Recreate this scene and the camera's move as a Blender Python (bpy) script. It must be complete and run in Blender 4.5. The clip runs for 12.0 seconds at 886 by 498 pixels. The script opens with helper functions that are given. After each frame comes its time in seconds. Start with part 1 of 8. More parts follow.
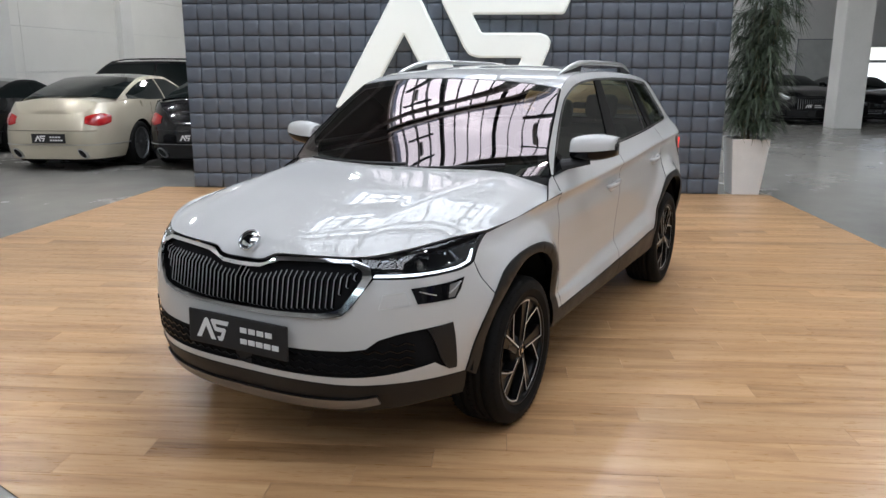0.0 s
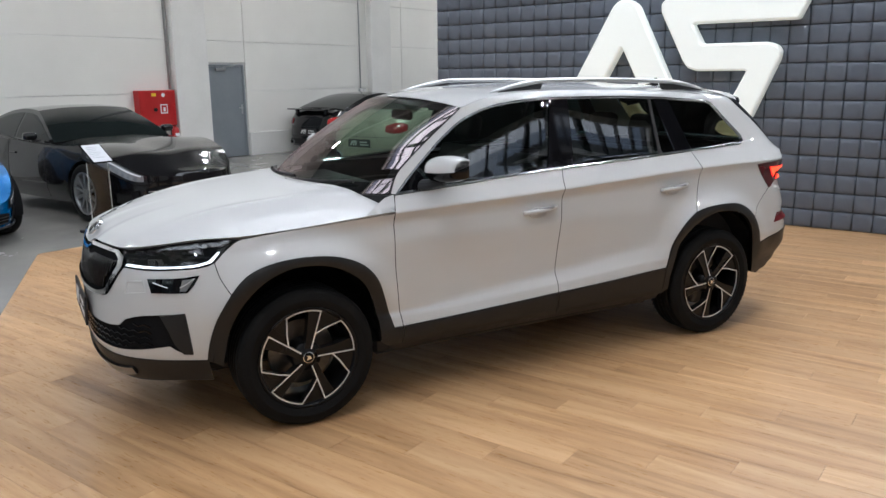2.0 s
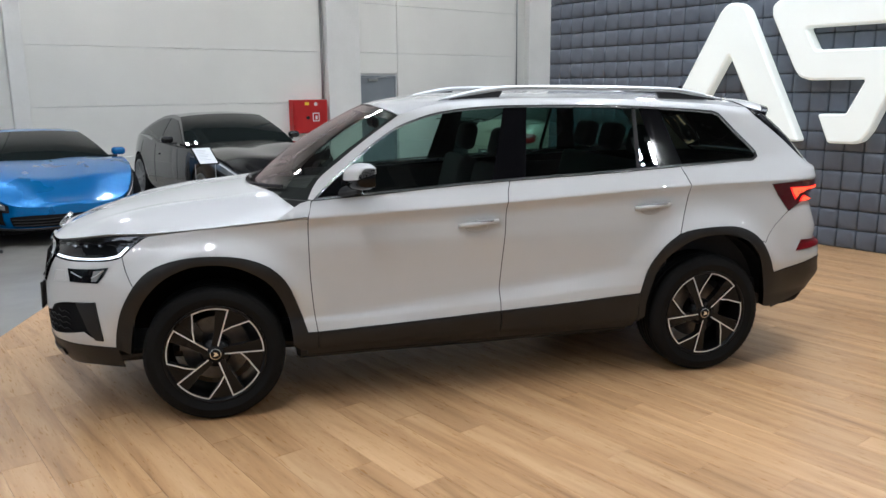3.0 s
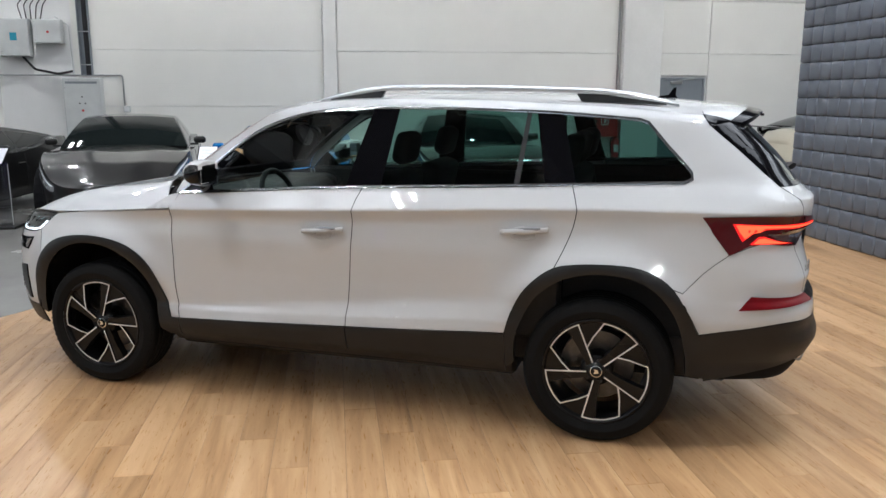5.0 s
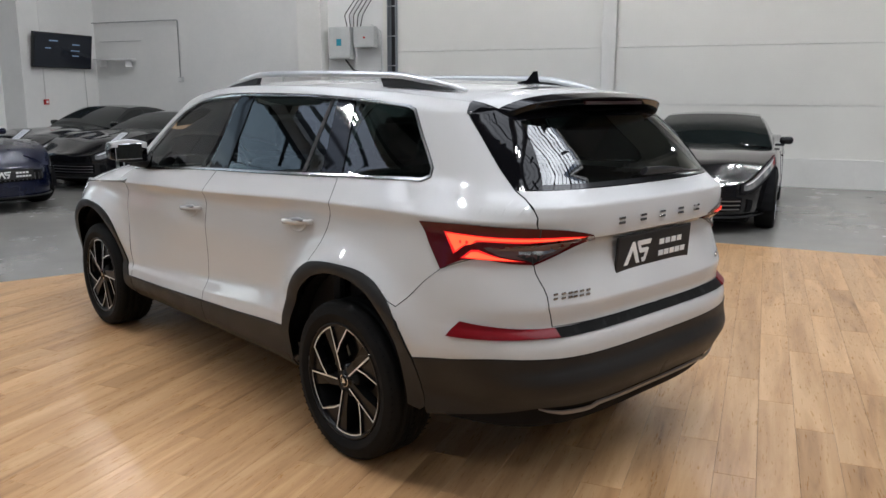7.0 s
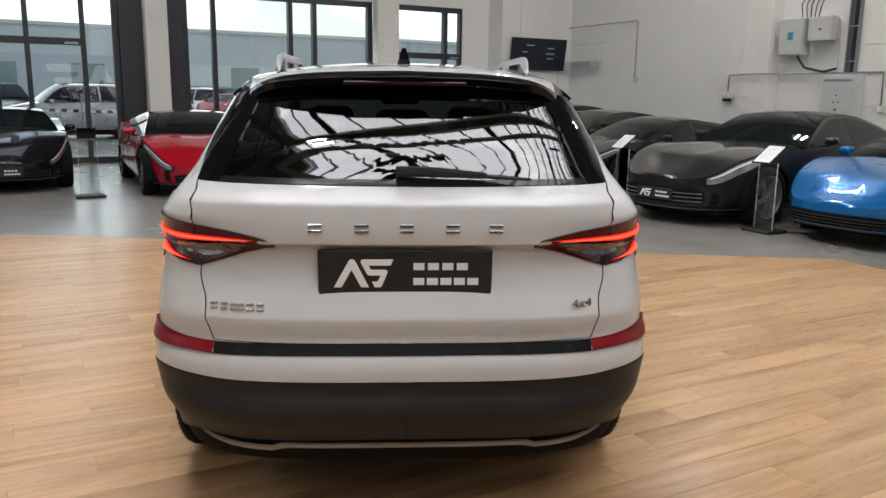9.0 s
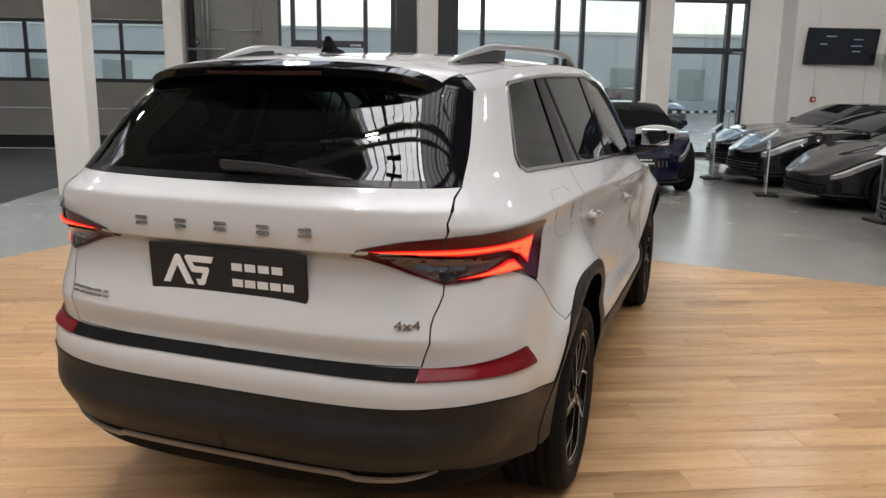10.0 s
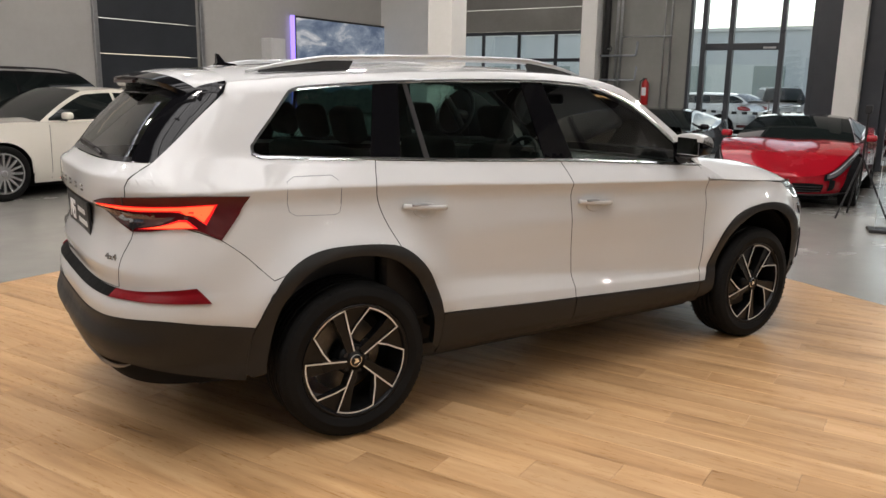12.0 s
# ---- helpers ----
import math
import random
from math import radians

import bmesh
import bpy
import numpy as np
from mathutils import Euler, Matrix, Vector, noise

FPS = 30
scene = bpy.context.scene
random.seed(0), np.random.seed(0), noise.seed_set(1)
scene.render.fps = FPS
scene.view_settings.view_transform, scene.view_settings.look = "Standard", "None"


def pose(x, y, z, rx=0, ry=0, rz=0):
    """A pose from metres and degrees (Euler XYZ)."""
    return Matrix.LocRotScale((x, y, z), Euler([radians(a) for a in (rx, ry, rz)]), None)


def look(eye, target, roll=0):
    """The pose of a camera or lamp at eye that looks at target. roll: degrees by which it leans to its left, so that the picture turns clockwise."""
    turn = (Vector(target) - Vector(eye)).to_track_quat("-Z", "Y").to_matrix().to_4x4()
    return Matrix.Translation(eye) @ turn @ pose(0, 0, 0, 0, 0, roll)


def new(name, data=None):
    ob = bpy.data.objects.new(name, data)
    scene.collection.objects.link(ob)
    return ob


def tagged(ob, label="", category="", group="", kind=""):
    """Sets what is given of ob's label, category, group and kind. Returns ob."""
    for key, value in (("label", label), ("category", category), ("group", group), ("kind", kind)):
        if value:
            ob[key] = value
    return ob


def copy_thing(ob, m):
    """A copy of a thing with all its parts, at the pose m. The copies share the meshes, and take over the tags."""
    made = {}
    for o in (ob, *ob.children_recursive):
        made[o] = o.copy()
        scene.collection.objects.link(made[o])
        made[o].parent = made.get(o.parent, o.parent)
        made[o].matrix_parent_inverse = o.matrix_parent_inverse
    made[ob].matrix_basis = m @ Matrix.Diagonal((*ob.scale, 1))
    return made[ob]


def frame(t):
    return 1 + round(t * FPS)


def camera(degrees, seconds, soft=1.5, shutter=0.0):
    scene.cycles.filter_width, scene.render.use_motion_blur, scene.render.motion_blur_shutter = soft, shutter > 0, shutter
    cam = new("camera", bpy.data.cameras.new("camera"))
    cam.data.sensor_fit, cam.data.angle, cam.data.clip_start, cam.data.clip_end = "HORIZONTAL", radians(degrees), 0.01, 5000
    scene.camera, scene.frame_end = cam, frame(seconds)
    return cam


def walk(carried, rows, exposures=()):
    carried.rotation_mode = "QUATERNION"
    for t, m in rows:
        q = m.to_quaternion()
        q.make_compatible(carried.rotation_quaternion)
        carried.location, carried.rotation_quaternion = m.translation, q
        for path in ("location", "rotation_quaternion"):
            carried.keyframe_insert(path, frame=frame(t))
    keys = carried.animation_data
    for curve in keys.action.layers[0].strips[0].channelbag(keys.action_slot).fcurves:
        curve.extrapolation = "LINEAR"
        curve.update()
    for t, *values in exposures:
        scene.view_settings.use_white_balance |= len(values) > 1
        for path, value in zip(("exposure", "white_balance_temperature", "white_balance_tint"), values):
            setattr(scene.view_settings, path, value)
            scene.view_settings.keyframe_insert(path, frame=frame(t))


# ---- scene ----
cam = camera(59.2, 12.0)
PATH = [
    (0, (5.115, 0.116, 1.671), (3.176, -0.027, 1.205), 0.10),
    (0.5, (5.082, 0.857, 1.673), (3.183, 0.433, 1.210), -0.20),
    (1, (4.887, 1.572, 1.694), (3.065, 0.887, 1.237), -0.30),
    (1.5, (4.605, 2.301, 1.698), (2.895, 1.363, 1.249), -0.60),
    (2, (4.166, 2.931, 1.700), (2.597, 1.770, 1.267), -0.60),
    (2.5, (3.664, 3.491, 1.671), (2.262, 2.127, 1.255), -0.60),
    (3, (3.070, 3.920, 1.661), (1.856, 2.382, 1.261), -0.50),
    (3.2, (2.783, 4.100, 1.663), (1.666, 2.491, 1.258), -0.50),
    (4.8, (0.581, 4.744, 1.610), (0.206, 2.818, 1.223), -0.00),
    (5, (0.289, 4.751, 1.630), (0.022, 2.807, 1.243), 0.00),
    (5.5, (-0.441, 4.784, 1.610), (-0.446, 2.821, 1.224), -0.10),
    (6, (-1.166, 4.668, 1.585), (-0.917, 2.721, 1.201), 0.10),
    (6.5, (-1.857, 4.496, 1.582), (-1.361, 2.596, 1.199), 0.10),
    (7, (-2.502, 4.187, 1.559), (-1.761, 2.370, 1.175), 0.20),
    (7.2, (-2.751, 4.057, 1.564), (-1.911, 2.284, 1.182), 0.40),
    (9, (-4.257, 1.978, 1.499), (-2.527, 1.053, 1.113), 0.80),
    (9.5, (-4.397, 1.276, 1.506), (-2.517, 0.718, 1.115), 0.70),
    (10, (-4.396, 0.527, 1.491), (-2.444, 0.357, 1.092), 0.80),
    (10.5, (-4.435, -0.147, 1.506), (-2.484, 0.042, 1.108), 0.70),
    (11, (-4.413, -0.869, 1.522), (-2.529, -0.336, 1.115), 0.70),
    (11.5, (-4.351, -1.552, 1.581), (-2.572, -0.752, 1.147), 1.10),
    (12, (-4.190, -2.272, 1.532), (-2.531, -1.231, 1.125), 0.90),
]
# seconds, stops, kelvin, tint
EXPOSURES = [(0.0, 0.04, 6150, 10), (2.0, 0.13, 6100, 10), (3.2, 0.18, 6050, 9), (5.5, 0.28, 6150, 10), (7.0, 0.06, 6250, 11), (9.0, 0.02, 6700, 12), (9.6, 0.05, 6900, 13), (10.4, 0.12, 6850, 13), (11.0, 0.18, 6900, 13), (12.0, 0.21, 7100, 14)]
walk(cam, [(t, look(e, g, r)) for t, e, g, r in PATH], EXPOSURES)

# ---- light ----
world = bpy.data.worlds.new("overcast_sky")
scene.world = world
world.use_nodes = True
wn, wl = world.node_tree.nodes, world.node_tree.links
sky = wn.new("ShaderNodeTexSky")
sky.sky_type = "NISHITA"
sky.sun_disc = False
sky.sun_elevation, sky.sun_rotation = radians(48), radians(60)
sky.air_density, sky.dust_density = 1.2, 1.0
cloud = wn.new("ShaderNodeMixRGB")
way, puffs, cover = wn.new("ShaderNodeTexCoord"), wn.new("ShaderNodeTexNoise"), wn.new("ShaderNodeValToRGB")
puffs.inputs["Scale"].default_value, puffs.inputs["Detail"].default_value = 3.2, 6.0
cover.color_ramp.elements[0].position, cover.color_ramp.elements[0].color = 0.54, (0.15, 0.15, 0.15, 1)
cover.color_ramp.elements[1].position, cover.color_ramp.elements[1].color = 0.68, (1, 1, 1, 1)
wl.new(way.outputs["Generated"], puffs.inputs["Vector"])
wl.new(puffs.outputs["Fac"], cover.inputs[0])
# haze near the horizon, more breaks higher up
split, height, thin_out = wn.new("ShaderNodeSeparateXYZ"), wn.new("ShaderNodeMapRange"), wn.new("ShaderNodeMath")
height.inputs["From Min"].default_value, height.inputs["From Max"].default_value = 0.16, 0.36
height.inputs["To Min"].default_value, height.inputs["To Max"].default_value = 1.0, 0.55
thin_out.operation = "MULTIPLY"
wl.new(way.outputs["Generated"], split.inputs[0])
wl.new(split.outputs["Z"], height.inputs["Value"])
wl.new(height.outputs[0], thin_out.inputs[0])
wl.new(cover.outputs[0], thin_out.inputs[1])
wl.new(thin_out.outputs[0], cloud.inputs[0])
cloud.inputs[2].default_value = (24, 25, 26, 1)
wl.new(sky.outputs[0], cloud.inputs[1])
wl.new(cloud.outputs[0], wn["Background"].inputs[0])
wn["Background"].inputs[1].default_value = 0.15


def lamp(name, kind, m, energy, color=(1, 1, 1), **sizes):
    data = bpy.data.lights.new(name, kind)
    data.energy, data.color = energy, color
    if kind == "AREA":
        data.shape, data.size, data.size_y = "RECTANGLE", sizes["size"], sizes["size_y"]
    if kind == "SUN":
        data.angle = sizes["angle"]
    ob = new(name, data)
    ob.matrix_world = m
    return ob


lamp("sun", "SUN", look((20, 30, 40), (0, 0, 0)), 1.9, (1, 0.96, 0.9), angle=radians(15))
# daylight that comes down through the roof lights
# the last opening is added, unseen, for the sky mirrored in the side glass
SKYLIGHTS = [(-14.0, -10.2, -4.1, 2.9), (-8.1, -2.6, -4.1, 3.4), (-2.2, 1.6, -4.1, 2.9), (3.7, 7.5, -4.1, 2.9), (-6.5, 7.0, 10.4, 12.0), (9.6, 13.6, 1.7, 4.5)]
CEIL = 7.6
for (x0, x1, y0, y1), power in zip(SKYLIGHTS[:5], (13, 12, 10, 6.5, 4.5)):
    lamp("roof_daylight", "AREA", pose((x0 + x1) / 2, (y0 + y1) / 2, CEIL + 0.55), power * (x1 - x0) * (y1 - y0),
         (0.97, 0.985, 1), size=x1 - x0, size_y=y1 - y0)


# ---- materials ----
def shader(name, color, rough=0.5, metal=0.0, coat=0.0, spec=0.5):
    m = bpy.data.materials.new(name)
    m.use_nodes = True
    b = m.node_tree.nodes["Principled BSDF"]
    b.inputs["Base Color"].default_value = (*color, 1)
    b.inputs["Roughness"].default_value = rough
    b.inputs["Metallic"].default_value = metal
    b.inputs["Coat Weight"].default_value = coat
    b.inputs["Coat Roughness"].default_value = 0.02
    b.inputs["Specular IOR Level"].default_value = spec
    return m


def node(m, kind, **values):
    n = m.node_tree.nodes.new(kind)
    for k, v in values.items():
        n.inputs[k].default_value = v
    return n


def wire(m, a, b):
    m.node_tree.links.new(a, b)


def main(m):
    return m.node_tree.nodes["Principled BSDF"]


def coords(m, scale=(1, 1, 1), jitter=0.0):
    """Object coordinates in metres, shifted for each object by its random number."""
    c = node(m, "ShaderNodeTexCoord")
    mp = node(m, "ShaderNodeMapping", Scale=scale)
    if jitter:
        info = node(m, "ShaderNodeObjectInfo")
        add = node(m, "ShaderNodeVectorMath")
        add.operation = "MULTIPLY_ADD"
        wire(m, info.outputs["Random"], add.inputs[0])
        add.inputs[1].default_value = (jitter, jitter * 1.7, jitter * 0.6)
        wire(m, c.outputs["Object"], add.inputs[2])
        wire(m, add.outputs[0], mp.inputs["Vector"])
    else:
        wire(m, c.outputs["Object"], mp.inputs["Vector"])
    return mp.outputs[0]


def ramp(m, source, stops):
    r = node(m, "ShaderNodeValToRGB")
    e = r.color_ramp.elements
    while len(e) < len(stops):
        e.new(0.5)
    for el, (p, c) in zip(e, stops):
        el.position, el.color = p, (*c, 1)
    wire(m, source, r.inputs[0])
    return r.outputs[0]


def noisy(m, vec, scale, detail=4.0, rough=0.55, dist=0.0):
    n = node(m, "ShaderNodeTexNoise", Scale=scale, Detail=detail, Roughness=rough, Distortion=dist)
    wire(m, vec, n.inputs["Vector"])
    return n.outputs["Fac"]


def bumpy(m, height, strength, distance=0.01):
    b = node(m, "ShaderNodeBump", Strength=strength, Distance=distance)
    wire(m, height, b.inputs["Height"])
    wire(m, b.outputs[0], main(m).inputs["Normal"])
    return b


def varied(name, c0, c1, scale=3.0, rough=(0.4, 0.6), bump=0.0, bump_scale=60.0, metal=0.0, coat=0.0, jitter=0.0, stretch=(1, 1, 1), spec=0.5):
    """Two tones mixed by noise at a large and a fine scale, with roughness that follows."""
    m = shader(name, c0, rough[0], metal, coat, spec)
    v = coords(m, stretch, jitter)
    a, b = noisy(m, v, scale), noisy(m, v, scale * 11, 6)
    mix = node(m, "ShaderNodeMath")
    mix.operation = "MULTIPLY_ADD"
    mix.inputs[1].default_value = 0.35
    wire(m, b, mix.inputs[0])
    wire(m, a, mix.inputs[2])
    wire(m, ramp(m, mix.outputs[0], [(0.45, c0), (0.9, c1)]), main(m).inputs["Base Color"])
    rr = ramp(m, mix.outputs[0], [(0.45, (rough[0],) * 3), (0.9, (rough[1],) * 3)])
    wire(m, rr, main(m).inputs["Roughness"])
    if bump:
        bumpy(m, noisy(m, v, bump_scale, 3), bump, 0.002)
    return m


def glowing(name, color, strength):
    m = shader(name, color, 0.4)
    main(m).inputs["Emission Color"].default_value = (*color, 1)
    main(m).inputs["Emission Strength"].default_value = strength
    return m


def glassy(name, tint=(1, 1, 1), clear=0.8, rough=0.0, ior=1.8, gloss=(1, 1, 1)):
    """A thin pane: light passes straight through, tinted, with a mirror sheen by Fresnel."""
    m = bpy.data.materials.new(name)
    m.use_nodes = True
    nt = m.node_tree
    nt.nodes.remove(nt.nodes["Principled BSDF"])
    t, g, mix, f = (nt.nodes.new(k) for k in ("ShaderNodeBsdfTransparent", "ShaderNodeBsdfGlossy", "ShaderNodeMixShader", "ShaderNodeFresnel"))
    t.inputs[0].default_value = (*[c * clear for c in tint], 1)
    g.inputs["Roughness"].default_value = rough
    g.inputs["Color"].default_value = (*gloss, 1)
    f.inputs["IOR"].default_value = ior
    nt.links.new(f.outputs[0], mix.inputs[0])
    nt.links.new(t.outputs[0], mix.inputs[1])
    nt.links.new(g.outputs[0], mix.inputs[2])
    nt.links.new(mix.outputs[0], nt.nodes["Material Output"].inputs[0])
    return m


def concrete_material():
    m = shader("polished_concrete", (0.3, 0.3, 0.29), 0.22, spec=0.45)
    v = coords(m)
    big, mid, fine = noisy(m, v, 0.35, 5, 0.6, 0.6), noisy(m, v, 2.3, 6, 0.65), noisy(m, v, 45, 3)
    mix = node(m, "ShaderNodeMath")
    mix.operation = "MULTIPLY_ADD"
    mix.inputs[1].default_value = 0.5
    wire(m, mid, mix.inputs[0])
    wire(m, big, mix.inputs[2])
    wire(m, ramp(m, mix.outputs[0], [(0.5, (0.2, 0.194, 0.179)), (0.95, (0.268, 0.26, 0.24))]), main(m).inputs["Base Color"])
    wire(m, ramp(m, mix.outputs[0], [(0.5, (0.22,) * 3), (1.0, (0.29,) * 3)]), main(m).inputs["Roughness"])
    bumpy(m, fine, 0.04, 0.002)
    return m


def plank_material():
    m = shader("oak_vinyl", (0.5, 0.33, 0.19), 0.38, spec=0.4)
    v = coords(m, (7.5, 0.62, 1), 37.0)
    grain, wisp, line = noisy(m, v, 2.4, 7, 0.62, 1.3), noisy(m, v, 0.9, 3, 0.5, 0.8), noisy(m, v, 16, 5, 0.6, 0.4)
    mix = node(m, "ShaderNodeMath")
    mix.operation = "MULTIPLY_ADD"
    mix.inputs[1].default_value = 0.55
    wire(m, grain, mix.inputs[0])
    wire(m, wisp, mix.inputs[2])
    col = ramp(m, mix.outputs[0], [(0.44, (0.172, 0.084, 0.033)), (0.6, (0.362, 0.204, 0.092)), (0.8, (0.478, 0.288, 0.141)), (1.0, (0.565, 0.362, 0.193))])
    info = node(m, "ShaderNodeObjectInfo")
    tone = node(m, "ShaderNodeHueSaturation")
    val = node(m, "ShaderNodeMapRange")
    val.inputs["To Min"].default_value, val.inputs["To Max"].default_value = 0.9, 1.1
    wire(m, info.outputs["Random"], val.inputs["Value"])
    wire(m, val.outputs[0], tone.inputs["Value"])
    wire(m, col, tone.inputs["Color"])
    wire(m, tone.outputs[0], main(m).inputs["Base Color"])
    wire(m, ramp(m, line, [(0.3, (0.25,) * 3), (0.7, (0.38,) * 3)]), main(m).inputs["Roughness"])
    bumpy(m, line, 0.1, 0.001)
    return m


def panel_material():
    """White lacquered sandwich panel with fine rolled ribs across it."""
    m = shader("white_sandwich_panel", (0.72, 0.73, 0.72), 0.42)
    v = coords(m)
    w = node(m, "ShaderNodeTexWave", Scale=9.0)
    w.bands_direction = "Z"
    w.wave_profile = "SAW"
    wire(m, v, w.inputs["Vector"])
    wire(m, ramp(m, noisy(m, v, 0.7, 5), [(0.35, (0.81, 0.805, 0.765)), (0.75, (0.865, 0.86, 0.815))]), main(m).inputs["Base Color"])
    bumpy(m, w.outputs["Fac"], 0.4, 0.004)
    return m


CONCRETE, OAK, PANEL = concrete_material(), plank_material(), panel_material()
DARK_CARPET = varied("dark_floor_covering", (0.035, 0.036, 0.04), (0.06, 0.06, 0.065), 2, (0.5, 0.65), 0.1)
PLASTER = varied("white_wall_paint", (0.76, 0.77, 0.765), (0.83, 0.83, 0.82), 0.8, (0.5, 0.65), 0.08, 90)
COLUMN = varied("painted_concrete_column", (0.74, 0.738, 0.71), (0.81, 0.806, 0.78), 1.5, (0.5, 0.62), 0.06, 70)
LEATHER = varied("slate_blue_leatherette", (0.084, 0.099, 0.126), (0.106, 0.123, 0.154), 6, (0.34, 0.44), 0.12, 240, jitter=3)
BACKING = varied("black_felt", (0.006, 0.006, 0.007), (0.01, 0.01, 0.011), 9, (0.8, 0.9), spec=0.1)
OPAL = varied("opal_acrylic", (0.85, 0.87, 0.84), (0.89, 0.905, 0.88), 1.2, (0.28, 0.36))
main(OPAL).inputs["Emission Color"].default_value = (0.84, 0.93, 0.84, 1)
main(OPAL).inputs["Emission Strength"].default_value = 0.24
DOOR_GREY = varied("grey_door_paint", (0.2, 0.225, 0.25), (0.235, 0.26, 0.285), 1.4, (0.42, 0.5))
RED_PAINT = varied("fire_red_paint", (0.42, 0.012, 0.014), (0.5, 0.02, 0.02), 3, (0.32, 0.42))
WHITE_PAINT = varied("white_enamel", (0.72, 0.73, 0.73), (0.8, 0.8, 0.8), 4, (0.3, 0.4))
CABINET_GREY = varied("light_grey_enamel", (0.52, 0.54, 0.54), (0.6, 0.62, 0.61), 4, (0.35, 0.45))
ANTHRACITE = varied("anthracite_frame_paint", (0.018, 0.022, 0.03), (0.026, 0.03, 0.038), 4, (0.35, 0.45))
STEEL = varied("galvanised_steel", (0.4, 0.41, 0.42), (0.52, 0.53, 0.54), 12, (0.3, 0.45), metal=1.0)
BLACK_PLASTIC = varied("black_plastic", (0.014, 0.014, 0.015), (0.022, 0.022, 0.023), 20, (0.4, 0.55), 0.1, 300, spec=0.3)
YELLOW = shader("yellow_sticker", (0.75, 0.5, 0.03), 0.4)
PAPER = varied("printed_paper", (0.72, 0.74, 0.78), (0.8, 0.81, 0.84), 5, (0.35, 0.4))
PANE = glassy("window_pane", (0.93, 0.98, 0.97), 0.93)
CLEAR_ACRYLIC = glassy("clear_acrylic", (0.95, 0.97, 0.98), 0.95, ior=1.4)
TUBE = glowing("lit_tube", (1, 0.98, 0.95), 560)


# ---- building helpers ----
def thing(name, label, category, group="", m=None, kind=""):
    ob = new(name)
    ob.empty_display_size = 0.1
    if m is not None:
        ob.matrix_world = m
    return tagged(ob, label, category, group, kind)


def part(name, bm, material, parent=None, label="", smooth=False):
    data = bpy.data.meshes.new(name)
    bm.to_mesh(data)
    bm.free()
    if smooth:
        data.polygons.foreach_set("use_smooth", [True] * len(data.polygons))
    for one in material if isinstance(material, (list, tuple)) else [material]:
        data.materials.append(one)
    ob = new(name, data)
    ob.parent = parent
    if label:
        ob["label"] = label
    return ob


def again(ob, x, y, z, parent=None):
    """Another object on the same mesh."""
    o = new(ob.name.split(".")[0], ob.data)
    o.parent = parent if parent else ob.parent
    o.location = (x, y, z)
    return o


def box(bm, x0, x1, y0, y1, z0, z1, bevel=0.0, segments=1, mat=0):
    vs = [bm.verts.new(p) for p in ((x0, y0, z0), (x1, y0, z0), (x1, y1, z0), (x0, y1, z0), (x0, y0, z1), (x1, y0, z1), (x1, y1, z1), (x0, y1, z1))]
    fs = [bm.faces.new([vs[i] for i in q]) for q in ((3, 2, 1, 0), (4, 5, 6, 7), (0, 1, 5, 4), (1, 2, 6, 5), (2, 3, 7, 6), (3, 0, 4, 7))]
    for f in fs:
        f.material_index = mat
    if bevel:
        es = list({e for f in fs for e in f.edges})
        bmesh.ops.bevel(bm, geom=es, offset=bevel, segments=segments, profile=0.5, affect="EDGES", material=-1)
    return vs


def a_box(*dims, bevel=0.0, segments=1):
    bm = bmesh.new()
    box(bm, *dims, bevel=bevel, segments=segments)
    return bm


def tube(bm, points, radius, sides=8, closed=False, flat=1.0):
    """A round bar along a line of points; radius may be one number or one for each point."""
    pts = [Vector(p) for p in points]
    rs = radius if isinstance(radius, (list, tuple)) else [radius] * len(pts)
    rings, up = [], None
    for i, p in enumerate(pts):
        a = pts[i - 1] if i or closed else p
        b = pts[(i + 1) % len(pts)] if i < len(pts) - 1 or closed else p
        d = (b - a).normalized()
        if up is None:
            up = d.orthogonal().normalized()
        up = (up - d * up.dot(d)).normalized()
        side = d.cross(up)
        rings.append([bm.verts.new(p + rs[i] * (up * math.cos(2 * math.pi * k / sides) * flat + side * math.sin(2 * math.pi * k / sides))) for k in range(sides)])
    for i in range(len(rings) if closed else len(rings) - 1):
        r, q = rings[i], rings[(i + 1) % len(rings)]
        for k in range(sides):
            bm.faces.new((r[k], r[(k + 1) % sides], q[(k + 1) % sides], q[k]))
    if not closed:
        bm.faces.new(rings[0][::-1])
        bm.faces.new(rings[-1])
    return bm


def a_tube(points, radius, sides=8, **more):
    return tube(bmesh.new(), points, radius, sides, **more)


def prism(bm, outline, z0, z1, axis="z", mat=0):
    """A flat outline (counter-clockwise) raised from z0 to z1 along an axis."""
    put = {"z": lambda a, b, c: (a, b, c), "x": lambda a, b, c: (c, a, b), "y": lambda a, b, c: (a, c, b)}[axis]
    lo = [bm.verts.new(put(a, b, z0)) for a, b in outline]
    hi = [bm.verts.new(put(a, b, z1)) for a, b in outline]
    n = len(lo)
    fs = [bm.faces.new((lo[i], lo[(i + 1) % n], hi[(i + 1) % n], hi[i])) for i in range(n)]
    fs += [bm.faces.new(hi), bm.faces.new(lo[::-1])]
    for f in fs:
        f.material_index = mat
    bmesh.ops.recalc_face_normals(bm, faces=fs)
    return fs


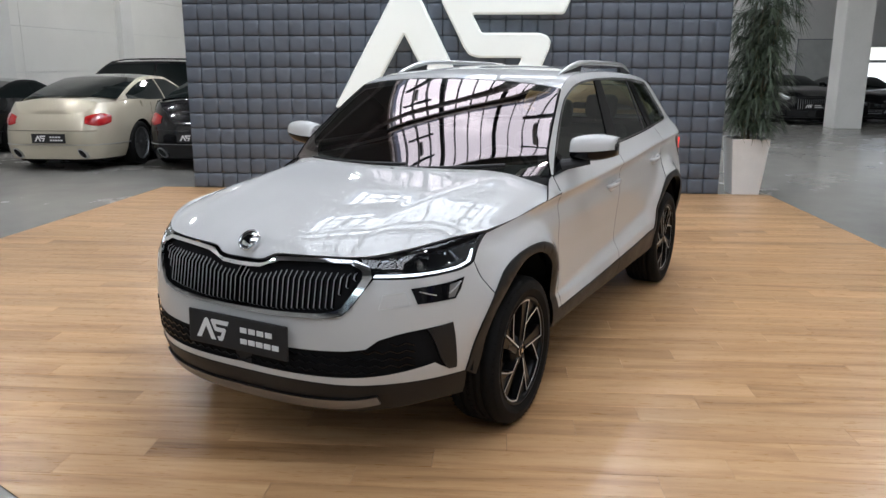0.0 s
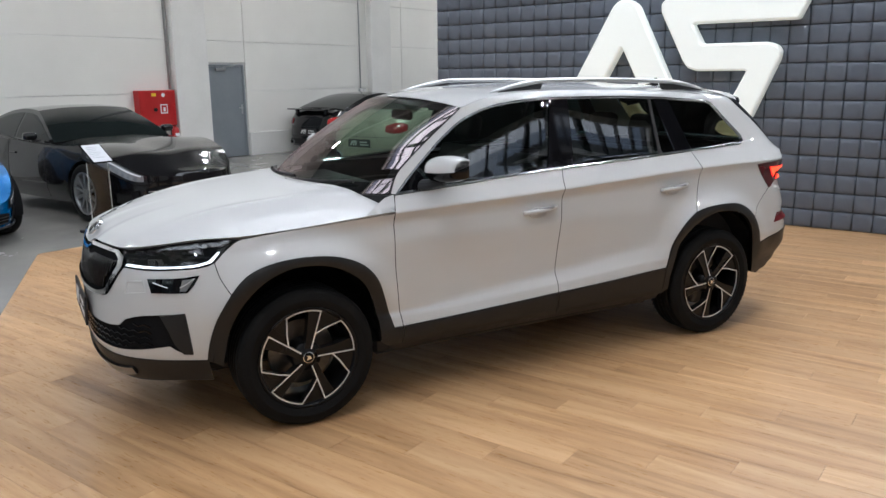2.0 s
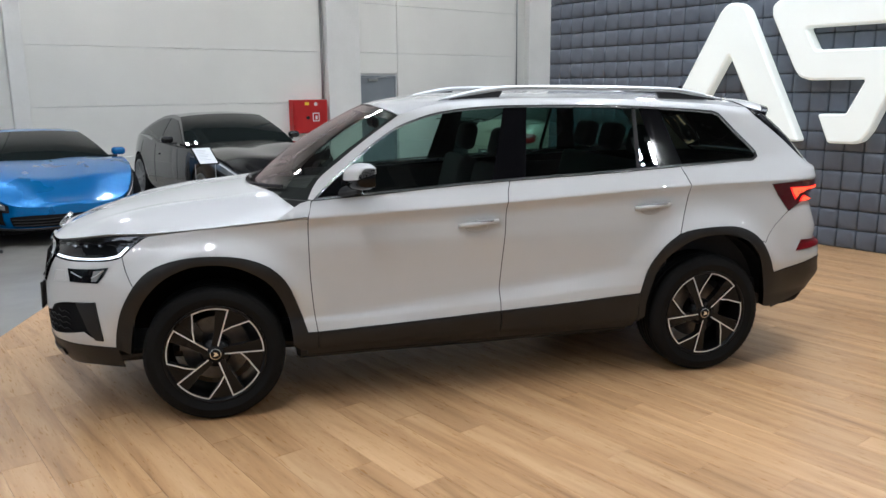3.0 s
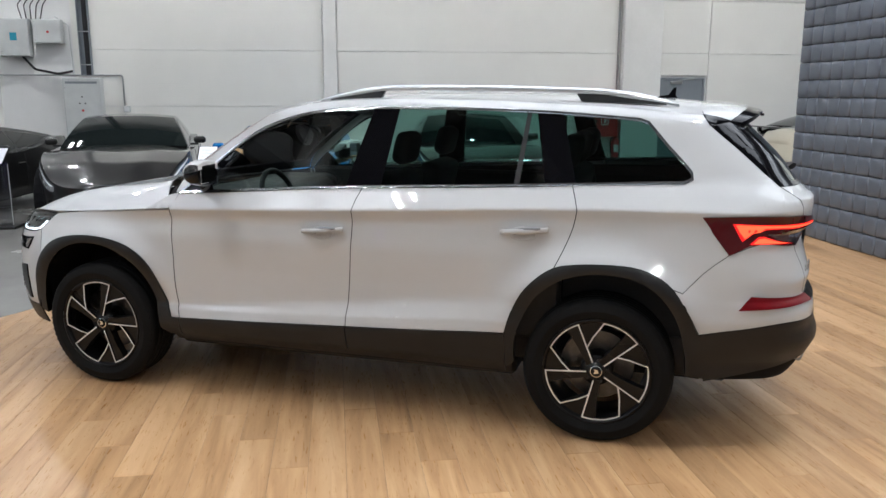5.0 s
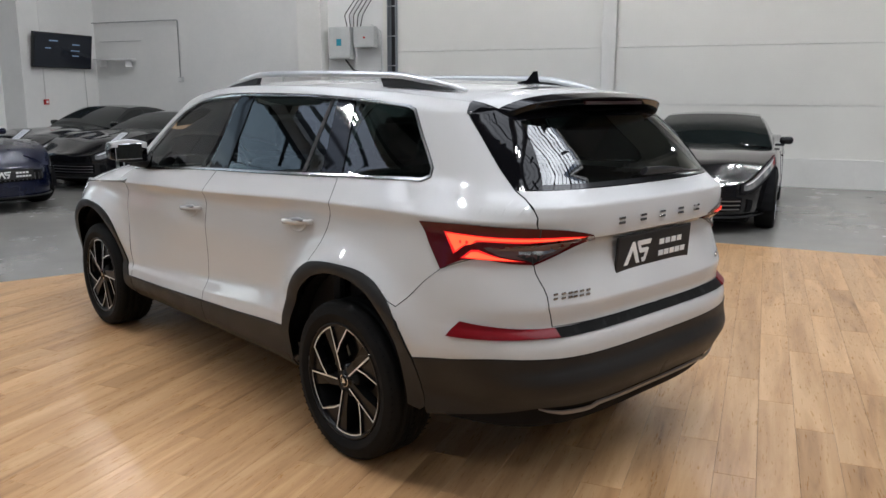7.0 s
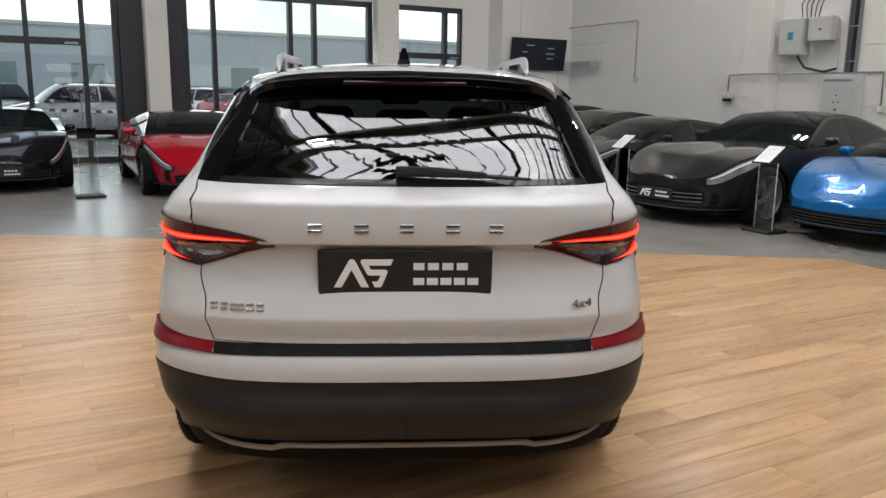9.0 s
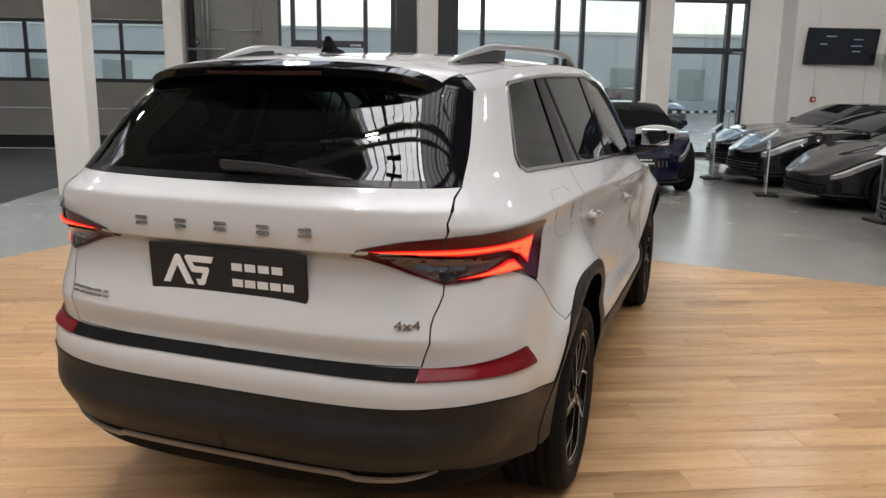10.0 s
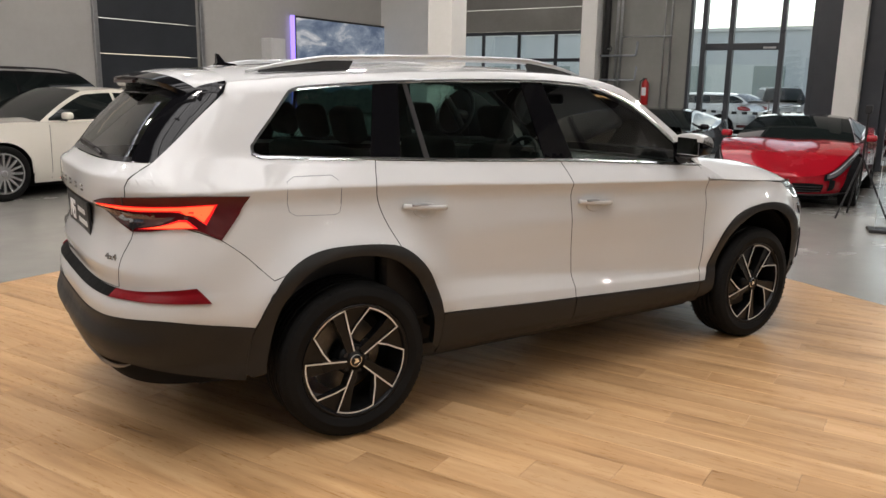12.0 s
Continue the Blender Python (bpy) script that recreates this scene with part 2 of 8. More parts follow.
def rounded(outline, radii, steps=5):
    """An outline with its corners rounded; radii: one for each corner."""
    out, n = [], len(outline)
    for i, r in enumerate(radii):
        p = Vector(outline[i])
        if not r:
            out.append(tuple(p))
            continue
        a, b = (Vector(outline[i - 1]) - p), (Vector(outline[(i + 1) % n]) - p)
        r = min(r, a.length * 0.49, b.length * 0.49)
        p0, p1 = p + a.normalized() * r, p + b.normalized() * r
        for k in range(steps + 1):
            t = k / steps
            out.append(tuple((1 - t) ** 2 * p0 + 2 * t * (1 - t) * p + t * t * p1))
    return out


def lathe(bm, profile, sides=32, axis="y", mat=0):
    """A profile of (radius, along) turned round an axis."""
    rings = []
    for r, h in profile:
        ring = []
        for k in range(sides):
            a = 2 * math.pi * k / sides
            c, s = r * math.cos(a), r * math.sin(a)
            ring.append(bm.verts.new({"y": (c, h, s), "z": (c, s, h), "x": (h, c, s)}[axis]))
        rings.append(ring)
    fs = []
    for r, q in zip(rings, rings[1:]):
        for k in range(sides):
            fs.append(bm.faces.new((r[k], r[(k + 1) % sides], q[(k + 1) % sides], q[k])))
    for f in fs:
        f.material_index = mat
    return rings


def letters(text, size, depth, material, parent, name, m, label="", spacing=1.0, width=1.0):
    """Raised writing in the built-in font as one mesh, centred on the pose m."""
    cu = bpy.data.curves.new(name, "FONT")
    cu.body, cu.size, cu.extrude, cu.align_x, cu.align_y, cu.space_character = text, size, depth, "CENTER", "CENTER", spacing
    cu.resolution_u = 3
    tmp = bpy.data.objects.new(name, cu)
    data = bpy.data.meshes.new_from_object(tmp)
    bpy.data.objects.remove(tmp)
    data.transform(m @ Matrix.Diagonal((width, 1, 1, 1)))
    data.materials.clear()
    data.materials.append(material)
    ob = new(name, data)
    ob.parent = parent
    if label:
        ob["label"] = label
    return ob

# ---- the hall ----
SOUTH, NORTH, EAST, WEST = -11.1, 12.2, 15.2, -24.0
WALL_X = -5.2

# floors
bm = bmesh.new()
vs = [bm.verts.new(p) for p in ((-60, -60, -0.008), (90, -60, -0.008), (90, 60, -0.008), (-60, 60, -0.008))]
bm.faces.new(vs)
ground = tagged(part("ground", bm, CONCRETE), "polished grey concrete showroom floor", "floor", kind="structure")
bm = bmesh.new()
prism(bm, [(5.6, 5.3), (EAST - 0.2, 5.3), (EAST - 0.2, NORTH - 0.1), (7.0, NORTH - 0.1), (6.4, 7.2)], -0.008, -0.003)
tagged(part("carpet", bm, DARK_CARPET), "dark grey floor covering in front of the roller gate", "floor", kind="structure")

# ceiling with long roof lights
bm = bmesh.new()
xs = sorted({WEST, EAST} | {v for q in SKYLIGHTS for v in q[:2]})
ys = sorted({SOUTH, NORTH} | {v for q in SKYLIGHTS for v in q[2:]})
for xa, xb in zip(xs, xs[1:]):
    for ya, yb in zip(ys, ys[1:]):
        if not any(q[0] <= xa < q[1] and q[2] <= ya < q[3] for q in SKYLIGHTS):
            box(bm, xa, xb, ya, yb, CEIL, CEIL + 0.25)
CEILING_PAINT = varied("grey_deck", (0.075, 0.077, 0.08), (0.1, 0.102, 0.105), 0.8, (0.5, 0.6))
BEAM_GREY = varied("grey_beam_paint", (0.3, 0.3, 0.3), (0.36, 0.36, 0.36), 0.8, (0.5, 0.6))
tagged(part("ceiling", bm, CEILING_PAINT), "grey trapezoid sheet roof deck with long roof lights", "ceiling", kind="structure")
for x0, x1, y0, y1 in SKYLIGHTS:
    frame_ob = thing("roof_light", "long roof light with dark glazing bars in the ceiling", "roof light", "roof lights", pose(x0, (y0 + y1) / 2, CEIL))
    w, d = x1 - x0, y1 - y0
    along_x = w < d
    length = d if along_x else w
    n = round(length / 0.5) if along_x or length > 8 else 3
    thin = wide = None
    for k in range(n + 1):
        o = -length / 2 + length * k / n
        at = (w / 2, o, 0) if along_x else (w / 2 + o, 0, 0)
        h = 0.075 if k % 4 == 0 else 0.018
        old = wide if k % 4 == 0 else thin
        if old is None:
            bar = part("glazing_bar", a_box(-w / 2, w / 2, -h, h, 0.0, 0.14) if along_x else a_box(-h, h, -d / 2, d / 2, 0.0, 0.14), ANTHRACITE, frame_ob)
            bar.location = at
            if k % 4 == 0:
                wide = bar
            else:
                thin = bar
        else:
            again(old, *at)
    for a, b, c2, e in ((0, w, -d / 2 - 0.05, -d / 2 + 0.05), (0, w, d / 2 - 0.05, d / 2 + 0.05), (-0.05, 0.05, -d / 2, d / 2), (w - 0.05, w + 0.05, -d / 2, d / 2)):
        part("curb", a_box(a, b, c2, e, -0.12, 0.02), COLUMN, frame_ob)
    if along_x:
        for o in (-d / 2 + 1.15, d / 2 - 1.6):
            part("sash_bar", a_box(w * 0.3, w * 0.34, o - 0.5, o + 0.5, -0.02, 0.1), ANTHRACITE, frame_ob)
            part("sash_bar", a_box(w * 0.66, w * 0.7, o - 0.5, o + 0.5, -0.02, 0.1), ANTHRACITE, frame_ob)
            part("opener", a_box(w * 0.4, w * 0.62, o - 0.06, o + 0.06, -0.1, 0.05, bevel=0.02), STEEL, frame_ob)

# lattice of roof beams
for i, x in enumerate((-15.1, -9.2, -3.25, 2.65, 8.55)):
    tagged(part("roof_beam", a_box(x - 0.16, x + 0.16, SOUTH + 0.01, NORTH - 0.01, CEIL - 0.42, CEIL - 0.14, bevel=0.01), BEAM_GREY), "grey roof beam across the hall", "beam", "roof beams", kind="structure")

# pairs of linear lamps hung under the beams
lamp_thing = None
# the far western pairs and (9.3, -7.3) are added to brighten the walls
for x, y in ((-8.5, 2.2), (-2.5, 2.2), (3.0, 2.2), (8.0, 2.2), (-2.5, -8.8), (1.5, -8.8), (5.6, -8.8), (-7.5, -8.8), (-14.5, -8.6), (-14.5, 2.2), (-14.5, -4.0), (9.3, -7.3), (-20, -8.6), (-20, -3), (-20, 5), (9.5, 8.5), (3.5, 7.4), (-2.5, 7.4), (-8.5, 7.4)):
    if lamp_thing is None:
        lamp_thing = thing("linear_lamp", "pair of white linear tube lamps hung from the roof", "ceiling lamp", "linear lamps", pose(x, y, 6.3))
        for o in (-0.13, 0.13):
            part("housing", a_box(o - 0.05, o + 0.05, -0.26, 0.26, 0.0, 0.07, bevel=0.012), WHITE_PAINT, lamp_thing)
            part("tube", a_box(o - 0.025, o + 0.025, -0.2, 0.2, -0.012, -0.001), TUBE, lamp_thing, "lit white diffuser")
            part("hanger", a_tube([(o, 0, 0.07), (o, 0, CEIL - 6.3)], 0.006, 6), STEEL, lamp_thing)
    else:
        copy_thing(lamp_thing, pose(x, y, 6.3))


def wall_panels(wall, x0, x1, axis, at, skip=()):
    """Rows of sandwich panels with open joints along one wall, as its pieces."""
    zs = [0.5, 1.42, 2.47, 3.52, 4.57, 5.62, CEIL - 0.01]
    n = max(1, round((x1 - x0) / 6.1))
    for i in range(n):
        a, b = x0 + (x1 - x0) * i / n + 0.004, x0 + (x1 - x0) * (i + 1) / n - 0.004
        for za, zb in zip(zs, zs[1:]):
            d = (a, b, -0.02, 0.035, za + 0.004, zb - 0.004) if axis == "y" else (-0.02, 0.035, a, b, za + 0.004, zb - 0.004)
            part("panel", a_box(*d, bevel=0.003), PANEL, wall).location = (0, at, 0) if axis == "y" else (at, 0, 0)


# south wall: panels over a concrete plinth, with columns
wall_south = tagged(part("wall_south", a_box(WEST, EAST + 1, SOUTH - 0.3, SOUTH - 0.02, 0, CEIL), PLASTER), "white sandwich-panel hall wall over a plinth", "wall", kind="structure")
DX0, DX1, DZ = -7.42, -6.44, 1.98
wall_panels(wall_south, -23.8, DX0 - 0.06, "y", SOUTH)
for za, zb in ((DZ + 0.05, 2.47), (2.48, 3.52), (3.53, 4.57), (4.58, 5.62), (5.63, CEIL - 0.01)):
    part("panel", a_box(DX0 - 0.05, DX1 + 0.02, SOUTH - 0.02, SOUTH + 0.035, za, zb, bevel=0.003), PANEL, wall_south)
wall_panels(wall_south, -5.56, 0.2, "y", SOUTH)
wall_panels(wall_south, 0.48, 5.1, "y", SOUTH)
for a, b in ((-23.8, DX0 - 0.06), (-5.56, 5.3)):
    part("plinth", a_box(a, b, SOUTH - 0.02, SOUTH + 0.09, -0.008, 0.5, bevel=0.006), COLUMN, wall_south)


def column(x0, x1, y0, y1, label):
    return tagged(part("column", a_box(x0, x1, y0, y1, -0.008, CEIL - 0.01, bevel=0.012, segments=2), COLUMN), label, "column", "hall columns", kind="structure")


column(-6.38, -5.57, SOUTH - 0.02, SOUTH + 0.2, "white concrete column beside the grey door")
column(-12.3, -11.5, SOUTH - 0.02, SOUTH + 0.2, "white concrete column against the panel wall")
column(-18.3, -17.6, SOUTH - 0.02, SOUTH + 0.2, "white concrete column against the panel wall")
column(0.21, 0.47, SOUTH - 0.02, SOUTH + 0.13, "slim white column strip on the panel wall")
column(6.45, 7.05, SOUTH - 0.02, SOUTH + 0.3, "white concrete column beside the switch boxes")
column(6.6, 7.05, 4.4, 4.85, "free-standing white concrete column")
column(-16.9, -16.2, 8.8, 9.5, "free-standing white concrete column far off")
column(-16.9, -16.2, -2.3, -1.6, "free-standing white concrete column far off")

# east side: plastered wall stretch, then the glazed front
tagged(part("wall_east", a_box(13.15, 13.45, SOUTH - 0.02, -8.95, -0.008, CEIL), PLASTER), "white plastered wall with a monitor", "wall", kind="structure")
GLAZE, HEAD, TALL = 13.82, 3.68, 7.2
bm = bmesh.new()
box(bm, 13.45, GLAZE + 0.3, -9.15, -8.95, -0.008, CEIL)
box(bm, GLAZE, GLAZE + 0.3, -8.95, -8.16, -0.008, CEIL)
box(bm, GLAZE, GLAZE + 0.3, -8.16, 0.07, HEAD, CEIL)
box(bm, GLAZE, GLAZE + 0.3, 0.07, 2.69, TALL, CEIL)
box(bm, GLAZE + 0.3, EAST, 4.8, 5.1, -0.008, CEIL)
box(bm, EAST, EAST + 0.3, 5.1, 10.15, 4.6, CEIL)
box(bm, EAST, EAST + 0.3, 10.15, NORTH, -0.008, CEIL)
tagged(part("wall_front", bm, PLASTER), "light plastered wall above and beside the glazing", "wall", kind="structure")
SERVICE_GREY = varied("mid_grey_wall_paint", (0.19, 0.192, 0.178), (0.24, 0.242, 0.226), 0.9, (0.5, 0.65), 0.08, 90)
tagged(part("wall_service", a_box(GLAZE, GLAZE + 0.3, 2.69, 5.1, -0.008, CEIL), SERVICE_GREY), "grey painted wall behind the service pipes", "wall", kind="structure")
column(GLAZE - 0.4, GLAZE - 0.02, 4.7, 5.08, "light column beside the service pipes")
column(GLAZE - 0.6, GLAZE - 0.02, -0.83, -0.4, "light column between two dark glazing stretches")
column(GLAZE - 0.35, GLAZE - 0.02, -6.22, -5.66, "light column between the windows")


# glazing
def window(name, y0, y1, mullions, transom=None, label="", span=None, top=HEAD):
    w = tagged(thing(name, label, "window", m=pose(GLAZE, 0, 0)), kind="structure")
    bars = [(y0, 0.06), (y1, 0.06)] + [(m, 0.05) for m in mullions]
    for y, h in bars:
        part("window_frame", a_box(0.02, 0.2, y - h, y + h, 0.0, top, bevel=0.006), ANTHRACITE, w)
    for z, h in ((0.06, 0.06), (top - 0.06, 0.06)):
        part("window_rail", a_box(0.03, 0.19, y0, y1, z - h, z + h, bevel=0.006), ANTHRACITE, w)
    if transom:
        a, b = span or (y0, y1)
        part("window_rail", a_box(0.03, 0.19, a, b, transom - 0.07, transom + 0.07, bevel=0.006), ANTHRACITE, w)
        part("door_closer", a_box(-0.02, 0.03, a + 0.1, a + 0.35, transom - 0.05, transom - 0.01, bevel=0.006), STEEL, w, "silver door closer")
        part("door_handle", a_tube([(-0.04, a + 0.12, 0.85), (-0.04, a + 0.12, 1.35)], 0.014, 8), STEEL, w, "upright steel pull handle")
    ys = sorted(y for y, _ in bars)
    for a, b in zip(ys, ys[1:]):
        p = part("pane", a_box(0.1, 0.112, a + 0.04, b - 0.04, 0.1, top - 0.1), PANE, w)
        p.visible_shadow = False
    return w


window("window_1", 0.13, 2.69, (0.755, 1.79, 2.37), 2.48, "dark-framed glazed entrance with a door", (0.755, 2.37), TALL)
window("window_2", -5.62, -1.28, (-1.9, -3.64, -4.22), None, "wide dark-framed shop window")
window("window_3", -8.16, -6.26, (-7.7,), 2.48, "dark-framed glazed door with a transom")
for a, b in ((-0.395, 0.065), (-1.215, -0.835)):
    tagged(part("trim", a_box(GLAZE - 0.1, GLAZE + 0.2, a, b, 0, HEAD, bevel=0.006), ANTHRACITE), "dark cladding panel beside the column", "cladding", kind="structure")

# sectional gate with two rows of panes
gate = tagged(thing("gate", "grey sectional gate with a double row of panes", "gate", m=pose(EAST, 0, 0)), kind="structure")
GATE_GREY = varied("gate_grey", (0.2, 0.195, 0.18), (0.25, 0.245, 0.23), 1.2, (0.4, 0.5))
for za, zb in ((0.32, 0.95), (0.96, 1.57), (3.02, 3.6), (3.61, 4.6)):
    part("gate_panel", a_box(0.02, 0.08, 5.15, 10.1, za, zb, bevel=0.006), GATE_GREY, gate)
part("rubber_seal", a_box(0.02, 0.08, 5.15, 10.1, 0.0, 0.315), BLACK_PLASTIC, gate)
for z in (1.61, 2.27, 2.97):
    part("rail", a_box(0.02, 0.08, 5.15, 10.1, z - 0.045, z + 0.045, bevel=0.005), ANTHRACITE, gate)
for y in (5.2, 6.52, 7.6, 8.7, 9.8):
    part("stile", a_box(0.025, 0.075, y - 0.045, y + 0.045, 1.64, 2.94, bevel=0.005), ANTHRACITE, gate)
for a, b in ((5.2, 6.52), (6.52, 7.6), (7.6, 8.7), (8.7, 9.8)):
    for za, zb in ((1.64, 2.24), (2.3, 2.94)):
        part("pane", a_box(0.045, 0.055, a + 0.04, b - 0.04, za, zb), PANE, gate).visible_shadow = False

# north and west walls
bm = bmesh.new()
for a, b, za, zb in ((-17.6, 5.75, 0, CEIL), (8.3, EAST + 0.3, 0, CEIL), (5.75, 8.3, 4.2, CEIL)):
    box(bm, a, b, NORTH, NORTH + 0.3, za - 0.008, zb)
GREY_PLASTER = varied("warm_grey_wall_paint", (0.47, 0.465, 0.45), (0.54, 0.535, 0.52), 0.8, (0.5, 0.65), 0.08, 90)
tagged(part("wall_north", bm, GREY_PLASTER), "light plastered wall behind the screen", "wall", kind="structure")
gate_n = tagged(thing("gate", "dark grey sectional gate in the plastered wall", "gate", m=pose(5.75, NORTH, 0)), kind="structure")
GATE_DARK = varied("gate_anthracite", (0.022, 0.027, 0.034), (0.034, 0.04, 0.05), 1.2, (0.4, 0.5))
for k in range(6):
    part("gate_panel", a_box(0, 2.55, 0.05, 0.12, 0.7 * k, 0.7 * k + 0.69, bevel=0.01), GATE_DARK, gate_n)
for x in (-0.06, 2.61):
    part("guide_rail", a_box(x - 0.05, x + 0.05, -0.08, 0.0, 0, 4.2, bevel=0.006), STEEL, gate_n)
FAR_N = 19.5
bm = bmesh.new()
for a, b, za, zb in ((SOUTH, 12.4, 0, CEIL), (17.6, FAR_N, 0, CEIL), (12.4, 17.6, 2.3, CEIL), (12.4, 17.6, 0, 0.9)):
    box(bm, WEST - 0.3, WEST, a, b, za - 0.008, zb)
box(bm, WEST - 0.3, -17.3, FAR_N, FAR_N + 0.3, -0.008, CEIL)
box(bm, -17.6, -17.3, NORTH + 0.3, FAR_N, -0.008, CEIL)
tagged(part("wall_west", bm, PLASTER), "white end wall of the hall", "wall", kind="structure")
tagged(part("ceiling", a_box(WEST, -17.6, NORTH + 0.001, FAR_N, CEIL, CEIL + 0.25), CEILING_PAINT), "grey roof deck over the far bay", "ceiling", kind="structure")
w4 = tagged(thing("window_4", "wide window band in the end wall", "window", m=pose(WEST, 0, 0)), kind="structure")
for y in (12.4, 14.1, 15.8, 17.6):
    part("window_frame", a_box(-0.2, -0.05, y - 0.05, y + 0.05, 0.9, 2.3), WHITE_PAINT, w4)
for z in (0.95, 1.72, 2.25):
    part("window_rail", a_box(-0.19, -0.06, 12.4, 17.6, z - 0.05, z + 0.05), WHITE_PAINT, w4)
board = thing("wall_board", "pale board with a thin dark frame on the wall", "board", m=pose(WEST, 11.2, 1.9))
part("panel", a_box(0.0, 0.02, -0.75, 0.75, -0.9, 0.55, bevel=0.004), CABINET_GREY, board)
for a, b, za, zb in ((-0.78, -0.75, -0.93, 0.58), (0.75, 0.78, -0.93, 0.58), (-0.75, 0.75, 0.55, 0.58), (-0.75, 0.75, -0.93, -0.9)):
    part("frame_bar", a_box(0.0, 0.03, a, b, za, zb), DOOR_GREY, board)

# ---- the shape of the white car: half width by length and height ----
def spline(xs, ys):
    """A smooth monotone-ish curve through knots (xs rising), flat past its ends by slope."""
    n = len(xs)
    d = [(ys[i + 1] - ys[i]) / (xs[i + 1] - xs[i]) for i in range(n - 1)]
    m = [d[0]] + [0 if d[i - 1] * d[i] <= 0 else 2 * d[i - 1] * d[i] / (d[i - 1] + d[i]) for i in range(1, n - 1)] + [d[-1]]

    def f(x):
        if x <= xs[0]:
            return ys[0] + m[0] * (x - xs[0])
        if x >= xs[-1]:
            return ys[-1] + m[-1] * (x - xs[-1])
        i = 0
        while x > xs[i + 1]:
            i += 1
        h = xs[i + 1] - xs[i]
        t = (x - xs[i]) / h
        return ((2 * t ** 3 - 3 * t * t + 1) * ys[i] + (t ** 3 - 2 * t * t + t) * h * m[i]
                + (3 * t * t - 2 * t ** 3) * ys[i + 1] + (t ** 3 - t * t) * h * m[i + 1])
    return f


HUB_X, HUB_Z, TYRE_R = 1.395, 0.352, 0.352
z_char = spline([-2.3, -1.85, -1.28, -0.17, 0.9, 1.3, 1.7, 2.1], [1.118, 1.118, 1.112, 1.066, 1.026, 1.006, 0.972, 0.92])
z_belt = spline([-2.3, -1.77, -1.24, -0.19, 0.5, 0.9, 1.3, 2.0], [1.262, 1.248, 1.221, 1.17, 1.128, 1.1, 1.065, 0.98])
z_top = spline([-2.1, -1.84, -1.55, -1.13, -0.27, 0.1, 0.45, 0.9, 2.0], [1.47, 1.497, 1.52, 1.551, 1.569, 1.553, 1.53, 1.51, 1.5])
z_ledge = spline([-2.3, -1.84, -1.28, -0.955, -0.12, 0.87, 1.3, 1.7, 2.1], [0.525, 0.525, 0.545, 0.562, 0.518, 0.48, 0.5, 0.525, 0.525])
ledge_rise = spline([-2.3, -1.28, -0.955, -0.12, 0.87, 1.3, 2.1], [0.075, 0.085, 0.09, 0.065, 0.022, 0.05, 0.075])
XK = [-2.3, -1.84, -1.28, -0.6, 0.0, 0.5, 0.9, 1.3, 1.7, 2.1]
LEVELS = [  # height (a number, or from the lines above), half widths at the knots
    (0.19, [0.78, 0.79, 0.76, 0.7, 0.7, 0.7, 0.72, 0.76, 0.78, 0.77]),
    (0.26, [0.84, 0.845, 0.835, 0.79, 0.79, 0.79, 0.8, 0.835, 0.835, 0.82]),
    (0.335, [0.856, 0.864, 0.87, 0.868, 0.868, 0.866, 0.868, 0.872, 0.858, 0.836]),
    (0.36, [0.862, 0.872, 0.886, 0.888, 0.888, 0.886, 0.884, 0.884, 0.868, 0.842]),
    ("l-", [0.866, 0.878, 0.906, 0.911, 0.908, 0.903, 0.894, 0.886, 0.882, 0.88]),
    ("l", [0.866, 0.875, 0.9, 0.902, 0.896, 0.886, 0.881, 0.88, 0.88, 0.882]),
    ("l+", [0.864, 0.872, 0.878, 0.864, 0.858, 0.857, 0.865, 0.878, 0.882, 0.885]),
    (0.72, [0.856, 0.868, 0.875, 0.867, 0.863, 0.862, 0.867, 0.878, 0.88, 0.88]),
    (0.88, [0.838, 0.856, 0.871, 0.877, 0.879, 0.876, 0.874, 0.875, 0.866, 0.86]),
    ("c-", [0.806, 0.826, 0.848, 0.861, 0.866, 0.863, 0.858, 0.858, 0.85, 0.844]),
    ("c", [0.815, 0.837, 0.866, 0.888, 0.894, 0.89, 0.882, 0.871, 0.848, 0.835]),
    ("b", [0.71, 0.73, 0.783, 0.812, 0.82, 0.824, 0.824, 0.815, 0.78, 0.74]),
    ("t", [0.585, 0.61, 0.63, 0.652, 0.665, 0.665, 0.645, 0.63, 0.61, 0.6]),
]
_rows = [(z, spline(XK, ys)) for z, ys in LEVELS]


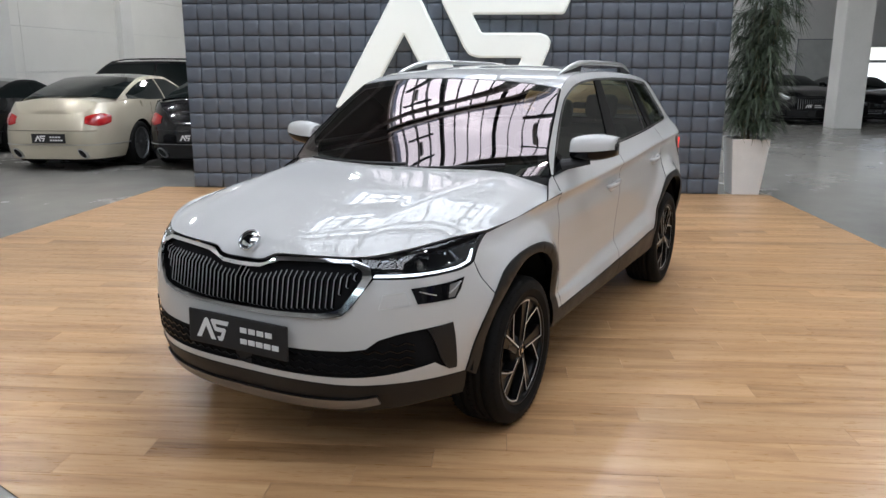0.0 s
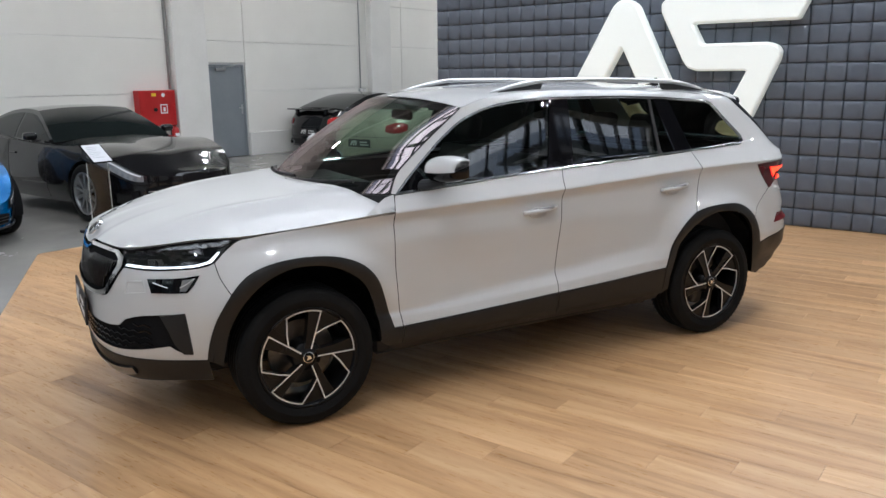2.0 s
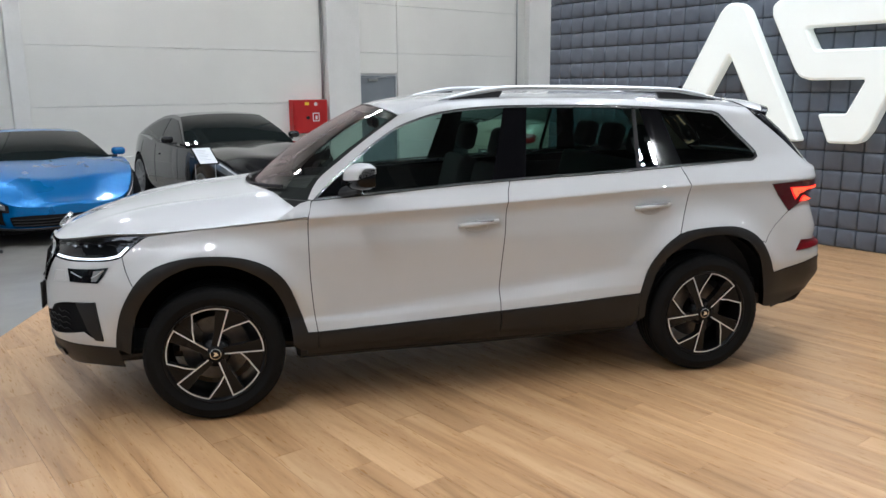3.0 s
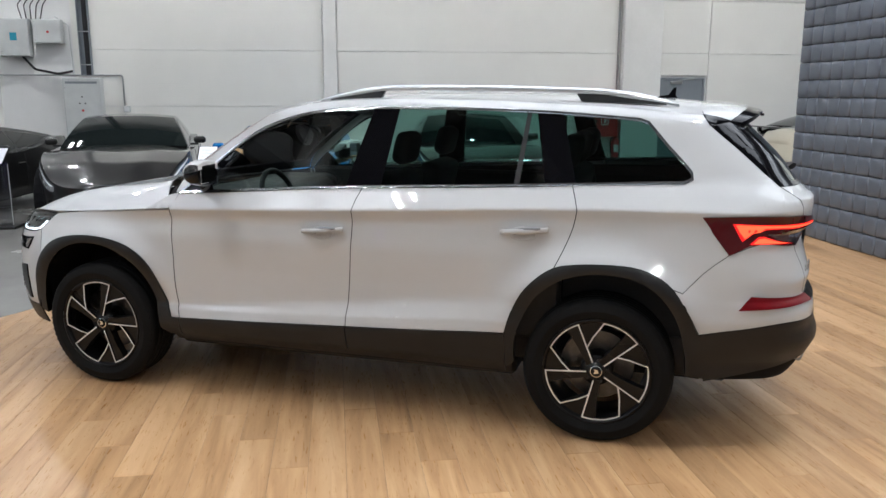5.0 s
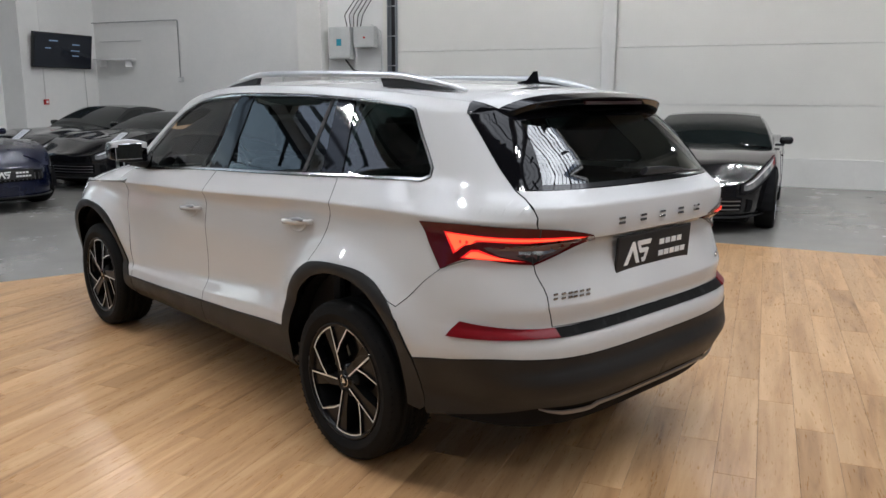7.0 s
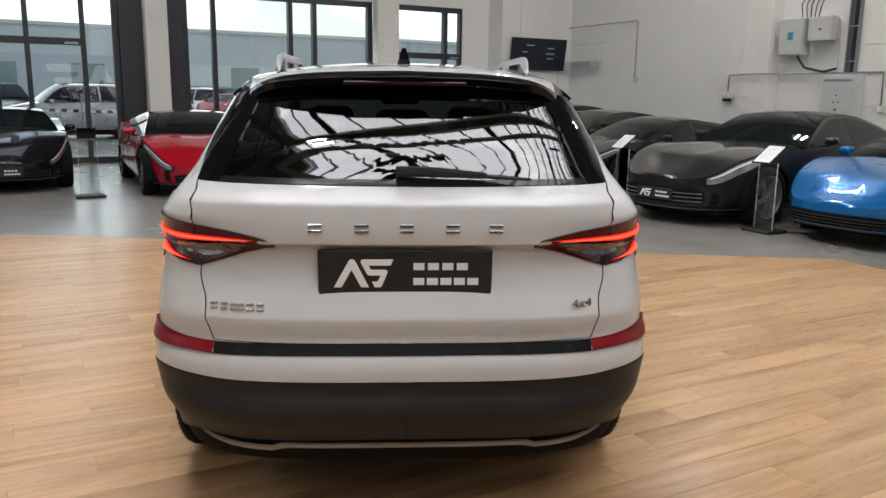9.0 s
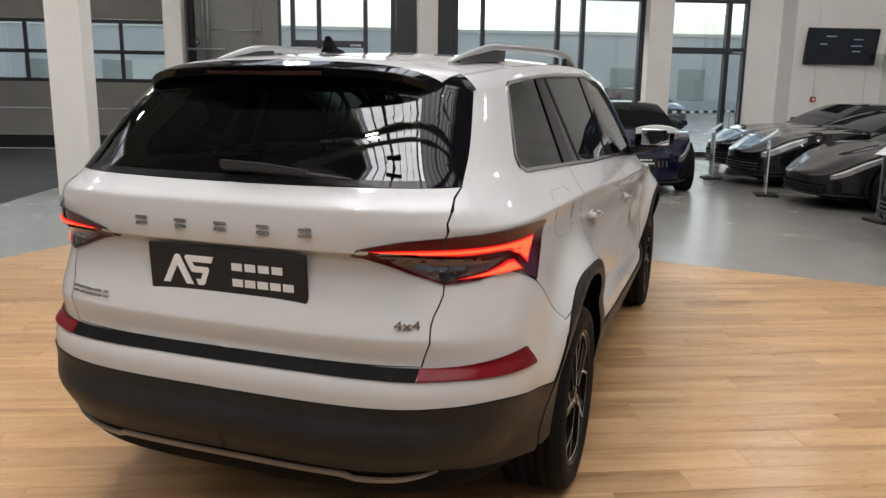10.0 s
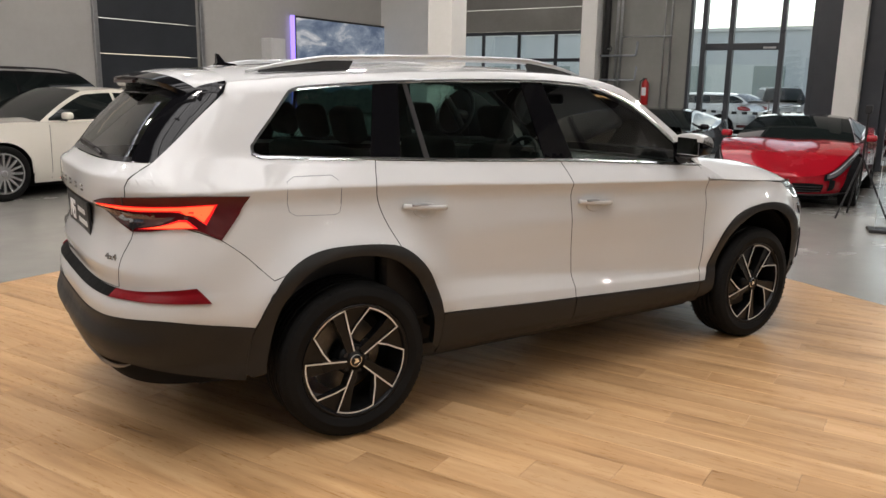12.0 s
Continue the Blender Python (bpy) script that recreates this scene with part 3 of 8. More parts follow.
def half_width(x, z):
    zc, zb, zt, zl = z_char(x), z_belt(x), z_top(x), z_ledge(x)
    zs, ys = [], []
    for lv, f in _rows:
        zs.append({"l-": zl - 0.065, "l": zl, "l+": zl + ledge_rise(x), "c-": zc - 0.052, "c": zc, "b": zb, "t": zt}[lv] if isinstance(lv, str) else lv)
        ys.append(f(x))
    def straight(q):
        if q <= zs[0]:
            return ys[0]
        for i in range(len(zs) - 1):
            if q <= zs[i + 1]:
                return ys[i] + (ys[i + 1] - ys[i]) * (q - zs[i]) / (zs[i + 1] - zs[i])
        return ys[-1] - 0.65 * (q - zs[-1])
    # level lines joined by straight runs, with narrow rounded creases
    w = min(1, max(0, (min(abs(z - zc), abs(z - zl)) - 0.012) / 0.035))
    w = 0.003 + 0.008 * w * w * (3 - 2 * w)
    y = (straight(z - 2 * w) + 2 * straight(z - w) + 2 * straight(z) + 2 * straight(z + w) + straight(z + 2 * w)) / 8
    if z > zt:
        y = ys[-1] - 0.65 * (z - zt) - 9 * (z - zt) ** 2
    for hx in (HUB_X, -HUB_X):  # the swell over each wheel
        r = math.hypot(x - hx, (z - HUB_Z) * 0.96)
        if 0.42 < z < 1.05:
            lift = min(1, (z - 0.42) / 0.4)
            y += 0.062 * lift * lift * (3 - 2 * lift) * math.exp(-((r - 0.48) / 0.085) ** 2) * min(1, (1.05 - z) / 0.08)
    if x < -1.72 and z < 0.63:  # the rear corner tucks in towards the ground
        t = min(1, (-1.72 - x) / 0.4)
        y -= 0.075 * t * t * (3 - 2 * t) * min(1, (0.63 - z) / 0.2) ** 1.3
    return y


nose = spline([0.18, 0.25, 0.33, 0.42, 0.55, 0.66, 0.78, 0.88, 0.95, 1.0, 1.05], [2.1, 2.215, 2.28, 2.3, 2.305, 2.302, 2.288, 2.257, 2.2, 2.12, 2.0])
tail = spline([0.2, 0.27, 0.36, 0.45, 0.505, 0.52, 0.6, 0.66, 0.7, 0.735, 0.8, 0.812, 0.824, 0.9, 1.0, 1.036, 1.048, 1.1, 1.168, 1.177, 1.2, 1.35, 1.5, 1.56, 1.62],
              [-2.16, -2.27, -2.35, -2.388, -2.41, -2.411, -2.388, -2.39, -2.38, -2.346, -2.358, -2.359, -2.356, -2.332, -2.31, -2.312, -2.348, -2.354, -2.351, -2.342, -2.306, -2.185, -2.03, -1.955, -1.87])
CAP_F, CAP_R, N_F, N_R = 0.75, 0.58, 2.65, 3.6
WRAP = 1.1


def n_rear(z):
    return N_R + 1.4 * min(1, max(0, (z - 1.1) / 0.3))


def cap(z, front):
    """Start of the rounded end, and its length, at a height."""
    return (nose(z) - CAP_F, CAP_F) if front else (tail(z) + CAP_R, -CAP_R)


def skin(s, z):
    """The point of the left side at s (metres along, wrapping round to the middle of each end) and height z."""
    af, lf = cap(z, True)
    ar, lr = cap(z, False)
    if z > 1.09:
        af = 9
    if ar <= s <= af:
        return Vector((s, half_width(s, z), z))
    a, l, n, k = (af, lf, N_F, (s - af) / WRAP) if s > af else (ar, lr, n_rear(z), (ar - s) / WRAP)
    th = math.pi / 2 * (1 - min(k, 1.35))
    c, w = math.cos(th), math.sin(th)
    r = (abs(c) ** n + abs(w) ** n) ** (-1 / n)
    x = a + l * r * c
    return Vector((x, half_width(x, z) * r * w, z))


# ---- materials of the white car ----
def paint(name, color, flake=0.0, coat=1.0, rough=0.35, metal=0.0):
    m = shader(name, color, rough, metal, coat, 0.15 if coat else 0.35)
    if flake:
        v = coords(m)
        n = noisy(m, v, 900, 1)
        wire(m, ramp(m, n, [(0.35, tuple(c * (1 - flake) for c in color)), (0.65, tuple(min(1, c * (1 + flake)) for c in color))]), main(m).inputs["Base Color"])
        wire(m, ramp(m, noisy(m, v, 2.0, 3), [(0.3, (rough - 0.05,) * 3), (0.7, (rough + 0.05,) * 3)]), main(m).inputs["Roughness"])
    return m


WHITE = paint("pearl_white_lacquer", (0.545, 0.547, 0.545), 0.03, 1.0, 0.5, 0.0)
main(WHITE).inputs["Coat IOR"].default_value = 1.46
main(WHITE).inputs["Specular IOR Level"].default_value = 0.0
GLOSS_BLACK = paint("gloss_black_lacquer", (0.004, 0.004, 0.005), 0.0, 0.0, 0.05)
main(GLOSS_BLACK).inputs["Specular IOR Level"].default_value = 0.22
CLAD = varied("grey_black_moulded_plastic", (0.0105, 0.0103, 0.0103), (0.016, 0.0158, 0.0158), 8, (0.4, 0.52), 0.15, 700, spec=0.32)
CHROME = varied("bright_chrome", (0.78, 0.79, 0.8), (0.86, 0.86, 0.87), 3, (0.06, 0.1), metal=1.0)
SATIN = varied("satin_aluminium", (0.55, 0.56, 0.57), (0.6, 0.61, 0.62), 3, (0.3, 0.36), metal=0.9)
RUBBER = varied("tyre_rubber", (0.005, 0.005, 0.0051), (0.008, 0.008, 0.008), 14, (0.6, 0.75), 0.15, 260, spec=0.13)
RIM_BLACK = paint("rim_anthracite_lacquer", (0.005, 0.005, 0.0055), 0.05, 0.2, 0.3, 0.0)
MACHINED = varied("machined_alloy", (0.68, 0.69, 0.69), (0.76, 0.77, 0.77), 8, (0.35, 0.42), metal=0.45)
IRON = varied("brake_iron", (0.09, 0.087, 0.083), (0.15, 0.145, 0.14), 25, (0.35, 0.5), metal=1.0)
FABRIC = varied("black_seat_fabric", (0.016, 0.016, 0.018), (0.03, 0.03, 0.032), 40, (0.75, 0.9), 0.2, 400)
LINER = varied("grey_headliner", (0.3, 0.3, 0.29), (0.36, 0.36, 0.35), 20, (0.8, 0.9))
WINDSCREEN = glassy("green_tinted_windscreen", (0.72, 0.88, 0.81), 0.86, ior=2.5, gloss=(0.9, 0.76, 0.77))
SIDE_GLASS = glassy("green_tinted_side_glass", (0.72, 0.9, 0.85), 0.86, ior=1.6)
PRIVACY = glassy("dark_privacy_glass", (0.42, 0.66, 0.61), 0.7, ior=1.6)
REAR_PANE = glassy("dark_rear_pane", (0.5, 0.74, 0.68), 0.76, ior=2.1)
LENS = glassy("clear_lamp_lens", (0.95, 0.97, 1.0), 0.92)
RED_LENS = paint("deep_red_lens", (0.07, 0.001, 0.003), 0.0, 0.5, 0.25)
RED_GLOW = glowing("lit_red_tail_lamp", (0.8, 0.008, 0.012), 0.62)
RED_CORE = glowing("lit_orange_red_core", (1.0, 0.1, 0.035), 1.35)
PINK_LENS = paint("clear_pink_lens", (0.13, 0.075, 0.075), 0.0, 1.0, 0.14, 0.3)
REFLEX = paint("dark_red_reflex", (0.15, 0.002, 0.006), 0.0, 0.08, 0.3)
DARK_RED = paint("dark_red_brake_lens", (0.018, 0.001, 0.002), 0.0, 0.6, 0.3)
LAMP_BLACK = paint("lamp_housing_black", (0.01, 0.01, 0.012), 0.0, 0.6, 0.3)
REFLECTOR = varied("lamp_reflector", (0.62, 0.66, 0.72), (0.75, 0.78, 0.84), 60, (0.08, 0.16), metal=1.0)
DAY_GLOW = glowing("lit_white_running_lamp", (0.93, 0.97, 1.0), 2.6)
DARK_SATIN = varied("dark_satin_trim", (0.24, 0.24, 0.245), (0.29, 0.29, 0.295), 4, (0.38, 0.48), metal=0.8)
# chrome of the tailgate marks, darkened to hold their shading in the colour
MARK_CHROME = varied("shaded_chrome", (0.36, 0.35, 0.34), (0.46, 0.45, 0.44), 3, (0.2, 0.3), metal=1.0)
TRIM = varied("brushed_bright_trim", (0.6, 0.61, 0.62), (0.68, 0.69, 0.7), 4, (0.14, 0.2), metal=1.0)
MIRROR = shader("mirror_silvering", (0.85, 0.86, 0.87), 0.02, 1.0)


def bisect(f, lo, hi):
    a = f(lo) > 0
    for _ in range(40):
        mid = (lo + hi) / 2
        if (f(mid) > 0) == a:
            lo = mid
        else:
            hi = mid
    return (lo + hi) / 2


def X(x, z):
    """s of a place on the side, from its x."""
    af = 9 if z > 1.09 else cap(z, True)[0]
    ar = cap(z, False)[0]
    if ar <= x <= af:
        return (x, z)
    return (bisect(lambda s: skin(s, z)[0] - x, af, af + WRAP), z) if x > af else (bisect(lambda s: skin(s, z)[0] - x, ar, ar - WRAP), z)


def FY(y, z):
    """s of a place on the front end, from its y."""
    af = cap(z, True)[0]
    return (bisect(lambda s: skin(s, z)[1] - y, af, af + WRAP), z)


def RY(y, z):
    """s of a place on the rear end, from its y."""
    ar = cap(z, False)[0]
    return (bisect(lambda s: skin(s, z)[1] - y, ar, ar - WRAP), z)


def flowing(points, step=0.03):
    """A smooth run of points through the given ones."""
    out = []
    for i in range(len(points) - 1):
        p0 = Vector(points[max(i - 1, 0)])
        p1, p2 = Vector(points[i]), Vector(points[i + 1])
        p3 = Vector(points[min(i + 2, len(points) - 1)])
        n = max(1, int((p2 - p1).length / step))
        for k in range(n):
            t = k / n
            out.append(0.5 * (2 * p1 + (p2 - p0) * t + (2 * p0 - 5 * p1 + 4 * p2 - p3) * t * t + (3 * p1 - p0 - 3 * p2 + p3) * t ** 3))
    return out + [Vector(points[-1])]


def loop(*segments):
    """Smooth runs chained to one closed outline; they meet at corners."""
    out = []
    for seg in segments:
        for p in flowing(seg):
            if not out or (p - out[-1]).length > 0.002:
                out.append(p)
    if (out[0] - out[-1]).length < 0.002:
        out.pop()
    return out


def shrunk(outline, d, keep=None):
    """The outline drawn in by d; keep(p) leaves a point where it is."""
    n = len(outline)
    area = sum(outline[i - 1].x * outline[i].y - outline[i].x * outline[i - 1].y for i in range(n))
    sg = 1 if area > 0 else -1
    out = []
    for i, p in enumerate(outline):
        if keep and keep(p):
            out.append(p.copy())
            continue
        a, b = (p - outline[i - 1]).normalized(), (outline[(i + 1) % n] - p).normalized()
        na, nb = Vector((-a.y, a.x)) * sg, Vector((-b.y, b.x)) * sg
        m = na + nb
        if m.length < 0.3:
            m = na
        m.normalize()
        out.append(p + m * (d / max(0.5, m.dot(na))))
    return out


def normal_at(s, z):
    e = 0.004
    ds = skin(s + e, z) - skin(s - e, z)
    dz = skin(s, z + e) - skin(s, z - e)
    n = dz.cross(ds)
    return n.normalized() if n.length else Vector((0, 1, 0))


def outfit(name, verts, normals, faces, material, parent, label="", folded=None):
    """A smooth mesh with its normals as given."""
    data = bpy.data.meshes.new(name)
    data.from_pydata(verts, [], faces)
    data.polygons.foreach_set("use_smooth", [True] * len(data.polygons))
    data.normals_split_custom_set_from_vertices([tuple(n) for n in normals])
    data.materials.append(material)
    if folded is not None and material == WHITE:
        data.materials.append(BACKING)
        data.polygons.foreach_set("material_index", [0] * folded + [1] * (len(faces) - folded))
    ob = new(name, data)
    ob.parent = parent
    if label:
        ob["label"] = label
    return ob


def flat_mesh(outline, step, cuts=()):
    """The outline filled and cut on a grid: 2D points and faces, and the rim's order."""
    bm = bmesh.new()
    vs = [bm.verts.new((p.x, p.y, 0)) for p in outline]
    f = bm.faces.new(vs)
    f.normal_update()
    if f.normal.z < 0:
        f.normal_flip()
    bmesh.ops.triangulate(bm, faces=bm.faces[:], quad_method="BEAUTY", ngon_method="BEAUTY")
    for axis in (0, 1):
        lo, hi = min(p[axis] for p in outline), max(p[axis] for p in outline)
        n = int((hi - lo) / step)
        for k in range(1, n + 1):
            c = lo + (hi - lo) * k / (n + 1)
            co = (c, 0, 0) if axis == 0 else (0, c, 0)
            no = (1, 0, 0) if axis == 0 else (0, 1, 0)
            bmesh.ops.bisect_plane(bm, geom=bm.verts[:] + bm.edges[:] + bm.faces[:], dist=1e-5, plane_co=co, plane_no=no)
    for (s0, z0), (s1, z1) in cuts:
        no = Vector((-(z1 - z0), s1 - s0, 0)).normalized()
        for d in (-0.013, -0.005, 0.005, 0.013):
            bmesh.ops.bisect_plane(bm, geom=bm.verts[:] + bm.edges[:] + bm.faces[:], dist=1e-5, plane_co=Vector((s0, z0, 0)) + no * d, plane_no=no)
    bm.verts.ensure_lookup_table()
    bm.verts.index_update()
    pts = [(v.co.x, v.co.y) for v in bm.verts]
    faces = [[v.index for v in f.verts] for f in bm.faces]
    rim = [(e.verts[0].index, e.verts[1].index) for e in bm.edges if e.is_boundary]
    bm.free()
    return pts, faces, rim


def panel(name, outline, material, parent, lift=0.0, gap=0.0, flange=0.009, step=0.06, sides="both", label="", surface=None, centre=False, cuts=()):
    """A body panel: an outline in (s, z) laid on the skin, with a folded rim. sides: both (two parts, left and right), joined (one part
    across the middle), left or right."""
    put = surface if surface else lambda s, z: (skin(s, z), normal_at(s, z))
    line = shrunk(outline, gap, (lambda p: abs(put(p.x, p.y)[0].y) < 0.004) if centre else None) if gap else outline
    # panels that cross the middle are cut with the middle as a straight line
    mid = (lambda z: 0.0) if not centre or surface else (lambda z: MID_R(z)[0]) if outline[0].x < 0 else (lambda z: MID_F(z)[0])
    flat = [Vector((p.x - mid(p.y), p.y)) for p in line]
    if centre:
        n = len(flat)
        flat = [p for i, p in enumerate(flat) if not all(abs(q.x) < 0.003 for q in (flat[i - 1], p, flat[(i + 1) % n]))]
    pts, faces, rim = flat_mesh(flat, step, cuts)
    verts, norms = [], []
    for s, z in pts:
        p, n = put(s + mid(z), z)
        p = p + n * lift
        if centre and abs(p.y) < 0.009:
            p.y = 0.0
            n = Vector((n.x, 0, n.z)).normalized()
        verts.append(p)
        norms.append(n)
    folded = len(faces)
    if flange:
        seen = {}
        for a, b in rim:
            if abs(verts[a].y) < 0.004 and abs(verts[b].y) < 0.004:
                continue
            for i in (a, b):
                if i not in seen:
                    seen[i] = len(verts)
                    verts += [verts[i].copy(), verts[i] - norms[i] * flange]
                    norms += [norms[i], norms[i]]
            faces.append([seen[a], seen[b], seen[b] + 1, seen[a] + 1])
    out = []
    # faces look outwards: the left side runs z x s
    left = [f[::-1] for f in faces]
    if sides in ("both", "left"):
        out.append(outfit(name, verts, norms, left, material, parent, label, folded))
    flip = [Vector((v.x, -v.y, v.z)) for v in verts]
    nflip = [Vector((n.x, -n.y, n.z)) for n in norms]
    if sides in ("both", "right"):
        out.append(outfit(name, flip, nflip, faces, material, parent, label, folded))
    if sides == "joined":
        k = len(verts)
        right = [[i + k for i in f] for f in faces]
        out.append(outfit(name, verts + flip, norms + nflip, left[:folded] + right[:folded] + left[folded:] + right[folded:], material, parent, label, 2 * folded))
    return out


def patch(name, point, nu, nv, material, parent, label="", drop=0.0):
    """A surface point(u, v), u and v from 0 to 1, with smooth normals and, if asked, a rim folded down."""
    verts, norms, faces = [], [], []
    e = 0.004
    for i in range(nu + 1):
        for j in range(nv + 1):
            u, v = i / nu, j / nv
            p = point(u, v)
            a = point(min(u + e, 1), v) - point(max(u - e, 0), v)
            b = point(u, min(v + e, 1)) - point(u, max(v - e, 0))
            n = a.cross(b)
            n = n.normalized() if n.length else Vector((0, 0, 1))
            verts.append(p)
            norms.append(n)
    w = nv + 1
    for i in range(nu):
        for j in range(nv):
            faces.append([i * w + j, (i + 1) * w + j, (i + 1) * w + j + 1, i * w + j + 1])
    if drop:
        rim = [i * w for i in range(nu + 1)] + [nu * w + j for j in range(1, w)] + [i * w + nv for i in range(nu - 1, -1, -1)] + [j for j in range(nv - 1, 0, -1)]
        k = len(verts)
        for r in rim:
            verts += [verts[r].copy(), verts[r] - norms[r] * drop]
            norms += [norms[r], norms[r]]
        m = len(rim)
        for q in range(m):
            a, b = k + 2 * q, k + 2 * ((q + 1) % m)
            faces.append([a, a + 1, b + 1, b])
    if sum(n.z for n in norms) < 0:
        norms = [-n for n in norms]
        faces = [f[::-1] for f in faces]
    return outfit(name, verts, norms, faces, material, parent, label)


CAR = thing("car", "pearl white SUV with dark cladding, parked on oak planks", "car")
MID_F = lambda z: (cap(z, True)[0] + WRAP, z)
MID_R = lambda z: (cap(z, False)[0] - WRAP, z)
MR = lambda a, b: [MID_R(a + (b - a) * k / 40) for k in range(41)]
MF = lambda a, b: [MID_F(a + (b - a) * k / 8) for k in range(9)]

# outlines shared by panels, from front to rear
HOOD_SIDE = [X(1.676, 0.968), X(1.5, 0.988), X(1.3, 1.004), X(1.08, 1.016), X(0.9, 1.025)]
GAP_F = [X(0.9, 1.025), X(0.902, 0.93), X(0.902, 0.82), X(0.899, 0.69), X(0.889, 0.545), X(0.874, 0.427)]
GAP_FUP = [X(0.876, 1.104), X(0.89, 1.06), X(0.9, 1.025)]
GAP_B = [X(-0.197, 1.173), X(-0.176, 1.12), X(-0.164, 1.062), X(-0.158, 0.96), X(-0.15, 0.86), X(-0.135, 0.69), X(-0.125, 0.58), X(-0.123, 0.468)]
GAP_C1 = [X(-1.244, 1.217), X(-1.262, 1.165), X(-1.278, 1.111)]
GAP_C2 = [X(-1.278, 1.111), X(-1.262, 1.03), X(-1.23, 0.94), X(-1.187, 0.845)]
DOOR_LOW = [X(0.874, 0.427), X(0.464, 0.442), X(-0.123, 0.468), X(-0.5, 0.484), X(-0.955, 0.51)]
ARCH_F = [X(1.868, 0.412), X(1.858, 0.494), X(1.822, 0.616), X(1.756, 0.73), X(1.68, 0.806), X(1.577, 0.849), X(1.457, 0.866), X(1.337, 0.864), X(1.23, 0.847),
          X(1.136, 0.811), X(1.069, 0.762), X(1.014, 0.687), X(0.968, 0.567), X(0.94, 0.475), X(0.926, 0.427)]
ARCH_R = [X(-0.955, 0.51), X(-0.982, 0.605), X(-1.034, 0.71), X(-1.105, 0.79), X(-1.187, 0.845), X(-1.271, 0.865), X(-1.405, 0.874), X(-1.54, 0.868),
          X(-1.64, 0.836), X(-1.722, 0.776), X(-1.786, 0.68), X(-1.83, 0.59), X(-1.843, 0.572)]
DLO_LOW = [X(0.868, 1.11), X(0.53, 1.131), X(0.126, 1.158), X(-0.197, 1.175), X(-0.52, 1.187), X(-0.866, 1.2), X(-1.244, 1.217), X(-1.68, 1.232)]
DLO_BACK = [X(-1.68, 1.232), X(-1.745, 1.234), X(-1.782, 1.252), X(-1.778, 1.285), X(-1.668, 1.402), X(-1.6, 1.478), X(-1.572, 1.508), X(-1.53, 1.523)]
DLO_TOP = [X(-1.53, 1.523), X(-1.456, 1.529), X(-1.134, 1.552), X(-0.756, 1.567), X(-0.281, 1.572), X(-0.077, 1.566), X(0.084, 1.553), X(0.212, 1.531),
           X(0.34, 1.492), X(0.435, 1.449), X(0.563, 1.365), X(0.721, 1.24), X(0.815, 1.161), X(0.868, 1.11)]
A_EDGE = [X(0.895, 1.115), X(0.84, 1.208), X(0.717, 1.305), X(0.56, 1.417), X(0.385, 1.531)]
ROOF_EDGE = [X(0.385, 1.531), X(0.24, 1.573), X(0.05, 1.6), X(-0.3, 1.612), X(-0.8, 1.606), X(-1.3, 1.582), X(-1.6, 1.56), X(-1.812, 1.54)]
D_EDGE = [X(-1.812, 1.54), X(-1.842, 1.496), X(-1.955, 1.402), X(-2.081, 1.29), RY(0.664, 1.226)]
GATE_SEAM1 = [RY(0.664, 1.226), RY(0.667, 1.165), RY(0.658, 1.1), RY(0.646, 0.963), RY(0.625, 0.85), RY(0.603, 0.735)]
GATE_LINE = flowing(GATE_SEAM1)
GATE_SPLIT = min(range(len(GATE_LINE)), key=lambda i: abs(GATE_LINE[i].y - 0.963))
SEAM_BUMPER = [X(-1.763, 0.76), X(-1.85, 0.85), X(-1.95, 0.932)]

# outer skin of the sides
panel("fender", loop(HOOD_SIDE, GAP_F, [X(0.874, 0.427), X(0.926, 0.427)], ARCH_F[:2:-1], [X(1.756, 0.73), X(1.79, 0.8), X(1.805, 0.872)],
                     [X(1.805, 0.872), X(1.762, 0.912), X(1.7, 0.958), X(1.676, 0.968)]), WHITE, CAR, gap=0.0022, step=0.03, cuts=(((0.9, 1.026), (1.3, 1.006)), ((1.3, 1.006), (1.7, 0.972))), label="white front wing")
front_doors = panel("front_door", loop(GAP_FUP, GAP_F, DOOR_LOW[:3], GAP_B[::-1], [X(-0.197, 1.173), X(0.126, 1.156), X(0.53, 1.129), X(0.868, 1.108), X(0.876, 1.104)]),
                    WHITE, CAR, gap=0.0022, step=0.03, cuts=(((-0.17, 1.066), (0.9, 1.026)), ((-0.12, 0.518), (0.87, 0.48)), ((-0.12, 0.583), (0.87, 0.502))))
panel("rear_door", loop(GAP_B, DOOR_LOW[2:], ARCH_R[:5], GAP_C2[::-1], GAP_C1[::-1], [X(-1.244, 1.215), X(-0.866, 1.198), X(-0.52, 1.185), X(-0.197, 1.173)]),
                   WHITE, CAR, gap=0.0022, step=0.03, cuts=(((-1.28, 1.112), (-0.17, 1.066)), ((-0.955, 0.562), (-0.12, 0.518)), ((-0.955, 0.652), (-0.12, 0.583))))
panel("side_frame", loop(A_EDGE, ROOF_EDGE, D_EDGE, GATE_LINE[:GATE_SPLIT + 1], [RY(0.646, 0.963), X(-2.1, 0.985), X(-1.95, 0.932)], SEAM_BUMPER[::-1], [X(-1.763, 0.76), X(-1.722, 0.776)], ARCH_R[9:3:-1],
                         GAP_C2[::-1], GAP_C1[::-1], [X(-1.244, 1.217), X(-1.68, 1.232)], DLO_BACK, DLO_TOP, [X(0.868, 1.11), X(0.895, 1.115)]), WHITE, CAR, gap=0.0018, step=0.03, cuts=(((-1.85, 1.118), (-1.28, 1.112)),),
      label="white side frame from windscreen pillar to rear quarter")
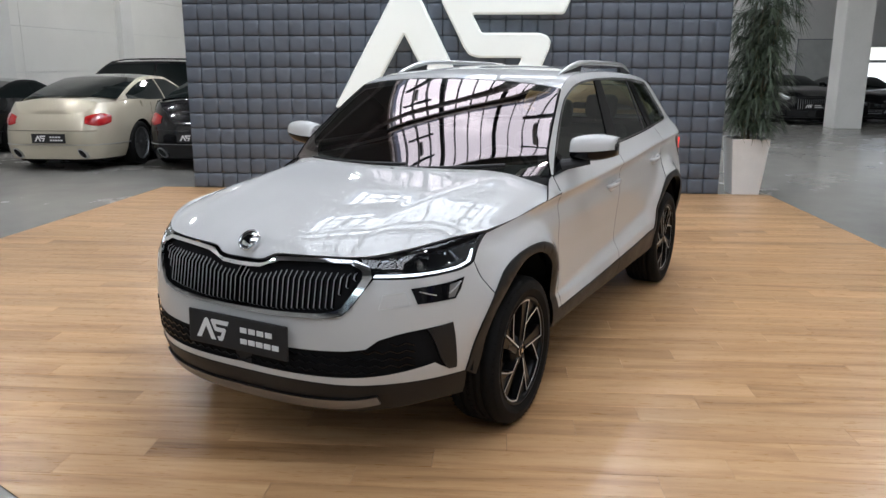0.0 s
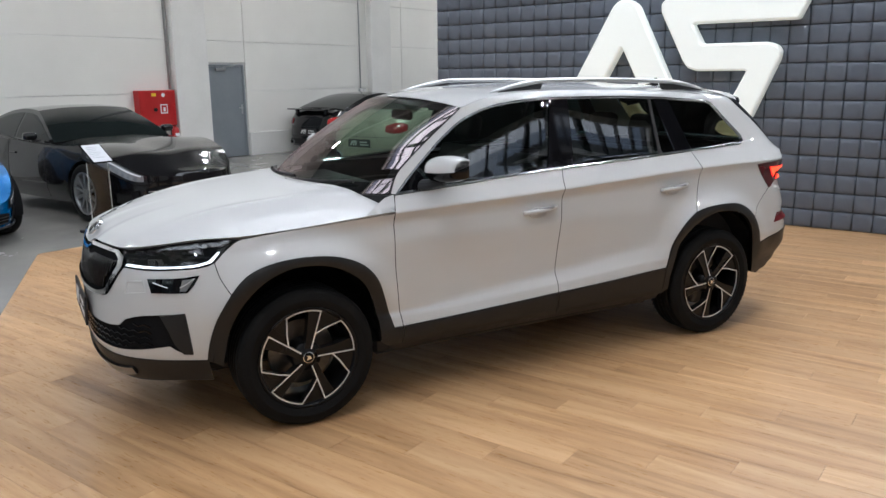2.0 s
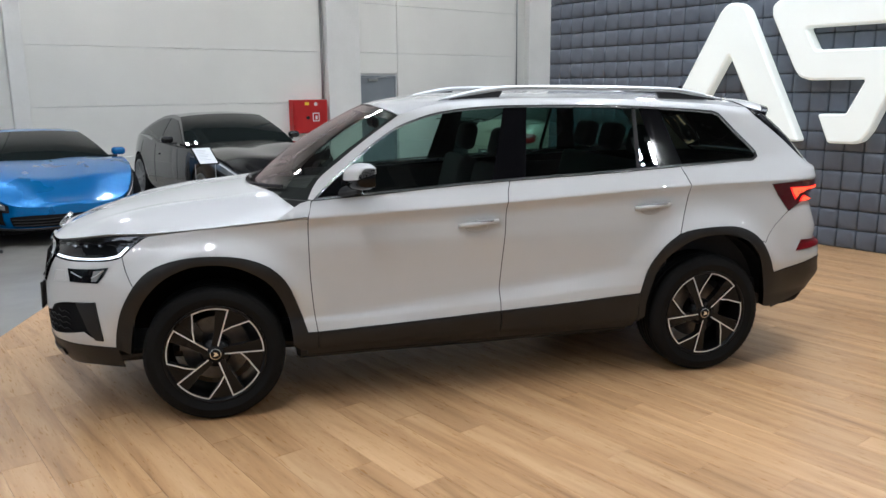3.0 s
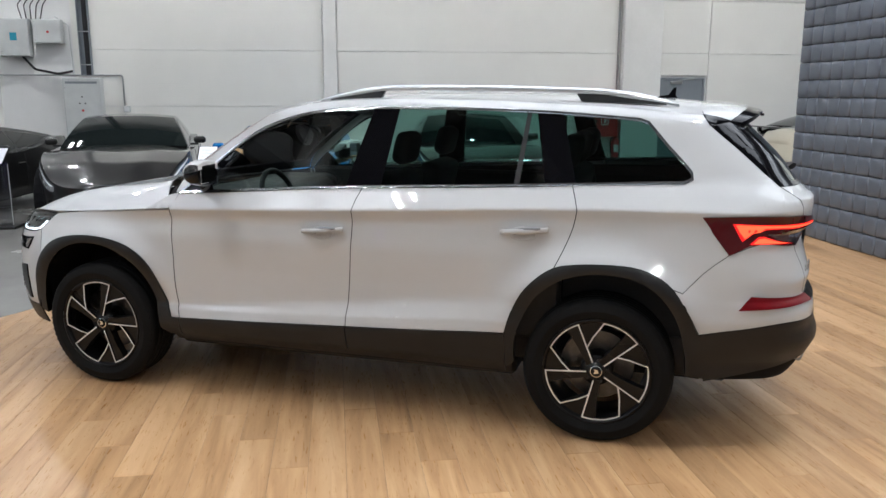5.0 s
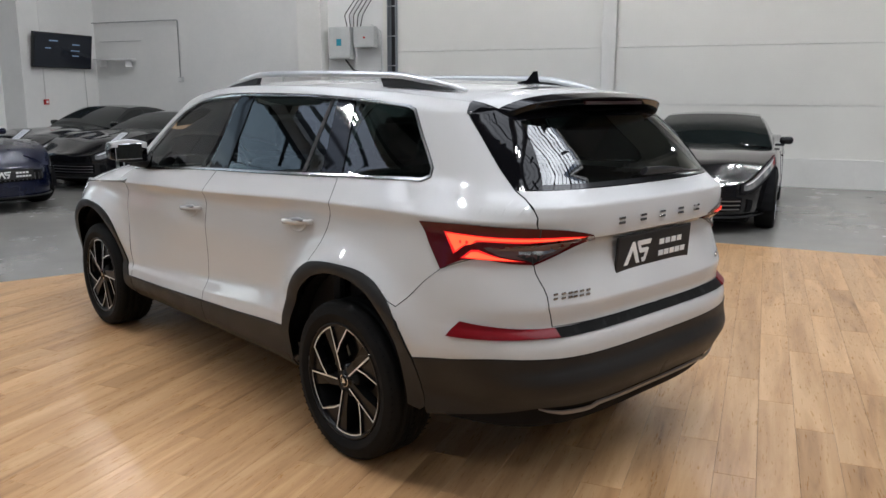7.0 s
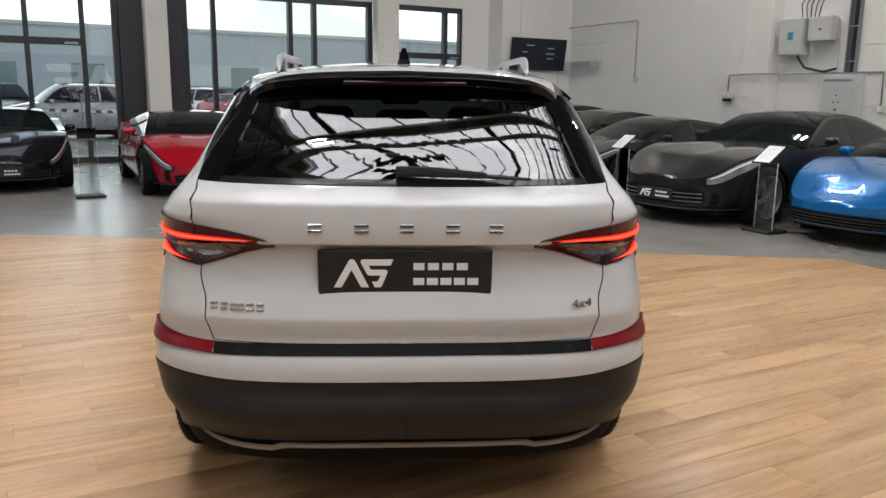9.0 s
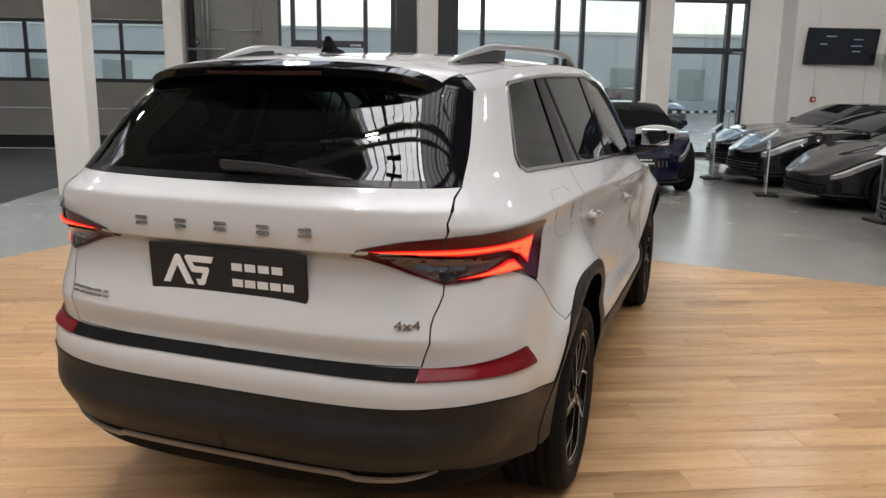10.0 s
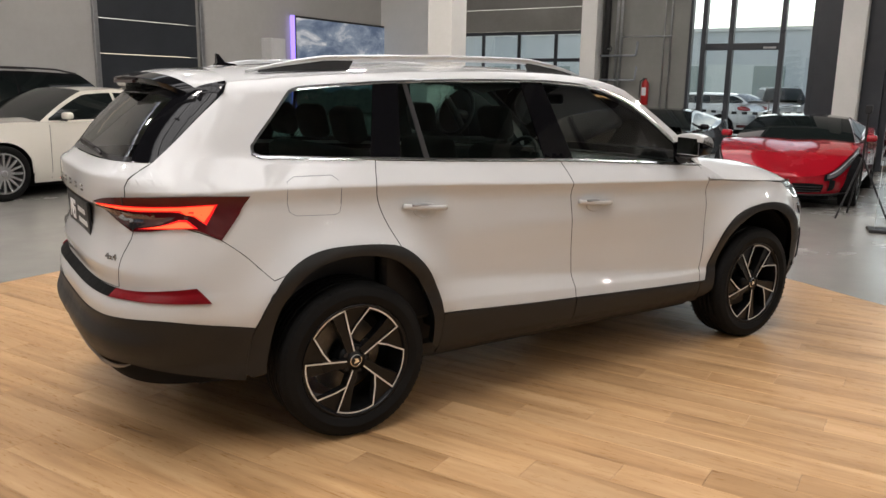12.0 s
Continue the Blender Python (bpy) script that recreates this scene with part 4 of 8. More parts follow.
panel("rear_bumper", loop(SEAM_BUMPER, [X(-1.95, 0.932), X(-2.1, 0.985), RY(0.646, 0.963)], GATE_LINE[GATE_SPLIT:], [RY(0.603, 0.735), RY(0.3, 0.731), MID_R(0.731)],
                          MR(0.731, 0.62), [MID_R(0.62), RY(0.3, 0.62), RY(0.55, 0.622), RY(0.7, 0.63), X(-2.18, 0.63), X(-2.0, 0.598), X(-1.843, 0.572)],
                          [X(-1.843, 0.572), X(-1.786, 0.68), X(-1.722, 0.776), X(-1.763, 0.76)]), WHITE, CAR, gap=0.0013, sides="joined", centre=True, step=0.025, cuts=(((0, 0.718), (1, 0.718)), ((0, 0.74), (1, 0.74))))
tailgate = panel("tailgate", loop([p - Vector((0.0008, 0)) for p in GATE_LINE], [GATE_LINE[-1] - Vector((0.0008, 0)), RY(0.3, 0.733), MID_R(0.733)],
                                  MR(0.733, 1.221), [MID_R(1.221), RY(0.2, 1.222), RY(0.45, 1.225), GATE_LINE[0] - Vector((0.0008, 0))]), WHITE, CAR, gap=0.0013, sides="joined", centre=True, step=0.03, cuts=(((0, 0.812), (1, 0.812)), ((0, 1.04), (1, 1.04)), ((0, 1.172), (1, 1.172))))[0]
FRONT_MID = [MID_F(0.673), FY(0.22, 0.676), FY(0.4, 0.686), FY(0.475, 0.7), FY(0.505, 0.73)]
panel("front_bumper", loop(FRONT_MID, [FY(0.505, 0.73), FY(0.55, 0.8), FY(0.575, 0.843)], [FY(0.575, 0.843), FY(0.7, 0.84), FY(0.785, 0.846), X(1.88, 0.85), X(1.83, 0.86), X(1.805, 0.872)],
                           [X(1.805, 0.872), X(1.79, 0.8), X(1.756, 0.73)], ARCH_F[3::-1], [X(1.868, 0.412), X(1.98, 0.416), FY(0.66, 0.412), FY(0.5, 0.405), FY(0.3, 0.408), MID_F(0.41)],
                           [MID_F(0.41), MID_F(0.442)], [MID_F(0.442), FY(0.3, 0.438), FY(0.565, 0.447), FY(0.775, 0.49)], [FY(0.775, 0.49), X(1.97, 0.455), X(1.928, 0.45)],
                           [X(1.928, 0.45), X(1.95, 0.646)], [X(1.95, 0.646), FY(0.698, 0.63), FY(0.61, 0.602)], [FY(0.61, 0.602), FY(0.565, 0.565), FY(0.5, 0.555), FY(0.3, 0.547), MID_F(0.545)]),
      WHITE, CAR, gap=0.0013, sides="joined", centre=True)

panel("wing_corner", loop([X(0.878, 1.112), X(0.887, 1.07), X(0.902, 1.024)], [X(0.902, 1.024), X(1.0, 1.019), X(1.08, 1.014)], [X(1.08, 1.014), X(1.0, 1.06), X(0.93, 1.1), X(0.878, 1.112)]), WHITE, CAR, lift=-0.003, label="white corner below the windscreen pillar")
# dark body behind the joints
panel("inner_shell", loop([MID_F(0.9), FY(0.5, 0.9), X(1.7, 0.95), X(0.9, 1.02), X(0.85, 1.08), X(-0.2, 1.15), X(-1.24, 1.19), X(-1.9, 1.2), RY(0.5, 1.2), MID_R(1.2)], MR(1.2, 0.32),
                          [MID_R(0.32), RY(0.5, 0.32), X(-1.95, 0.34)], [X(-1.95, 0.34), X(-1.88, 0.6), X(-1.75, 0.78), X(-1.6, 0.87), X(-1.4, 0.9), X(-1.2, 0.88), X(-1.02, 0.76), X(-0.93, 0.6), X(-0.9, 0.34)],
                          [X(-0.9, 0.34), X(0.0, 0.3), X(0.88, 0.3)], [X(0.88, 0.3), X(0.91, 0.6), X(1.02, 0.76), X(1.2, 0.87), X(1.4, 0.89), X(1.6, 0.87), X(1.78, 0.76), X(1.88, 0.6), X(1.92, 0.34)],
                          [X(1.92, 0.34), FY(0.5, 0.32), MID_F(0.32)]), BACKING, CAR, lift=-0.011, flange=0, step=0.035, sides="joined", label="black structure behind the panels")

# cladding
ARCH_F_IN = [X(1.8, 0.375), X(1.79, 0.45), X(1.762, 0.57), X(1.7, 0.685), X(1.61, 0.77), X(1.5, 0.818), X(1.39, 0.828), X(1.28, 0.812), X(1.18, 0.766), X(1.1, 0.7), X(1.045, 0.6), X(1.012, 0.478), X(1.0, 0.365)]
ARCH_R_IN = [X(-1.0, 0.365), X(-1.003, 0.48), X(-1.042, 0.6), X(-1.104, 0.705), X(-1.205, 0.785), X(-1.3, 0.82), X(-1.4, 0.832), X(-1.52, 0.822), X(-1.62, 0.785), X(-1.7, 0.71), X(-1.755, 0.61), X(-1.79, 0.45), X(-1.795, 0.365)]
panel("arch_trim", loop(ARCH_F, [X(0.926, 0.427), X(0.875, 0.425)], [X(0.875, 0.425), X(0.875, 0.326)], [X(0.875, 0.326), X(0.95, 0.33), X(1.0, 0.365)], ARCH_F_IN[::-1], [X(1.8, 0.375), X(1.868, 0.412)]), CLAD, CAR, lift=0.007, flange=0.04, label="dark moulded wheel-arch trim")
panel("arch_trim", loop(ARCH_R, [X(-1.843, 0.572), X(-1.872, 0.37), X(-1.795, 0.365)], ARCH_R_IN[::-1], [X(-1.0, 0.365), X(-0.96, 0.332)], [X(-0.96, 0.332), X(-0.956, 0.42), X(-0.955, 0.51)]), CLAD, CAR, lift=0.007, flange=0.04, label="dark moulded wheel-arch trim")
for a, b, name in ((0.872, -0.121, "front"), (-0.125, -0.953, "rear")):
    zt = (0.427, 0.467) if name == "front" else (0.468, 0.509)
    panel("sill_trim", loop([X(a, zt[0]), X((a + b) / 2, sum(zt) / 2), X(b, zt[1])], [X(b, zt[1]), X(b - 0.004, 0.335)], [X(b - 0.004, 0.335), X((a + b) / 2, 0.338), X(a, 0.325)], [X(a, 0.325), X(a, zt[0])]),
          CLAD, CAR, lift=0.006, gap=0.0015, label="dark door sill trim")
panel("sill", loop([X(0.93, 0.33), X(0.0, 0.338), X(-0.95, 0.332)], [X(-0.95, 0.332), X(-0.95, 0.292)], [X(-0.95, 0.292), X(0, 0.292), X(0.93, 0.288)], [X(0.93, 0.288), X(0.93, 0.33)]), BLACK_PLASTIC, CAR, label="dark lower sill")
panel("rear_cladding", loop([MID_R(0.618), RY(0.3, 0.618), RY(0.55, 0.62), RY(0.7, 0.628), X(-2.18, 0.628), X(-2.0, 0.596), X(-1.845, 0.57)], [X(-1.845, 0.57), X(-1.868, 0.4), X(-1.876, 0.34)],
                            [X(-1.876, 0.34), X(-2.05, 0.375), X(-2.2, 0.41), RY(0.64, 0.43), RY(0.47, 0.425), RY(0.2, 0.43), MID_R(0.43)], MR(0.43, 0.618)), CLAD, CAR, lift=0.004, sides="joined", centre=True,
      step=0.035, cuts=(((0, 0.515), (1, 0.515)),), label="dark moulded rear bumper cladding")
panel("rear_skirt", loop([MID_R(0.428), RY(0.3, 0.428), RY(0.55, 0.424), RY(0.66, 0.43)], [RY(0.66, 0.43), RY(0.6, 0.36), RY(0.45, 0.33), MID_R(0.33)], MR(0.33, 0.428)), GLOSS_BLACK, CAR, lift=-0.012, sides="joined", centre=True)
panel("rear_skid_strip", loop([MID_R(0.412), RY(0.28, 0.411), RY(0.395, 0.41), RY(0.42, 0.398), RY(0.56, 0.404), RY(0.65, 0.425)], [RY(0.65, 0.425), RY(0.56, 0.392), RY(0.42, 0.384), RY(0.38, 0.396), RY(0.28, 0.398), MID_R(0.399)],
                              [MID_R(0.399), MID_R(0.412)]), DARK_SATIN, CAR, lift=0.006, sides="joined", centre=True, step=0.05, label="satin silver lower strip")
panel("rear_strip", loop([MID_R(0.73), RY(0.3, 0.731), RY(0.6, 0.731)], [RY(0.6, 0.731), RY(0.598, 0.7)], [RY(0.598, 0.7), RY(0.3, 0.703), MID_R(0.703)], MR(0.703, 0.73)), RUBBER, CAR, lift=0.004, sides="joined", centre=True,
      label="black grained strip")
panel("rear_reflector", loop([RY(0.6, 0.731), RY(0.7, 0.735), RY(0.79, 0.744), X(-2.055, 0.752)], [X(-2.055, 0.752), X(-2.005, 0.69)], [X(-2.005, 0.69), X(-2.15, 0.698), RY(0.69, 0.703), RY(0.6, 0.7)], [RY(0.6, 0.7), RY(0.6, 0.731)]),
      REFLEX, CAR, lift=0.009, step=0.02, label="dark red rear reflector")
panel("front_cladding", loop([X(1.866, 0.41), X(1.98, 0.414), FY(0.66, 0.41), FY(0.5, 0.403), FY(0.3, 0.406), MID_F(0.408)], MF(0.408, 0.26), [MID_F(0.26), FY(0.4, 0.262), FY(0.6, 0.285), X(1.98, 0.305), X(1.84, 0.3)],
                             [X(1.84, 0.3), X(1.866, 0.41)]), CLAD, CAR, lift=0.004, sides="joined", centre=True, label="dark moulded front lip")
panel("front_skid_plate", loop([MID_F(0.335), FY(0.3, 0.335), FY(0.5, 0.342), FY(0.585, 0.36)], [FY(0.585, 0.36), FY(0.59, 0.325)], [FY(0.59, 0.325), FY(0.45, 0.295), FY(0.2, 0.285), MID_F(0.283)], [MID_F(0.283), MID_F(0.335)]), DARK_SATIN, CAR,
      lift=0.014, flange=0.02, sides="joined", centre=True, label="satin silver skid plate")

# lower grille with honeycomb ribs
panel("lower_grille", loop([MID_F(0.545), FY(0.3, 0.547), FY(0.5, 0.555), FY(0.565, 0.565), FY(0.61, 0.602), FY(0.698, 0.63), X(1.95, 0.646)], [X(1.95, 0.646), X(1.928, 0.45)], [X(1.928, 0.45), X(1.97, 0.455), FY(0.775, 0.49)],
                           [FY(0.775, 0.49), FY(0.565, 0.447), FY(0.3, 0.438), MID_F(0.442)], MF(0.442, 0.545)), BLACK_PLASTIC, CAR, lift=-0.012, flange=0, sides="joined", centre=True)
bm = bmesh.new()
for sy in (1, -1):
    for row in range(6):
        z = 0.462 + row * 0.03
        pts = []
        for k in range(30):
            y = 0.02 + k * 0.025
            top = 0.54 if y < 0.5 else 0.545 + (y - 0.5) * 0.35
            if 0.452 + max(0.0, y - 0.565) * 0.2 < z < top - 0.005 and y < 0.74:
                p = skin(*FY(y, z))
                pts.append((p.x - 0.004, sy * p.y, z + (0.006 if k % 2 else -0.006)))
        if len(pts) > 2:
            tube(bm, pts, 0.0035, 4)
part("grille_mesh", bm, GLOSS_BLACK, CAR, "black honeycomb mesh")
panel("vent_blade", loop([X(1.952, 0.648), X(1.928, 0.448)], [X(1.928, 0.448), X(1.965, 0.45)], [X(1.965, 0.45), X(2.0, 0.5), X(2.02, 0.56), X(2.05, 0.635)], [X(2.05, 0.635), X(1.952, 0.648)]), CLAD, CAR, lift=0.006, label="dark bumper corner blade")

# bonnet
hood_front = flowing([skin(*q) for q in (X(1.676, 0.968), X(1.85, 0.963), FY(0.652, 0.938), FY(0.52, 0.916), FY(0.34, 0.914), FY(0.19, 0.912))], 0.02)
dip = [skin(*q) for q in (FY(0.19, 0.912), FY(0.155, 0.908), FY(0.12, 0.89), FY(0.09, 0.884), MID_F(0.883))]
hood_front += flowing(dip, 0.02)[1:]


def along(line, t):
    """The point at a share t of a line's length."""
    d = [0.0]
    for a, b in zip(line, line[1:]):
        d.append(d[-1] + (b - a).length)
    t = min(max(t, 0), 1) * d[-1]
    for i in range(len(line) - 1):
        if t <= d[i + 1] or i == len(line) - 2:
            k = (t - d[i]) / max(1e-9, d[i + 1] - d[i])
            return line[i].lerp(line[i + 1], k)


crown = spline([0.9, 1.15, 1.3, 1.6, 1.8, 1.95, 2.05, 2.14, 2.205, 2.24, 2.26], [1.156, 1.14, 1.122, 1.088, 1.056, 1.026, 0.999, 0.966, 0.932, 0.905, 0.884])


def hood_point(u, v):
    """u from the nose to the screen, v across from right to left."""
    t = 2 * v - 1
    a = abs(t)
    f = along(hood_front, 1 - a)
    rear_x = 1.2 - 0.3 * a ** 2.2
    side_z = lambda x: 0.968 + 0.0733 * (1.676 - min(x, 1.676))
    side_y = lambda x: half_width(min(max(x, 0.88), 1.676), min(side_z(x), 1.03))

    def top(x):
        """Height of the crowned sheet, before it meets the nose line."""
        return side_z(x) + (crown(min(x, 2.26)) - side_z(x)) * (1 - 0.2 * a * a - 0.8 * max(0.0, (a - 0.6) / 0.4) ** 1.6)
    x = f.x + (rear_x - f.x) * u
    fade = max(0.0, 1 - u / 0.6)
    y = side_y(x) * a + (f.y - side_y(f.x) * a) * fade ** 2
    z = top(x) + (f.z - top(f.x)) * fade ** 3
    z += 0.004 * math.exp(-((a - 0.74 + 0.26 * (1 - u)) / 0.06) ** 2) * min(1, 3 * u)
    return Vector((x, math.copysign(y, t) if t else 0.0, z))


patch("bonnet", hood_point, 40, 96, WHITE, CAR, "white bonnet with two soft creases", drop=0.012)

# roof, windscreen
edge_l = flowing([skin(*q) for q in ROOF_EDGE], 0.04)
roof_mid = spline([-1.86, -1.75, -1.5, -1.0, -0.4, 0.1, 0.35, 0.47], [1.597, 1.608, 1.624, 1.645, 1.652, 1.635, 1.606, 1.58])


def roof_point(u, v):
    t = 2 * v - 1
    a = abs(t)
    e = along(edge_l, u)
    mid_x = 0.47 + (-1.8 - 0.47) * u
    x = mid_x + (e.x - mid_x) * a ** 2
    z = e.z + (roof_mid(mid_x) - e.z) * (1 - a ** 2.3)
    return Vector((x, e.y * t, z))


patch("roof", roof_point, 30, 24, WHITE, CAR, "white roof")
for sgn in (1, -1):
    part("roof_joint", a_tube([(p.x, sgn * (p.y - 0.004), p.z - 0.0095) for p in edge_l], 0.0075, 8), WHITE, CAR, "white strip along the roof edge", smooth=True)
a_line = flowing([skin(*q) + Vector((0.004, -0.012, 0)) for q in A_EDGE], 0.03)


def screen_point(u, v):
    t = 2 * v - 1
    a = abs(t)
    e = along(a_line, u)
    lo, hi = Vector((1.2, 0, 1.1)), Vector((0.478, 0, 1.576))
    m = lo.lerp(hi, u) + Vector((0.03, 0, 0.03)) * math.sin(math.pi * u)
    x = m.x + (e.x - m.x) * a ** 2.2
    z = m.z + (e.z - m.z) * a ** 2.2
    return Vector((x, e.y * t, z))


patch("windscreen", screen_point, 16, 24, WINDSCREEN, CAR, "tinted windscreen").visible_shadow = False
# black band and cowl round the screen
for (ua, ub, va, vb) in ((0.0, 0.1, 0.0, 1.0), (0.93, 1.0, 0.0, 1.0), (0.1, 0.93, 0.0, 0.025), (0.1, 0.93, 0.975, 1.0)):
    patch("screen_band", lambda u, v, q=(ua, ub, va, vb): screen_point(q[0] + (q[1] - q[0]) * u, q[2] + (q[3] - q[2]) * v) - Vector((0.004, 0, 0.005)), 8, 12, LAMP_BLACK, CAR, "black printed edge of the screen")


def cowl_point(u, v):
    t = 2 * v - 1
    a = abs(t)
    p = hood_point(1.0, v)
    q = screen_point(0.03, v)
    return p.lerp(q, u) - Vector((0, 0, 0.03 + 0.02 * math.sin(math.pi * u)))


patch("cowl", cowl_point, 4, 24, BLACK_PLASTIC, CAR, "black plastic cowl")
for y0, y1 in ((-0.55, 0.12), (0.05, 0.62)):
    bm = bmesh.new()
    line = []
    for k in range(9):
        y = y0 + (y1 - y0) * k / 8
        p = screen_point(0.03 + 0.035 * k / 8, 0.5 + 0.5 * y / 0.8)
        line.append(p + Vector((0.012, 0, 0.02)))
    tube(bm, line, 0.009, 6)
    part("screen_wiper", bm, BLACK_PLASTIC, CAR, "black wiper blade")

# glass and pillars of the sides
panel("door_glass", loop(DLO_LOW[:4], [X(-0.197, 1.175), X(-0.245, 1.572)], DLO_TOP[4:]), SIDE_GLASS, front_doors[0].parent, lift=-0.008, flange=0, label="green tinted front door glass")
panel("door_glass", loop(DLO_LOW[3:6] + [X(-1.12, 1.21)], [X(-1.12, 1.21), X(-1.05, 1.556)], [X(-1.05, 1.556), X(-0.756, 1.567), X(-0.281, 1.572), X(-0.245, 1.572)], [X(-0.245, 1.572), X(-0.197, 1.175)]), PRIVACY, CAR, lift=-0.008, flange=0, label="dark rear door glass")
panel("quarter_glass", loop([X(-1.255, 1.217), X(-1.5, 1.227), X(-1.68, 1.232)], DLO_BACK, [X(-1.53, 1.523), X(-1.456, 1.529), X(-1.15, 1.551)], [X(-1.15, 1.551), X(-1.255, 1.217)]), PRIVACY, CAR, lift=-0.008, flange=0, label="dark rear quarter glass")
panel("pillar_b", loop([X(-0.1, 1.172), X(-0.29, 1.182)], [X(-0.29, 1.182), X(-0.345, 1.57)], [X(-0.345, 1.57), X(-0.212, 1.571)], [X(-0.212, 1.571), X(-0.1, 1.172)]), GLOSS_BLACK, CAR, lift=-0.003, label="gloss black pillar trim")
panel("pillar_c", loop([X(-1.115, 1.211), X(-1.262, 1.217)], [X(-1.262, 1.217), X(-1.17, 1.55)], [X(-1.17, 1.55), X(-1.045, 1.557)], [X(-1.045, 1.557), X(-1.115, 1.211)]), GLOSS_BLACK, CAR, lift=-0.003, label="gloss black pillar trim")
panel("window_bar", loop([X(-0.965, 1.204), X(-0.99, 1.205)], [X(-0.99, 1.205), X(-1.02, 1.558)], [X(-1.02, 1.558), X(-1.0, 1.559)], [X(-1.0, 1.559), X(-0.965, 1.204)]), BLACK_PLASTIC, CAR, lift=-0.004, label="black window guide bar")
panel("mirror_corner", loop([X(0.868, 1.11), X(0.66, 1.123)], [X(0.66, 1.123), X(0.7, 1.2), X(0.73, 1.232)], [X(0.73, 1.232), X(0.815, 1.161), X(0.868, 1.11)]), GLOSS_BLACK, CAR, lift=-0.002, label="black mirror corner trim")
for sgn in (1, -1):
    dlo = loop(DLO_LOW, DLO_BACK, DLO_TOP)
    ring_o, ring_i = dlo, shrunk(dlo, 0.012)
    # broad along the sills, narrow over the glass
    ring_i = [o.lerp(i, 0.85 if o.x < -1.5 else 0.7) for o, i in zip(ring_o, ring_i)]
    verts, norms, faces = [], [], []
    for o, i in zip(ring_o, ring_i):
        no, ni = normal_at(o.x, o.y), normal_at(i.x, i.y)
        for p, n, l in ((skin(o.x, o.y), no, -0.002), (skin(o.x, o.y), no, 0.0065), (skin(i.x, i.y), ni, 0.0055), (skin(i.x, i.y), ni, -0.01)):
            verts.append(p + n * l)
            norms.append(n)
    m = len(ring_o)
    for k in range(m):
        for q in range(3):
            a, b = 4 * k + q, 4 * ((k + 1) % m) + q
            faces.append([a, a + 1, b + 1, b])
    if sgn < 0:
        verts, norms = [Vector((v.x, -v.y, v.z)) for v in verts], [Vector((n.x, -n.y, n.z)) for n in norms]
    else:
        faces = [f[::-1] for f in faces]
    outfit("window_trim", verts, norms, faces, TRIM, CAR, "bright chrome strip round the side windows")
    # roof rail
    bm = bmesh.new()
    rail = []
    for k in range(33):
        u = k / 32
        x = 0.135 - 1.835 * u
        y = 0.558 - 0.095 * max(0, (u - 0.35) / 0.65) ** 1.6
        base = 1.604 - 0.012 * (u - 0.3) ** 2
        rise = 0.047 * min(1, math.sin(math.pi * u) * 1.75) ** 0.85 if 0 < u < 1 else 0
        z = roof_point(min(max((0.385 - x) / 2.2, 0), 1), 0.5 + 0.5 * y / 0.63).z + rise
        rail.append((x, sgn * y, z))
    tube(bm, rail, [0.008 + 0.01 * min(1, 8 * min(k / 32, 1 - k / 32)) for k in range(33)], 10, flat=0.7)
    part("roof_rail", bm, SATIN, CAR, "satin silver roof rail", smooth=True)
    for k0, k1, steep in ((1, 6, 1), (24, 31, 0)):
        bm = bmesh.new()
        rows = []
        for k in range(k0, k1 + 1):
            x, y, z = rail[k]
            low_z = roof_point(min(max((0.385 - x) / 2.2, 0), 1), 0.5 + 0.5 * abs(y) / 0.63).z - 0.004
            lean = 0.03 if k == (k1 if steep else k0) else 0.0
            rows.append([bm.verts.new(p) for p in ((x - (lean if steep else -lean), y + 0.009, z - 0.006), (x, y + 0.014, min(low_z, z - 0.012)), (x, y - 0.014, min(low_z, z - 0.012)), (x - (lean if steep else -lean), y - 0.009, z - 0.006))])
        for r, q in zip(rows, rows[1:]):
            for j in range(4):
                bm.faces.new((r[j], r[(j + 1) % 4], q[(j + 1) % 4], q[j]))
        bm.faces.new(rows[0][::-1])
        bm.faces.new(rows[-1])
        bmesh.ops.recalc_face_normals(bm, faces=bm.faces[:])
        part("rail_foot", bm, BLACK_PLASTIC, CAR, "black rail foot")
    # door handles
    for hx, hz in ((0.0, 0.962), (-1.035, 1.008)):
        bm = bmesh.new()
        line, rad = [], []
        for k in range(13):
            u = k / 12
            x = hx + 0.112 - 0.224 * u
            z = hz - 0.012 + 0.018 * u
            o = 0.034 * math.sin(math.pi * min(1, max(0, 0.08 + 0.84 * u))) ** 0.5
            line.append((x, sgn * (half_width(x, z) + o - 0.006), z))
            rad.append(0.011 + 0.007 * math.sin(math.pi * u) ** 0.5)
        tube(bm, line, rad, 12, flat=1.0)
        for v in bm.verts:  # flattened top and foot, upright outer face
            zc_ = hz - 0.012 + 0.018 * (hx + 0.112 - v.co.x) / 0.224
            v.co.z = zc_ + max(-0.0115, min(0.0115, (v.co.z - zc_) * 1.1))
        part("door_handle", bm, WHITE, CAR, "body-coloured door handle", smooth=True)
        # dark inset along the upper edge of the handle
        bm = bmesh.new()
        cap_line = [(hx - 0.028 + 0.105 * (k / 8 - 0.5), k) for k in range(9)]
        tube(bm, [(x, sgn * (half_width(x, hz) + 0.0335), hz - 0.012 + 0.018 * (hx + 0.112 - x) / 0.224 + 0.0085) for x, k in cap_line], [0.003 + 0.007 * math.sin(math.pi * (0.05 + 0.9 * k / 8)) ** 0.5 for x, k in cap_line], 8, flat=1.0)
